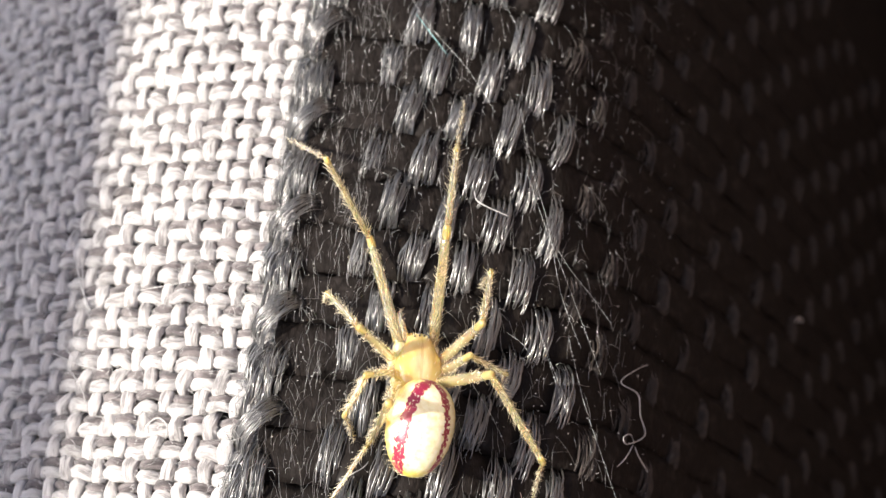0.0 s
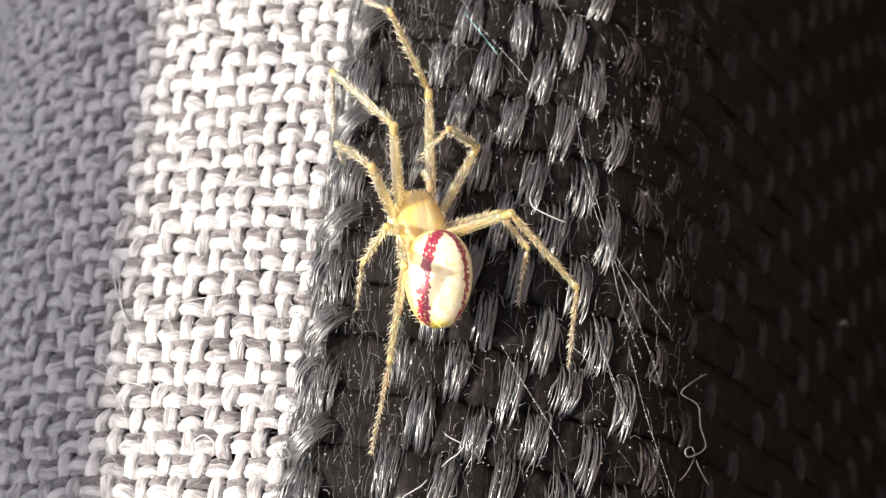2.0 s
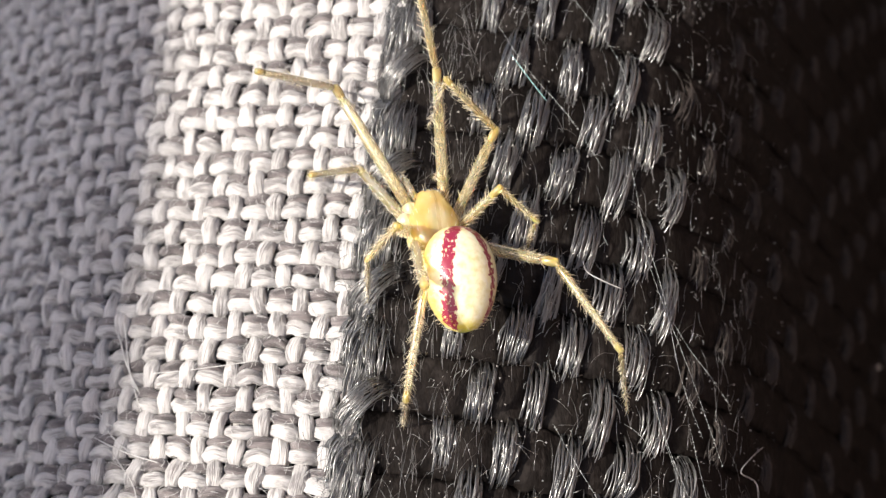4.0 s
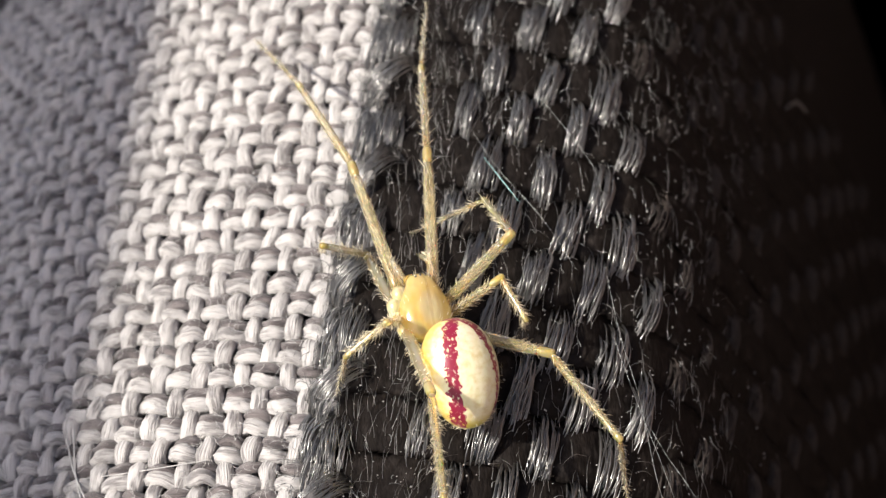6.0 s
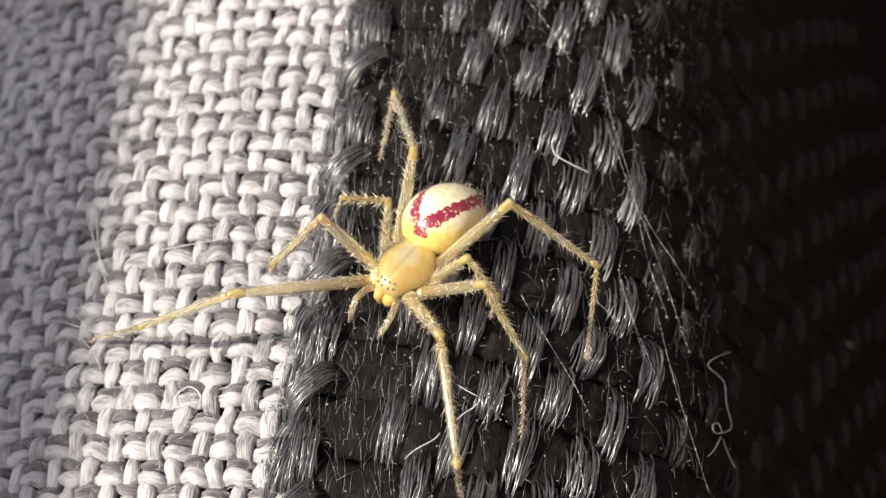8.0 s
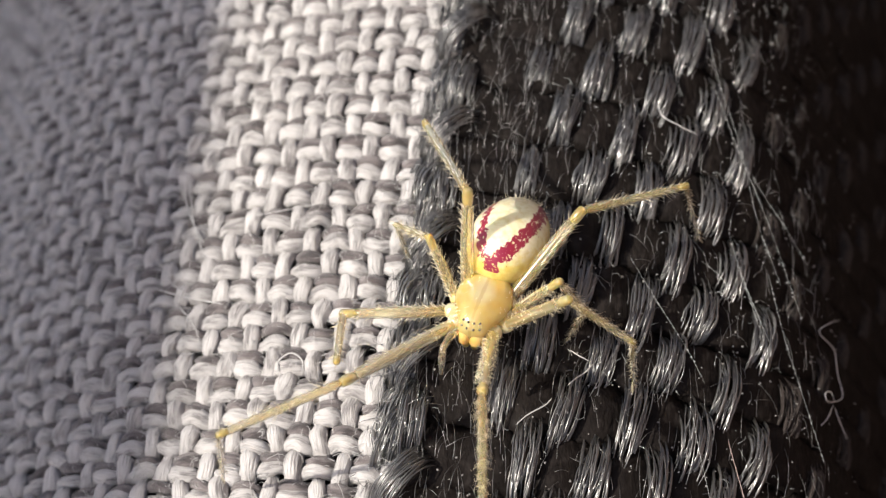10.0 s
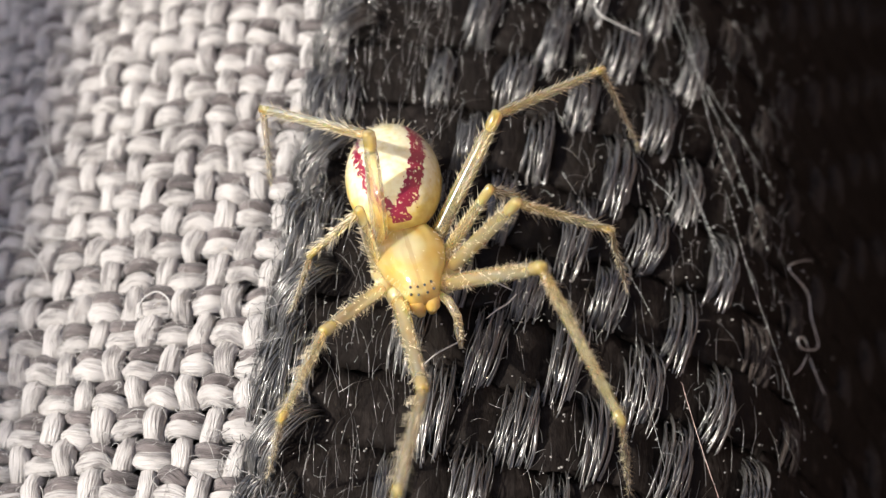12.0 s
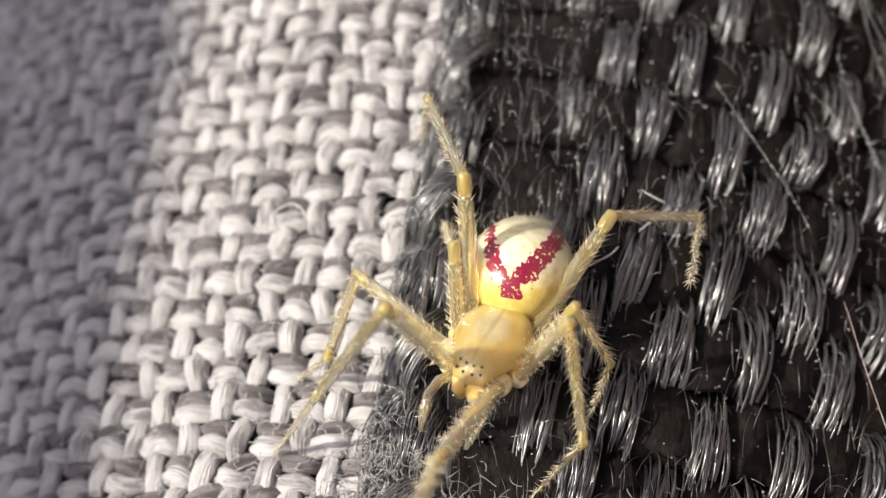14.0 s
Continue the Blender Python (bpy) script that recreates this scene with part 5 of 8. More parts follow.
    walk(LEGS["L2"][2], [
        (0, at(-3.3, 1.933, 0.681, -73.3, 0, -36.5)), (0.25, at(-3.298, 1.44, 0.562, -73.2, -0.4, -36.6)),
        (0.5, at(-3.292, 1.045, 0.492, -74.1, -0.3, -36.6)), (0.75, at(-3.223, 1.663, 0.885, -76.8, 1.4, -36.2)),
        (1, at(-3.003, 2.412, 1.521, -77.5, 4.4, -35.5)), (1.25, at(-2.769, 2.425, 1.586, -69.5, 4.7, -35.4)),
        (1.5, at(-2.491, 2.374, 1.524, -63.5, 2.6, -36.4)), (1.75, at(-2.495, 2.55, 1.158, -66.9, -2.9, -38.8)),
        (2, at(-2.663, 2.534, 0.76, -68.4, -7.5, -40.6)), (2.25, at(-2.565, 2.163, 0.79, -65, -7.8, -40.7)),
        (2.5, at(-2.569, 1.934, 0.792, -61.3, -7.7, -40.7)), (2.75, at(-3.51, 1.1, -0.775, -30.3, -4.4, -34.9)),
        (3, at(-3.182, 2.099, -0.254, -58.9, 2.2, -30.9)), (3.5, at(-3.324, 2.073, -0.383, -57.1, 2.6, -30.7)),
        (4, at(-3.422, 2.014, -0.518, -55.8, 2.6, -30.7)), (4.5, at(-3.485, 1.956, -0.643, -55.2, 2.1, -31)),
        (5, at(-3.515, 1.939, -0.749, -55.6, 1, -31.8)), (5.5, at(-3.505, 2.007, -0.838, -57.3, -0.8, -32.9)),
        (5.75, at(-3.006, 2.158, -0.768, -59.8, -3, -34.2)), (6, at(-2.485, 2.476, -0.632, -60.8, -5.6, -35.6)),
        (6.15, at(-2.887, 1.215, -1.334, -35.1, 2.2, -24.5)), (6.3, at(-2.802, 1.405, -0.147, -68.2, 8.6, -22)),
        (6.4, at(-5.527, 0.45, 0.733, -49.5, -19, -44.3)), (6.5, at(-5.394, -0.278, 2.54, -76.1, 0, -39.4)),
        (6.6, at(-4.961, -2.165, 0.606, -72.3, 16.1, -34.3)), (6.7, at(-2.57, -2.05, -0.84, -151.2, 31.6, -59.1)),
        (6.85, at(-3.156, -2.093, -1.442, -152.3, 29.1, -53.3)), (7, at(-4.372, -2.133, -1.663, -145.8, 26.4, -48.7)),
        (7.1, at(-5.094, -2.056, -1.119, -129.9, 25.9, -48.2)), (7.2, at(-5.588, -1.757, -0.312, -114.6, 26.9, -48.7)),
        (7.35, at(-5.563, -0.174, 0.405, -108.4, 26.1, -48.4)), (7.5, at(-4.993, 0.891, 0.324, -102.4, 18.8, -46.6)),
        (7.75, at(-4.779, 0.973, 0.397, -95.2, 18.8, -46.6)), (8, at(-4.661, 0.979, 0.469, -89.5, 19, -46.6)),
        (8.25, at(-4.472, 1.289, 0.473, -81.6, 14.8, -47.2)), (8.5, at(-4.337, 1.503, 0.466, -78.3, 9.3, -48.4)),
        (8.75, at(-4.624, 1.184, 0.466, -88.1, 6.1, -48.5)), (9, at(-4.843, 0.786, 0.509, -97, 3.7, -48.2)),
        (9.5, at(-4.656, 0.485, 0.558, -96.1, 1.6, -48)), (10, at(-4.391, 0.329, 0.635, -95.6, -2, -47.7)),
        (10.5, at(-4.148, 0.299, 0.733, -96.3, -5.8, -47.2)), (11, at(-3.97, 0.401, 0.82, -97.7, -8.3, -46.9)),
        (11.5, at(-3.828, 0.655, 0.871, -98, -8.6, -46.9)), (11.75, at(-4.077, 1, 0.936, -98.2, -2.6, -47.7)),
        (12, at(-4.314, 1.243, 1.026, -96.6, 4.9, -48.6)), (12.25, at(-3.36, 2.175, 0.585, -80.4, -10.9, -51.2)),
        (12.5, at(-2.202, 3.024, 0.639, -68.4, -14, -52.5)), (12.75, at(-2.471, 2.697, 0.548, -70.1, -18.9, -54.3)),
        (13, at(-2.702, 2.222, 0.491, -70.1, -23.1, -55.9)), (13.25, at(-2.167, 2.484, 0.509, -68, -13.2, -51.5)),
        (13.5, at(-1.826, 2.671, 0.568, -68, -4.2, -47.8)), (13.75, at(-2.319, 2.286, 0.549, -72.5, -9.9, -49.6)),
        (14, at(-2.803, 1.791, 0.541, -76.8, -16.8, -51.3)),
    ])
    walk(LEGS["L3"][0], [
        (0, at(-0.78, -0.15, -0.28, 45.5, 0, 120)), (0.25, at(-0.78, -0.15, -0.28, 24.8, -3.4, 127.3)),
        (0.5, at(-0.78, -0.15, -0.28, 12.3, -5, 134.5)), (0.75, at(-0.78, -0.15, -0.28, 32.3, -1.3, 128.6)),
        (1, at(-0.78, -0.15, -0.28, 57.3, 4.3, 125)), (1.25, at(-0.78, -0.15, -0.28, 60.4, 4.9, 124.7)),
        (1.5, at(-0.78, -0.15, -0.28, 60.9, 3.3, 125.6)), (1.75, at(-0.78, -0.15, -0.28, 59.6, 2, 126.3)),
        (2, at(-0.78, -0.15, -0.28, 58.1, 1, 126.9)), (2.25, at(-0.78, -0.15, -0.28, 57.6, 4.1, 125)), (2.5, at(-0.78, -0.15, -0.28, 59.7, 7.5, 123)),
        (2.75, at(-0.78, -0.15, -0.28, 62.7, 4.6, 124.5)), (3, at(-0.78, -0.15, -0.28, 62.5, 1.5, 126.1)),
        (3.5, at(-0.78, -0.15, -0.28, 57.1, 0, 127.1)), (4, at(-0.78, -0.15, -0.28, 52.4, -1.2, 128)),
        (4.5, at(-0.78, -0.15, -0.28, 49, -1.8, 128.6)), (5, at(-0.78, -0.15, -0.28, 47.4, -1.5, 128.3)),
        (5.5, at(-0.78, -0.15, -0.28, 47.8, 0, 126.9)), (5.75, at(-0.78, -0.15, -0.28, 50.1, 1.1, 126)), (6, at(-0.78, -0.15, -0.28, 50.3, 1.1, 126)),
        (6.15, at(-0.78, -0.15, -0.28, 53.6, 0.3, 126.6)), (6.3, at(-0.78, -0.15, -0.28, 50.7, 1.3, 125.7)),
        (6.4, at(-0.78, -0.15, -0.28, 39.5, 10.5, 114.9)), (6.5, at(-0.78, -0.15, -0.28, 27.4, 20, 97.8)),
        (6.6, at(-0.78, -0.15, -0.28, 33.8, 5.2, 122.5)), (6.7, at(-0.78, -0.15, -0.28, 28.6, -10.1, 149.2)),
        (6.85, at(-0.78, -0.15, -0.28, 25.1, -8.6, 145.8)), (7, at(-0.78, -0.15, -0.28, 19.8, -7.3, 142.3)),
        (7.1, at(-0.78, -0.15, -0.28, 16.3, -7.9, 144.3)), (7.2, at(-0.78, -0.15, -0.28, 14.7, -7.9, 144.1)),
        (7.35, at(-0.78, -0.15, -0.28, 30.3, 2.3, 126.6)), (7.5, at(-0.78, -0.15, -0.28, 42.4, 12.8, 115.3)),
        (7.75, at(-0.78, -0.15, -0.28, 53.3, 11, 116.7)), (8, at(-0.78, -0.15, -0.28, 59.1, 7.9, 118.6)),
        (8.25, at(-0.78, -0.15, -0.28, 47.7, 9.9, 116.7)), (8.5, at(-0.78, -0.15, -0.28, 35.9, 13.9, 111.2)),
        (8.75, at(-0.78, -0.15, -0.28, 40.6, 12.3, 113.2)), (9, at(-0.78, -0.15, -0.28, 45.8, 10.1, 115.3)),
        (9.5, at(-0.78, -0.15, -0.28, 47.8, 8.4, 117)), (10, at(-0.78, -0.15, -0.28, 49.3, 7.9, 117.4)),
        (10.5, at(-0.78, -0.15, -0.28, 50.3, 8.5, 116.9)), (11, at(-0.78, -0.15, -0.28, 51, 9.7, 115.9)),
        (11.5, at(-0.78, -0.15, -0.28, 51.9, 11.3, 114.6)), (11.75, at(-0.78, -0.15, -0.28, 51.6, 10, 115.6)),
        (12, at(-0.78, -0.15, -0.28, 48.7, 8.7, 116.9)), (12.25, at(-0.78, -0.15, -0.28, 46.5, 7.8, 117.7)),
        (12.5, at(-0.78, -0.15, -0.28, 45.7, 6.4, 119)), (12.75, at(-0.78, -0.15, -0.28, 44.7, 11, 114.4)),
        (13, at(-0.78, -0.15, -0.28, 39.8, 11.8, 113.5)), (13.25, at(-0.78, -0.15, -0.28, 23.5, 7, 125.1)),
        (13.5, at(-0.78, -0.15, -0.28, 9.2, 5.3, 136)), (13.75, at(-0.78, -0.15, -0.28, 30, 4.2, 138)),
        (14, at(-0.78, -0.15, -0.28, 66.1, 10.3, 135.3)),
    ])
    walk(LEGS["L3"][1], [
        (0, at(-1.993, -0.851, 1.147, -31.6, 0, 157.2)), (0.25, at(-2.194, -1.29, 0.558, -30, 8.7, 171.8)),
        (0.5, at(-2.147, -1.547, 0.144, -22.9, 10.6, 176.4)), (0.75, at(-2.087, -1.223, 0.787, -64, -14.2, 164.5)),
        (1, at(-1.737, -0.669, 1.398, -94.3, -43.1, 166.7)), (1.25, at(-1.676, -0.591, 1.453, -77.6, -44, 166.4)),
        (1.5, at(-1.631, -0.634, 1.464, -64.2, -40.8, 168.5)), (1.75, at(-1.631, -0.7, 1.444, -58, -36.6, 172.1)),
        (2, at(-1.643, -0.76, 1.418, -54.5, -31.5, 176.7)), (2.25, at(-1.726, -0.666, 1.405, -74.9, -23.8, 179.2)),
        (2.5, at(-1.748, -0.509, 1.433, -95, -19.7, 178.8)), (2.75, at(-1.616, -0.553, 1.492, -91.9, -25.2, 179)),
        (3, at(-1.555, -0.657, 1.493, -87.1, -28.7, 178.8)), (3.5, at(-1.648, -0.805, 1.399, -81, -26, 179.2)),
        (4, at(-1.721, -0.927, 1.304, -75.4, -24, 179.8)), (4.5, at(-1.776, -1.005, 1.229, -69.9, -23.1, -179.8)),
        (5, at(-1.819, -1.021, 1.191, -64.6, -23.4, -180)), (5.5, at(-1.854, -0.958, 1.201, -59.7, -24.6, 179.3)),
        (5.75, at(-1.835, -0.879, 1.255, -58.5, -32.3, 174.2)), (6, at(-1.832, -0.877, 1.258, -61.6, -40.4, 169.1)),
        (6.15, at(-1.739, -0.851, 1.329, -67.6, -41, 168.8)), (6.3, at(-1.829, -0.86, 1.267, -88.7, -37.9, 168.9)),
        (6.4, at(-2.277, -0.59, 0.971, -116.7, -28.3, 162.7)), (6.5, at(-2.582, -0.078, 0.585, -139, -19, 150)),
        (6.6, at(-2.235, -0.957, 0.829, -113.9, 0.2, 141.1)), (6.7, at(-1.534, -1.745, 0.663, -59.8, -4.3, 138.5)),
        (6.85, at(-1.692, -1.719, 0.56, -45.2, -19.6, 123.8)), (7, at(-1.863, -1.692, 0.392, -25.1, -26.8, 109.2)),
        (7.1, at(-1.836, -1.754, 0.277, -20.4, -27.7, 106.7)), (7.2, at(-1.858, -1.758, 0.221, -17.9, -28.9, 102.8)),
        (7.35, at(-2.19, -1.147, 0.728, -22.8, -32.5, 93.6)), (7.5, at(-2.244, -0.511, 1.034, -35.8, -30.2, 97.6)),
        (7.75, at(-1.986, -0.414, 1.294, -42.4, -25.5, 103.8)), (8, at(-1.795, -0.436, 1.419, -42.8, -22.9, 106.8)),
        (8.25, at(-2.097, -0.528, 1.177, -42.7, -22.5, 107.3)), (8.5, at(-2.392, -0.475, 0.858, -39, -22.2, 107.8)),
        (8.75, at(-2.285, -0.492, 0.992, -53.2, -25.4, 105.2)), (9, at(-2.149, -0.519, 1.13, -65.5, -30.1, 102.8)),
        (9.5, at(-2.075, -0.567, 1.186, -64.5, -20.3, 108.2)), (10, at(-2.034, -0.563, 1.222, -60, -8.2, 115.7)),
        (10.5, at(-2.022, -0.526, 1.242, -50.7, 0.8, 123.1)), (11, at(-2.028, -0.462, 1.252, -41.8, 3.7, 126.3)),
        (11.5, at(-2.03, -0.382, 1.264, -37.5, 2.4, 124.7)), (11.75, at(-2.018, -0.442, 1.263, -46.6, 0.5, 122.9)),
        (12, at(-2.061, -0.545, 1.204, -55, 0.3, 122.7)), (12.25, at(-2.09, -0.616, 1.158, -47.1, 5, 127.1)),
        (12.5, at(-2.08, -0.688, 1.142, -38, 12.5, 136.5)), (12.75, at(-2.186, -0.493, 1.101, -71.2, -8.6, 129.3)),
        (13, at(-2.294, -0.523, 0.972, -111.4, -40, 141)), (13.25, at(-2.336, -1.125, 0.513, -151.7, -59.2, 173.8)),
        (13.5, at(-2.172, -1.55, 0.04, 149.1, -56.6, -124.7)), (13.75, at(-1.994, -1.386, 0.719, -155.4, -53, -162.5)),
        (14, at(-1.581, -0.495, 1.52, -99.2, -35, -167.3)),
    ])
    walk(LEGS["L3"][2], [
        (0, at(-2.488, -2.029, 0.362, -65.2, 0, -113.7)), (0.25, at(-2.266, -2.591, -0.184, -44.9, -2.1, -115.8)),
        (0.5, at(-2.127, -2.933, -0.429, -31.5, -6.1, -122.3)), (0.75, at(-2.58, -1.769, -0.52, -60.6, 8.7, -114)),
        (1, at(-2.705, -0.324, 0.305, -96.3, 16.3, -114.8)), (1.25, at(-2.74, -0.665, 0.399, -88.7, 5.9, -115.1)),
        (1.5, at(-2.626, -1.1, 0.443, -83, -2.8, -116.1)), (1.75, at(-2.492, -1.383, 0.424, -78.5, -11.8, -118)),
        (2, at(-2.329, -1.594, 0.377, -73.3, -21.3, -120.8)), (2.25, at(-2.317, -1.049, 0.08, -75.4, -19.5, -120.3)),
        (2.5, at(-2.25, -0.368, 0.026, -79.8, -10.9, -118.7)), (2.75, at(-2.253, -0.49, 0.135, -76.1, -4.1, -117)),
        (3, at(-2.276, -0.717, 0.179, -74, 0.8, -115.6)), (3.5, at(-2.302, -1.03, 0.067, -73.8, -0.1, -115.9)),
        (4, at(-2.313, -1.304, -0.021, -73.2, -2.7, -116.6)), (4.5, at(-2.328, -1.522, -0.066, -72.4, -6, -117.7)),
        (5, at(-2.357, -1.666, -0.052, -71.5, -9.3, -118.8)), (5.5, at(-2.403, -1.709, 0.024, -70.5, -12, -119.8)),
        (5.75, at(-2.595, -1.589, 0.174, -73.3, -12.3, -119.9)), (6, at(-2.807, -1.415, 0.253, -77.7, -6.7, -118.6)),
        (6.15, at(-2.742, -1.234, 0.282, -90.5, 1.8, -118.7)), (6.3, at(-2.739, -0.716, 0.084, -99.7, 11.3, -120.3)),
        (6.4, at(-2.685, 0.243, -0.208, -89.1, 22.4, -120.1)), (6.5, at(-2.292, 1.063, -0.344, -71.1, 26.4, -118.6)),
        (6.6, at(-1.85, -0.488, -0.542, -98.9, -12.4, -112.3)), (6.7, at(-2.107, -2.245, -0.63, -132.2, -22, -103.7)),
        (6.85, at(-2.769, -2.01, -0.443, -120.6, -3.2, -115.5)), (7, at(-3.24, -1.866, -0.175, -114.6, 8.6, -120.9)),
        (7.1, at(-3.252, -1.927, -0.185, -107.1, 12.7, -122.2)), (7.2, at(-3.299, -1.856, -0.183, -98.9, 15.7, -122.7)),
        (7.35, at(-3.59, -0.923, 0.239, -97.8, 7.6, -121.5)), (7.5, at(-3.509, -0.236, 0.276, -94.7, 2.6, -121.1)),
        (7.75, at(-3.165, -0.255, 0.38, -83.9, -1.2, -121.5)), (8, at(-2.965, -0.375, 0.481, -73.7, -6.2, -123)),
        (8.25, at(-3.265, -0.483, 0.236, -74.7, -12.9, -124.8)), (8.5, at(-3.611, -0.49, -0.017, -74.7, -20.6, -127)),
        (8.75, at(-3.287, -0.23, -0.094, -82.1, -1.6, -124.2)), (9, at(-2.908, 0.009, -0.051, -99.2, 16.3, -127.1)),
        (9.5, at(-2.836, -0.322, -0.084, -91.3, 15.6, -127.1)), (10, at(-2.79, -0.72, -0.064, -77.9, 9.2, -128.5)),
        (10.5, at(-2.808, -1.058, 0.081, -67.4, -4.4, -134.2)), (11, at(-2.891, -1.176, 0.254, -64.3, -19, -141.1)),
        (11.5, at(-2.987, -1.091, 0.351, -70, -26.6, -144)), (11.75, at(-2.879, -1.008, 0.173, -78, -26.2, -143.9)),
        (12, at(-2.781, -1.015, -0.025, -83, -24.1, -143.6)), (12.25, at(-2.848, -1.308, 0.064, -75.3, -23.3, -143.4)),
        (12.5, at(-2.748, -1.684, 0.24, -64.6, -24.5, -144)), (12.75, at(-2.694, -0.634, -0.303, -57, -2.9, -128.7)),
        (13, at(-2.647, 0.468, -0.097, -68, 14.5, -121.7)), (13.25, at(-2.801, 0.254, 0.148, -63.6, 8.7, -124.7)),
        (13.5, at(-2.865, -0.289, 0.463, -68.7, 8.3, -124.9)), (13.75, at(-2.882, -0.237, 0.343, -67.2, 5.4, -126.1)),
        (14, at(-2.461, -0.448, 0.306, -84, 5.8, -126.1)),
    ])
    walk(LEGS["L4"][0], [
        (0, at(-0.6, -0.5, -0.25, 55.3, 0, 149.7)), (0.25, at(-0.6, -0.5, -0.25, 56.8, 3.4, 147.5)), (0.5, at(-0.6, -0.5, -0.25, 58.2, 5.5, 146.2)),
        (0.75, at(-0.6, -0.5, -0.25, 55.1, 4.9, 146.6)), (1, at(-0.6, -0.5, -0.25, 50.3, 3.8, 147.5)),
        (1.25, at(-0.6, -0.5, -0.25, 46.9, 2.1, 149.1)), (1.5, at(-0.6, -0.5, -0.25, 44.4, 0.5, 150.8)),
        (1.75, at(-0.6, -0.5, -0.25, 45.9, -0.4, 151.6)), (2, at(-0.6, -0.5, -0.25, 48.2, -1.3, 152.4)),
        (2.25, at(-0.6, -0.5, -0.25, 50.4, 0.1, 151.3)), (2.5, at(-0.6, -0.5, -0.25, 53.1, 1.8, 150)),
        (2.75, at(-0.6, -0.5, -0.25, 53.4, -0.5, 151.7)), (3, at(-0.6, -0.5, -0.25, 51.6, -2.7, 153.5)),
        (3.5, at(-0.6, -0.5, -0.25, 44.9, -4.5, 155.2)), (4, at(-0.6, -0.5, -0.25, 34.9, -7.3, 159.2)),
        (4.5, at(-0.6, -0.5, -0.25, 23.8, -9.5, 164.2)), (5, at(-0.6, -0.5, -0.25, 16.2, -10.5, 167.8)),
        (5.5, at(-0.6, -0.5, -0.25, 15.6, -10.5, 167.5)), (5.75, at(-0.6, -0.5, -0.25, 24.3, -9.8, 166.1)),
        (6, at(-0.6, -0.5, -0.25, 35, -7.9, 163.3)), (6.15, at(-0.6, -0.5, -0.25, 44.3, -9.5, 164.9)), (6.3, at(-0.6, -0.5, -0.25, 48, -9.2, 164.7)),
        (6.4, at(-0.6, -0.5, -0.25, 35.1, -6.3, 160.4)), (6.5, at(-0.6, -0.5, -0.25, 21.3, -5.2, 157.6)),
        (6.6, at(-0.6, -0.5, -0.25, 22.7, -9.9, 168.4)), (6.7, at(-0.6, -0.5, -0.25, 20.7, -14.6, -179.6)),
        (6.85, at(-0.6, -0.5, -0.25, 21.3, -13.6, 177.7)), (7, at(-0.6, -0.5, -0.25, 23.2, -11.3, 172)),
        (7.1, at(-0.6, -0.5, -0.25, 22, -12.2, 174.4)), (7.2, at(-0.6, -0.5, -0.25, 20.7, -12.6, 175.4)),
        (7.35, at(-0.6, -0.5, -0.25, 35.3, -1.8, 159.5)), (7.5, at(-0.6, -0.5, -0.25, 47.4, 9, 149.7)),
        (7.75, at(-0.6, -0.5, -0.25, 47.3, 8.3, 150.4)), (8, at(-0.6, -0.5, -0.25, 46.1, 7.7, 151)), (8.25, at(-0.6, -0.5, -0.25, 50.5, 10, 149.1)),
        (8.5, at(-0.6, -0.5, -0.25, 55.9, 9.4, 149.5)), (8.75, at(-0.6, -0.5, -0.25, 46, 8.2, 150.7)), (9, at(-0.6, -0.5, -0.25, 35.8, 6.9, 152.4)),
        (9.5, at(-0.6, -0.5, -0.25, 35.7, 5.6, 154.2)), (10, at(-0.6, -0.5, -0.25, 35.2, 6.5, 153)), (10.5, at(-0.6, -0.5, -0.25, 34.5, 8.8, 149.7)),
        (11, at(-0.6, -0.5, -0.25, 33.5, 11.7, 145.2)), (11.5, at(-0.6, -0.5, -0.25, 32.4, 14.7, 140.5)),
        (11.75, at(-0.6, -0.5, -0.25, 32, 15.6, 139)), (12, at(-0.6, -0.5, -0.25, 32.4, 15.3, 139.5)),
        (12.25, at(-0.6, -0.5, -0.25, 43.5, 11.7, 143.5)), (12.5, at(-0.6, -0.5, -0.25, 55.3, 7.7, 146.3)),
        (12.75, at(-0.6, -0.5, -0.25, 45.6, 5.5, 148.6)), (13, at(-0.6, -0.5, -0.25, 34.8, 3.6, 151.3)),
        (13.25, at(-0.6, -0.5, -0.25, 41.3, 4.1, 150.7)), (13.5, at(-0.6, -0.5, -0.25, 47.2, 3, 151.7)),
        (13.75, at(-0.6, -0.5, -0.25, 39.8, -1.6, 157.2)), (14, at(-0.6, -0.5, -0.25, 28.6, -5.8, 164.9)),
    ])
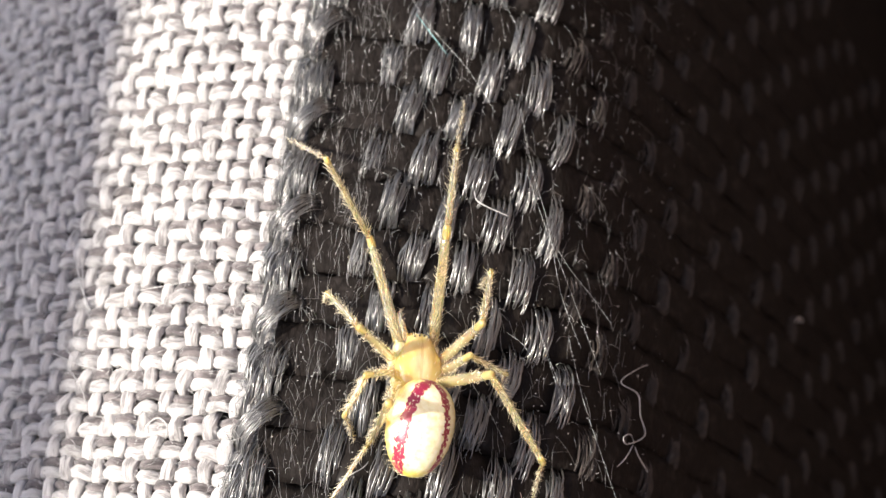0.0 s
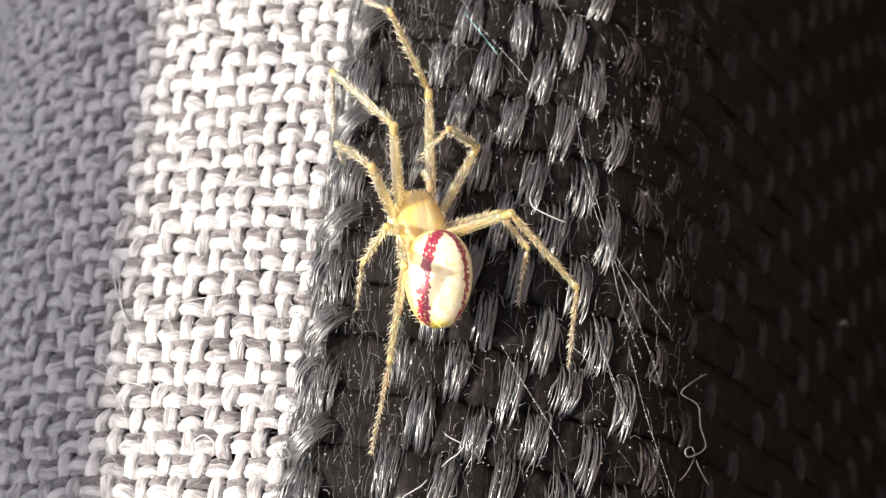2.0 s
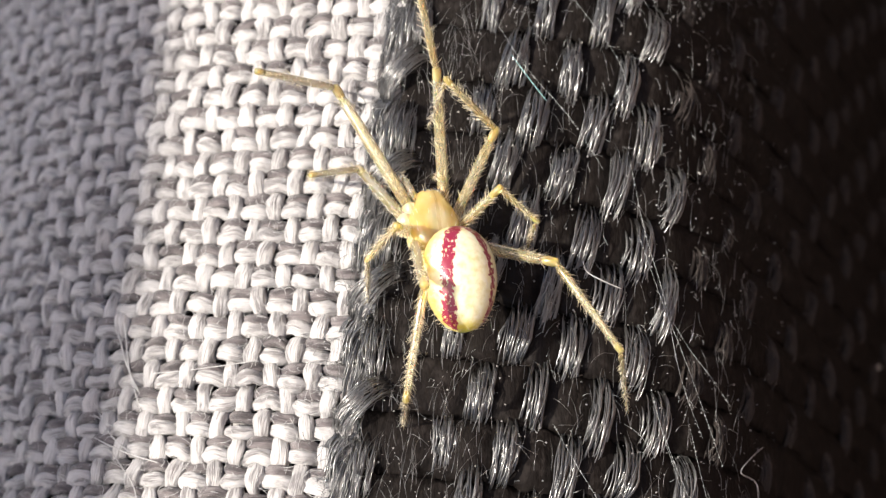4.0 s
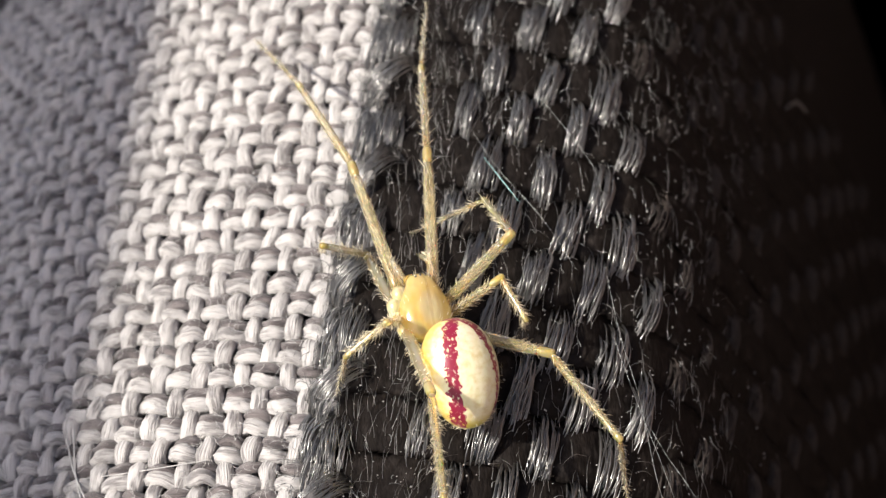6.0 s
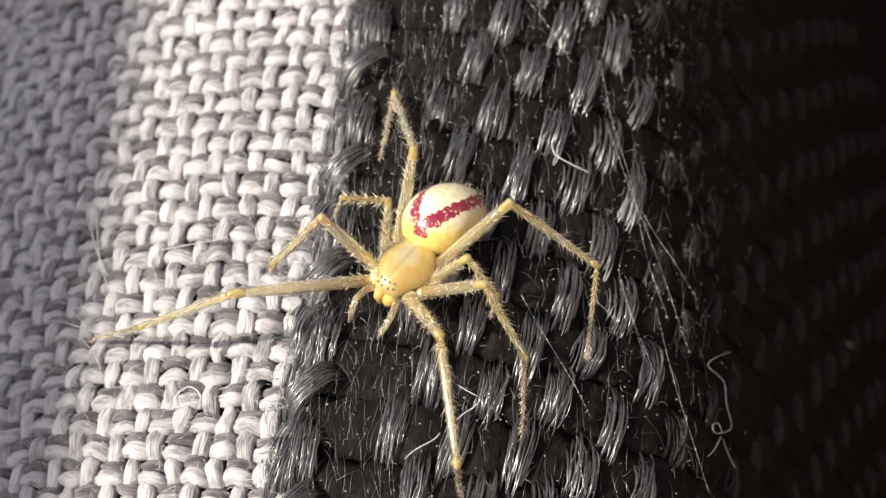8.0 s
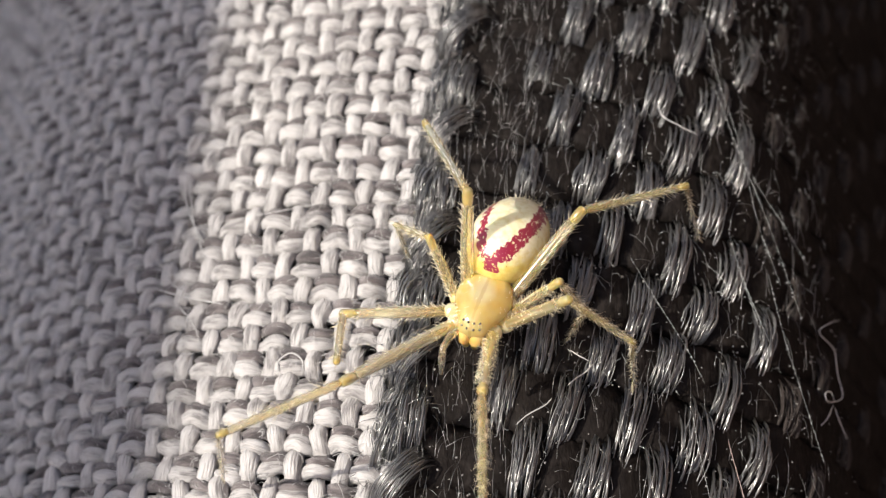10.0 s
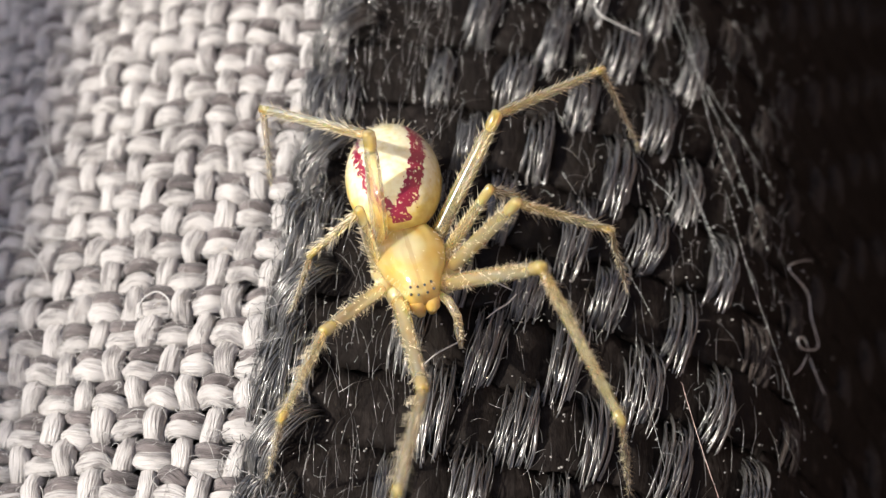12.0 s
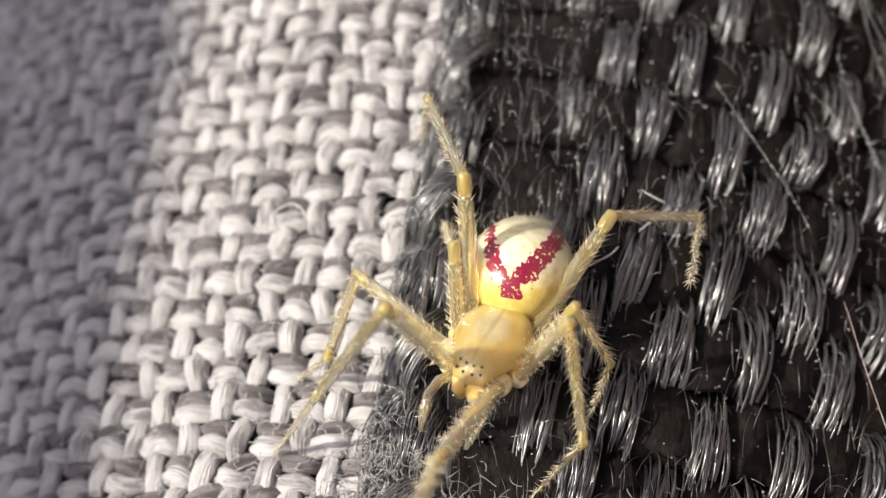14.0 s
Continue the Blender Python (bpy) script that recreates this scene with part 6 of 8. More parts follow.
    walk(LEGS["L4"][1], [
        (0, at(-1.548, -2.121, 2.464, -93.2, 6.8, 90)), (0.25, at(-1.71, -1.934, 2.507, -89.1, 6.9, 90)),
        (0.5, at(-1.792, -1.794, 2.542, -85.7, 12.3, 90.4)), (0.75, at(-1.832, -1.946, 2.448, -79.4, 22.4, 92.3)),
        (1, at(-1.876, -2.187, 2.283, -71, 31.1, 95.5)), (1.25, at(-1.836, -2.387, 2.158, -66.7, 41.6, 100.7)),
        (1.5, at(-1.768, -2.549, 2.059, -63.2, 49.6, 106)), (1.75, at(-1.678, -2.526, 2.122, -69.3, 47.9, 105)),
        (2, at(-1.569, -2.476, 2.209, -78, 42.1, 103.2)), (2.25, at(-1.613, -2.341, 2.294, -80.7, 27.5, 100)),
        (2.5, at(-1.666, -2.174, 2.386, -80.5, 17.5, 98.2)), (2.75, at(-1.512, -2.244, 2.399, -75.5, 27.1, 100.7)),
        (3, at(-1.406, -2.391, 2.332, -70.1, 36.7, 104.6)), (3.5, at(-1.414, -2.701, 2.07, -68.2, 43, 107.7)),
        (4, at(-1.339, -3.116, 1.621, -62.4, 51.5, 113.6)), (4.5, at(-1.208, -3.465, 1.065, -45.1, 63, 130.1)),
        (5, at(-1.107, -3.633, 0.655, -8.1, 70.2, 167.1)), (5.5, at(-1.129, -3.638, 0.625, 21.8, 68.9, -160.1)),
        (5.75, at(-1.096, -3.475, 1.089, 25.9, 68.7, -159.3)), (6, at(-1.126, -3.165, 1.624, 21.4, 70.3, -168.7)),
        (6.15, at(-0.847, -2.879, 2.023, 12.5, 71.7, 178.5)), (6.3, at(-0.801, -2.733, 2.172, 9, 72.9, 164.6)),
        (6.4, at(-1.31, -3.113, 1.636, 25, 73.9, 158.1)), (6.5, at(-1.673, -3.384, 0.942, 49.8, 72.7, 161.9)),
        (6.6, at(-0.998, -3.527, 1.004, 19.3, 78.2, 130.9)), (6.7, at(-0.284, -3.585, 0.878, -40.3, 75.4, 69.1)),
        (6.85, at(-0.442, -3.584, 0.914, -63.5, 61.7, 36.9)), (7, at(-0.77, -3.539, 1.025, -71.3, 50.1, 28.4)),
        (7.1, at(-0.641, -3.571, 0.956, -83.2, 47, 27.8)), (7.2, at(-0.591, -3.596, 0.891, -91.9, 47.5, 27.8)),
        (7.35, at(-1.486, -3.044, 1.656, -83.4, 57.9, 29.6)), (7.5, at(-2.054, -2.239, 2.148, -75.5, 61.5, 31.3)),
        (7.75, at(-2.011, -2.273, 2.149, -75.9, 59.3, 30.2)), (8, at(-1.989, -2.345, 2.107, -77.7, 58.1, 29.6)),
        (8.25, at(-2.059, -2.075, 2.256, -86.3, 58.7, 29.7)), (8.5, at(-1.927, -1.866, 2.445, -96.1, 62.5, 28.9)),
        (8.75, at(-2.015, -2.337, 2.098, -102.4, 70.7, 25.1)), (9, at(-2.045, -2.763, 1.669, -120.5, 79.8, 9.9)),
        (9.5, at(-1.936, -2.831, 1.666, -124.1, 80.5, 7.3)), (10, at(-2.014, -2.805, 1.642, -122.8, 80.6, 7)),
        (10.5, at(-2.217, -2.706, 1.597, -118, 80.2, 8.3)), (11, at(-2.474, -2.548, 1.534, -111.3, 79.4, 10.1)),
        (11.5, at(-2.72, -2.363, 1.461, -103.9, 78.3, 11.6)), (11.75, at(-2.792, -2.305, 1.432, -99.1, 75.7, 13.7)),
        (12, at(-2.765, -2.317, 1.454, -97.2, 73, 15)), (12.25, at(-2.396, -2.15, 1.973, -107.6, 69.9, 18.5)),
        (12.5, at(-1.945, -1.863, 2.438, -122.6, 68.4, 21.2)), (12.75, at(-1.995, -2.352, 2.098, -141.2, 71.6, 11.3)),
        (13, at(-2.007, -2.82, 1.628, -169.2, 74.1, -9.9)), (13.25, at(-1.95, -2.586, 1.921, -152.7, 72.3, 6.9)),
        (13.5, at(-1.775, -2.415, 2.167, -137.9, 69.8, 17.4)), (13.75, at(-1.527, -2.862, 1.86, -122.5, 64, 28.8)),
        (14, at(-1.197, -3.339, 1.324, -112.1, 55.9, 36.4)),
    ])
    walk(LEGS["L4"][2], [
        (0, at(-1.361, -2.51, -0.808, -28.4, 0, 151.7)), (0.25, at(-1.759, -2.33, -0.768, -27, 4.7, 160.8)),
        (0.5, at(-2.034, -2.495, -0.674, -28.1, 7.6, 166.2)), (0.75, at(-2.387, -3.206, -0.551, -46.3, 7.4, 166)),
        (1, at(-2.789, -3.895, -0.389, -64, 7.3, 166)), (1.25, at(-2.746, -4.607, -0.108, -61.6, 6.3, 165.5)),
        (1.5, at(-2.577, -5.115, 0.149, -54.3, 5.4, 164.8)), (1.75, at(-2.213, -5.04, 0.052, -43.2, 5.2, 164.6)),
        (2, at(-1.739, -4.741, -0.185, -33.6, 4.8, 164)), (2.25, at(-1.876, -3.915, -0.594, -36.3, 2.3, 160.6)),
        (2.5, at(-2.063, -3.222, -0.717, -47.8, -0.6, 157.9)), (2.75, at(-2.055, -3.826, -0.446, -79.5, 4.1, 158.8)),
        (3, at(-2.023, -4.471, -0.155, -102.6, 5.8, 158.4)), (3.5, at(-1.945, -5.063, -0.172, -104.5, 8.2, 157.8)),
        (4, at(-1.824, -5.824, -0.201, -105.8, 11.5, 156.9)), (4.5, at(-1.65, -6.559, 0.006, -105, 14.7, 156)),
        (5, at(-1.41, -6.915, 0.498, -98.9, 18.5, 155.3)), (5.5, at(-1.157, -6.908, 1.066, -92, 23.2, 155.2)),
        (5.75, at(-1.301, -6.727, 1.611, -91.5, 23.4, 155.2)), (6, at(-1.637, -6.399, 2.03, -93.3, 22.3, 155.2)),
        (6.15, at(-1.61, -6.082, 2.247, -92.2, 16.8, 155.5)), (6.3, at(-2.144, -5.743, 2.323, -92.7, 11.8, 155.7)),
        (6.4, at(-3.666, -5.391, 2.023, -98.9, 14.8, 155.2)), (6.5, at(-4.621, -4.663, 1.691, -98.9, 14.4, 155.3)),
        (6.6, at(-4.051, -4.758, 1.227, -106, -4.6, 160.8)), (6.7, at(-3.372, -4.616, 0.339, -117.1, -24.8, 170.8)),
        (6.85, at(-3.406, -3.967, -0.485, -139.2, -36.1, -175.8)), (7, at(-3.382, -3.751, -0.98, -161.6, -40.6, -162.1)),
        (7.1, at(-2.944, -4.343, -1.278, -146.7, -41.5, -160.4)), (7.2, at(-2.69, -4.828, -1.338, -125.8, -41.1, -160.8)),
        (7.35, at(-4.088, -4.087, -0.087, -120.6, -32.3, -167.8)), (7.5, at(-4.881, -2.994, 0.623, -112.1, -20.9, -173.3)),
        (7.75, at(-4.795, -2.961, 0.517, -116.4, -18.1, -174.7)), (8, at(-4.716, -3.087, 0.402, -121.8, -16.8, -175.6)),
        (8.25, at(-4.606, -3.287, 0.544, -105.7, -7.5, -178.3)), (8.5, at(-4.304, -3.582, 0.931, -83.6, -8.5, -178.4)),
        (8.75, at(-4.471, -4.266, 1.032, -83.7, -6.9, -178.3)), (9, at(-4.516, -4.892, 1.166, -83.3, -6.5, -178.2)),
        (9.5, at(-4.374, -5.009, 1.216, -81.6, -8.8, -178.5)), (10, at(-4.511, -4.914, 1.188, -81.4, -11.2, -178.9)),
        (10.5, at(-4.834, -4.654, 1.1, -82.9, -13.6, -179.2)), (11, at(-5.24, -4.257, 0.969, -86, -15.4, -179.4)),
        (11.5, at(-5.634, -3.768, 0.812, -90, -16, -179.3)), (11.75, at(-5.737, -3.556, 0.625, -96.2, -15.1, -179.4)),
        (12, at(-5.681, -3.53, 0.499, -100.8, -15.4, -179.4)), (12.25, at(-4.881, -4.033, 0.891, -90.8, -9.6, -179.5)),
        (12.5, at(-3.71, -4.457, 1.416, -74.3, -4.8, -178.1)), (12.75, at(-3.412, -5.26, 1.447, -60.8, -2.6, -176.9)),
        (13, at(-3.147, -5.912, 1.459, -46.7, -0.8, -175.1)), (13.25, at(-3.028, -5.671, 1.463, -43.5, -2.9, -177.4)),
        (13.5, at(-3.02, -5.374, 1.402, -51.2, -7, 179.3)), (13.75, at(-2.866, -5.619, 0.639, -95.2, -19.7, -179.5)),
        (14, at(-2.5, -5.84, -0.39, 161.9, -14.9, -161.4)),
    ])
    walk(LEGS["R1"][0], [
        (0, at(0.55, 0.62, -0.25, 43.2, 0, 7.6)), (0.25, at(0.55, 0.62, -0.25, 41.8, -3.4, 11.3)), (0.5, at(0.55, 0.62, -0.25, 40.8, -5.8, 14.1)),
        (0.75, at(0.55, 0.62, -0.25, 47, -4.8, 13.2)), (1, at(0.55, 0.62, -0.25, 53.8, -3.1, 11.9)), (1.25, at(0.55, 0.62, -0.25, 56, -1.6, 10.9)),
        (1.5, at(0.55, 0.62, -0.25, 55.8, 1.2, 9)), (1.75, at(0.55, 0.62, -0.25, 27.5, 6, -0.1)), (2, at(0.55, 0.62, -0.25, -1.6, 5.8, -8.9)),
        (2.25, at(0.55, 0.62, -0.25, 0, 5.9, -15.6)), (2.5, at(0.55, 0.62, -0.25, 3.5, 6.2, -21)), (2.75, at(0.55, 0.62, -0.25, 7.3, 5.1, -11.5)),
        (3, at(0.55, 0.62, -0.25, 11, 3.4, -2.4)), (3.5, at(0.55, 0.62, -0.25, 14.9, 2.8, -0.3)), (4, at(0.55, 0.62, -0.25, 19.4, 2.6, 0.2)),
        (4.5, at(0.55, 0.62, -0.25, 23.1, 3, -0.6)), (5, at(0.55, 0.62, -0.25, 24.8, 3.7, -2.2)), (5.5, at(0.55, 0.62, -0.25, 23.3, 4.6, -4.3)),
        (5.75, at(0.55, 0.62, -0.25, 16.1, 4.7, -4.3)), (6, at(0.55, 0.62, -0.25, 10.1, 4.8, -5.1)), (6.15, at(0.55, 0.62, -0.25, 25.1, 1.2, 2.6)),
        (6.3, at(0.55, 0.62, -0.25, 38.2, -3.3, 8.3)), (6.4, at(0.55, 0.62, -0.25, 24.8, 1.8, -2.8)), (6.5, at(0.55, 0.62, -0.25, 11.4, 5.6, -20.3)),
        (6.6, at(0.55, 0.62, -0.25, 12, 4.2, -13.7)), (6.7, at(0.55, 0.62, -0.25, 15.8, 1.5, -4)), (6.85, at(0.55, 0.62, -0.25, 12, 2.4, -8.1)),
        (7, at(0.55, 0.62, -0.25, 8.7, 3, -12.1)), (7.1, at(0.55, 0.62, -0.25, 29.4, 0.9, -8.4)), (7.2, at(0.55, 0.62, -0.25, 49, -2.7, -5.3)),
        (7.35, at(0.55, 0.62, -0.25, 33.4, 2.3, -12.8)), (7.5, at(0.55, 0.62, -0.25, 18.2, 6.7, -25.8)),
        (7.75, at(0.55, 0.62, -0.25, 17.2, 8.1, -30.4)), (8, at(0.55, 0.62, -0.25, 14.5, 9.2, -34.6)),
        (8.25, at(0.55, 0.62, -0.25, -8.1, 7.6, -47.6)), (8.5, at(0.55, 0.62, -0.25, -28.5, 3.8, -54.6)),
        (8.75, at(0.55, 0.62, -0.25, -7.4, 5.5, -42.4)), (9, at(0.55, 0.62, -0.25, 15.3, 2.5, -30.9)), (9.5, at(0.55, 0.62, -0.25, 18.9, 1.5, -28.1)),
        (10, at(0.55, 0.62, -0.25, 22.5, 0.4, -25.5)), (10.5, at(0.55, 0.62, -0.25, 25.8, -1, -22.6)), (11, at(0.55, 0.62, -0.25, 28.6, -2.9, -19)),
        (11.5, at(0.55, 0.62, -0.25, 30.9, -5.6, -14.5)), (11.75, at(0.55, 0.62, -0.25, 32.5, -8, -10.7)),
        (12, at(0.55, 0.62, -0.25, 33.3, -9.5, -8.5)), (12.25, at(0.55, 0.62, -0.25, 33.8, -8.8, -9.6)),
        (12.5, at(0.55, 0.62, -0.25, 35.4, -8.2, -10.4)), (12.75, at(0.55, 0.62, -0.25, 42.1, -9, -9.6)),
        (13, at(0.55, 0.62, -0.25, 50.7, -8.4, -10)), (13.25, at(0.55, 0.62, -0.25, 56, -6.2, -11.5)), (13.5, at(0.55, 0.62, -0.25, 60, -4.1, -12.7)),
        (13.75, at(0.55, 0.62, -0.25, 61, -3.4, -13.1)), (14, at(0.55, 0.62, -0.25, 60, -3.1, -13.3)),
    ])
    walk(LEGS["R1"][1], [
        (0, at(0.118, 3.873, 2.829, -15, 0, -9.1)), (0.25, at(-0.281, 3.874, 2.745, -19.1, 1.3, -5.3)),
        (0.5, at(-0.569, 3.85, 2.676, -21.9, 2.8, -1.7)), (0.75, at(-0.42, 3.543, 3.031, -16.5, 2.7, -1.8)),
        (1, at(-0.189, 3.178, 3.378, -10.2, 2.5, -3.2)), (1.25, at(-0.031, 3.071, 3.479, -8.1, 2.6, -2.5)),
        (1.5, at(0.229, 3.133, 3.469, -6.5, 2.8, -1.1)), (1.75, at(0.775, 4.61, 1.819, 17.7, -4.7, 21.6)),
        (2, at(1.23, 5.067, -0.375, 46.8, -15, 31.1)), (2.25, at(1.76, 4.954, -0.253, 51.3, -14.9, 31)),
        (2.5, at(2.184, 4.804, 0.02, 55.9, -15.6, 31.5)), (2.75, at(1.49, 4.984, 0.32, 60.5, -20.6, 34.4)),
        (3, at(0.785, 5.031, 0.61, 62.7, -24.4, 36.5)), (3.5, at(0.626, 4.969, 0.905, 60.1, -20.7, 34.2)),
        (4, at(0.604, 4.866, 1.241, 53.2, -9, 24.8)), (4.5, at(0.684, 4.758, 1.514, 40.9, 3.3, 10.5)), (5, at(0.828, 4.698, 1.632, 27.9, 10, -1.9)),
        (5.5, at(1.006, 4.731, 1.522, 17.9, 12.3, -8.9)), (5.75, at(0.978, 4.924, 0.992, 3.8, 12.8, -14.6)),
        (6, at(1.01, 5.027, 0.533, -9.8, 12.7, -15.2)), (6.15, at(0.408, 4.692, 1.659, -32.7, 7.7, -23.3)),
        (6.3, at(-0.118, 4.095, 2.53, -45.5, 7.9, -23.1)), (6.4, at(0.81, 4.698, 1.635, -36.7, 10.8, -19.1)),
        (6.5, at(2.164, 4.726, 0.637, -17.4, 12.3, -14.3)), (6.6, at(1.661, 4.88, 0.682, -5.1, 13.5, -3.7)),
        (6.7, at(0.885, 4.938, 0.973, 12, 10.8, 11.1)), (6.85, at(1.208, 4.973, 0.683, 40.2, -8.7, 33.9)),
        (7, at(1.515, 4.962, 0.433, 59.3, -23.5, 42.6)), (7.1, at(1.155, 4.495, 1.956, 9.2, -21.7, 20)),
        (7.2, at(0.663, 3.573, 3.144, -48.4, -36.8, 6.5)), (7.35, at(1.476, 4.263, 2.224, -74.5, -38.2, 6)),
        (7.5, at(2.556, 4.399, 1.144, -90.9, -36.2, 5.9)), (7.75, at(2.887, 4.234, 1.065, -80.7, -43.1, 4.6)),
        (8, at(3.17, 4.105, 0.864, -68.5, -49.8, 1)), (8.25, at(3.782, 3.687, -0.88, -39.5, -55.8, -9.4)),
        (8.5, at(3.69, 3.026, -2.395, -8.5, -59.5, -30.7)), (8.75, at(3.516, 3.955, -0.826, -40.2, -51.9, -8.6)),
        (9, at(2.825, 4.316, 0.937, -55, -45.3, -0.9)), (9.5, at(2.587, 4.359, 1.206, -33.9, -56.4, -20.5)),
        (10, at(2.352, 4.368, 1.47, 1.7, -58.6, -45.8)), (10.5, at(2.075, 4.373, 1.71, 30.9, -55, -59.8)),
        (11, at(1.729, 4.391, 1.903, 45.7, -52.9, -63.4)), (11.5, at(1.301, 4.416, 2.047, 50.4, -52.8, -63.5)),
        (11.75, at(0.926, 4.411, 2.146, 50.9, -52.4, -64.1)), (12, at(0.702, 4.402, 2.184, 51.4, -51.7, -65)),
        (12.25, at(0.798, 4.37, 2.225, 57.9, -49.9, -66.9)), (12.5, at(0.848, 4.294, 2.332, 61.9, -48.9, -67.7)),
        (12.75, at(0.641, 3.99, 2.731, 0.8, -58.3, -23.8)), (13, at(0.542, 3.519, 3.192, -53.8, -39, 8.3)),
        (13.25, at(0.659, 3.168, 3.458, -65.9, -32.6, 11.9)), (13.5, at(0.771, 2.874, 3.639, -77.1, -28.1, 13.2)),
        (13.75, at(0.816, 2.799, 3.678, -84.7, -26, 13.4)), (14, at(0.862, 2.86, 3.64, -92.5, -24.8, 13.3)),
    ])
    walk(LEGS["R1"][2], [
        (0, at(0.654, 7.21, 1.922, -38, 0, -17.5)), (0.25, at(-0.003, 7.17, 1.599, -38.8, 1.7, -15.4)),
        (0.5, at(-0.534, 7.099, 1.375, -39.6, 3.5, -13.2)), (0.75, at(-0.364, 6.899, 2.04, -33.4, 4.1, -12.4)),
        (1, at(-0.023, 6.619, 2.761, -28.6, 4, -12.5)), (1.25, at(0.101, 6.533, 2.986, -36.2, 3.2, -13.6)),
        (1.5, at(0.277, 6.61, 3.072, -45.7, 2.1, -14.6)), (1.75, at(-0.535, 7.678, 2.879, -61.2, -4.5, -18.2)),
        (2, at(-0.572, 6.775, 2.091, -54.2, 2.9, -12.9)), (2.25, at(0.031, 6.468, 2.386, -59.5, 1.9, -13.5)),
        (2.5, at(0.495, 6.07, 2.812, -62.3, -0.1, -14.6)), (2.75, at(-0.365, 5.8, 3.173, -56.6, -3.8, -17)),
        (3, at(-1.203, 5.558, 3.442, -49.5, -6.1, -19)), (3.5, at(-1.243, 5.809, 3.743, -46.6, -7, -19.9)),
        (4, at(-0.673, 6.584, 4.01, -44.5, -7.9, -20.7)), (4.5, at(0.332, 7.384, 3.801, -38.4, -7.3, -20)),
        (5, at(1.213, 7.78, 3.246, -29, -6.9, -19.3)), (5.5, at(1.751, 7.986, 2.572, -24.9, -7, -19.5)),
        (5.75, at(1.909, 8.29, 1.22, -22.7, -7, -19.4)), (6, at(1.79, 8.39, -0.047, -21.1, -7.5, -20.7)),
        (6.15, at(1.34, 7.496, -0.217, -32.6, -6.1, -18.5)), (6.3, at(0.532, 6.486, 0.058, -45.8, -2.9, -15.4)),
        (6.4, at(1.36, 7.479, -0.419, -47, -12, -23.7)), (6.5, at(2.772, 8.017, -0.388, -45.5, -16.2, -27.9)),
        (6.6, at(1.814, 8.364, 0.38, -32.7, -5.7, -10.4)), (6.7, at(0.36, 8.323, 1.688, -17.1, -2.6, 0)),
        (6.85, at(-0.566, 7, 2.918, -35.7, -9.8, -9.8)), (7, at(-0.578, 5.469, 3.192, -51.1, -12.9, -12.3)),
        (7.1, at(-0.219, 7.672, 2.474, -67.6, -30, -19.4)), (7.2, at(1.958, 6.057, 1.046, -39.8, -24.6, -11.6)),
        (7.35, at(3.455, 5.408, -0.427, -53.5, -28, -14.3)), (7.5, at(4.619, 4.559, -1.679, -66.7, -33.7, -17.1)),
        (7.75, at(5.194, 4.985, -1.458, -75.7, -36.9, -18.1)), (8, at(5.636, 5.428, -1.237, -83.6, -38.7, -18.3)),
        (8.25, at(6.043, 6.048, -2.131, -77.3, -42.4, -19.4)), (8.5, at(5.84, 5.776, -2.656, -55.6, -46.3, -23)),
        (8.75, at(5.674, 6.33, -2.222, -68.3, -35.5, -16.7)), (9, at(4.893, 6.294, -1.078, -75.1, -23.4, -12.7)),
        (9.5, at(5.125, 6.512, 0.125, -87.3, -14.5, -12.3)), (10, at(4.798, 6.87, 1.523, -97, -12.3, -12.5)),
        (10.5, at(3.931, 7.155, 2.742, -101.9, -15.3, -11.9)), (11, at(3.02, 7.274, 3.412, -103.8, -18.1, -11.2)),
        (11.5, at(2.337, 7.335, 3.677, -105, -16.5, -11.6)), (11.75, at(1.97, 7.311, 3.804, -104.4, -12.5, -12.7)),
        (12, at(1.777, 7.27, 3.878, -103.2, -9.9, -13.3)), (12.25, at(1.619, 7.186, 4.135, -105, -12.4, -12.6)),
        (12.5, at(1.489, 7.072, 4.361, -106.7, -16.8, -11.3)), (12.75, at(2.013, 7.21, 2.757, -114.1, -19.3, -10.1)),
        (13, at(2.003, 5.82, 0.997, -102.6, -25.3, -8.7)), (13.25, at(2.049, 4.923, 0.767, -103.6, -28.4, -7.9)),
        (13.5, at(2.156, 4.002, 0.629, -103.6, -29.8, -7.5)), (13.75, at(2.224, 3.468, 0.545, -99, -27.7, -7.9)),
        (14, at(2.324, 3.051, 0.466, -96, -24.5, -8.2)),
    ])
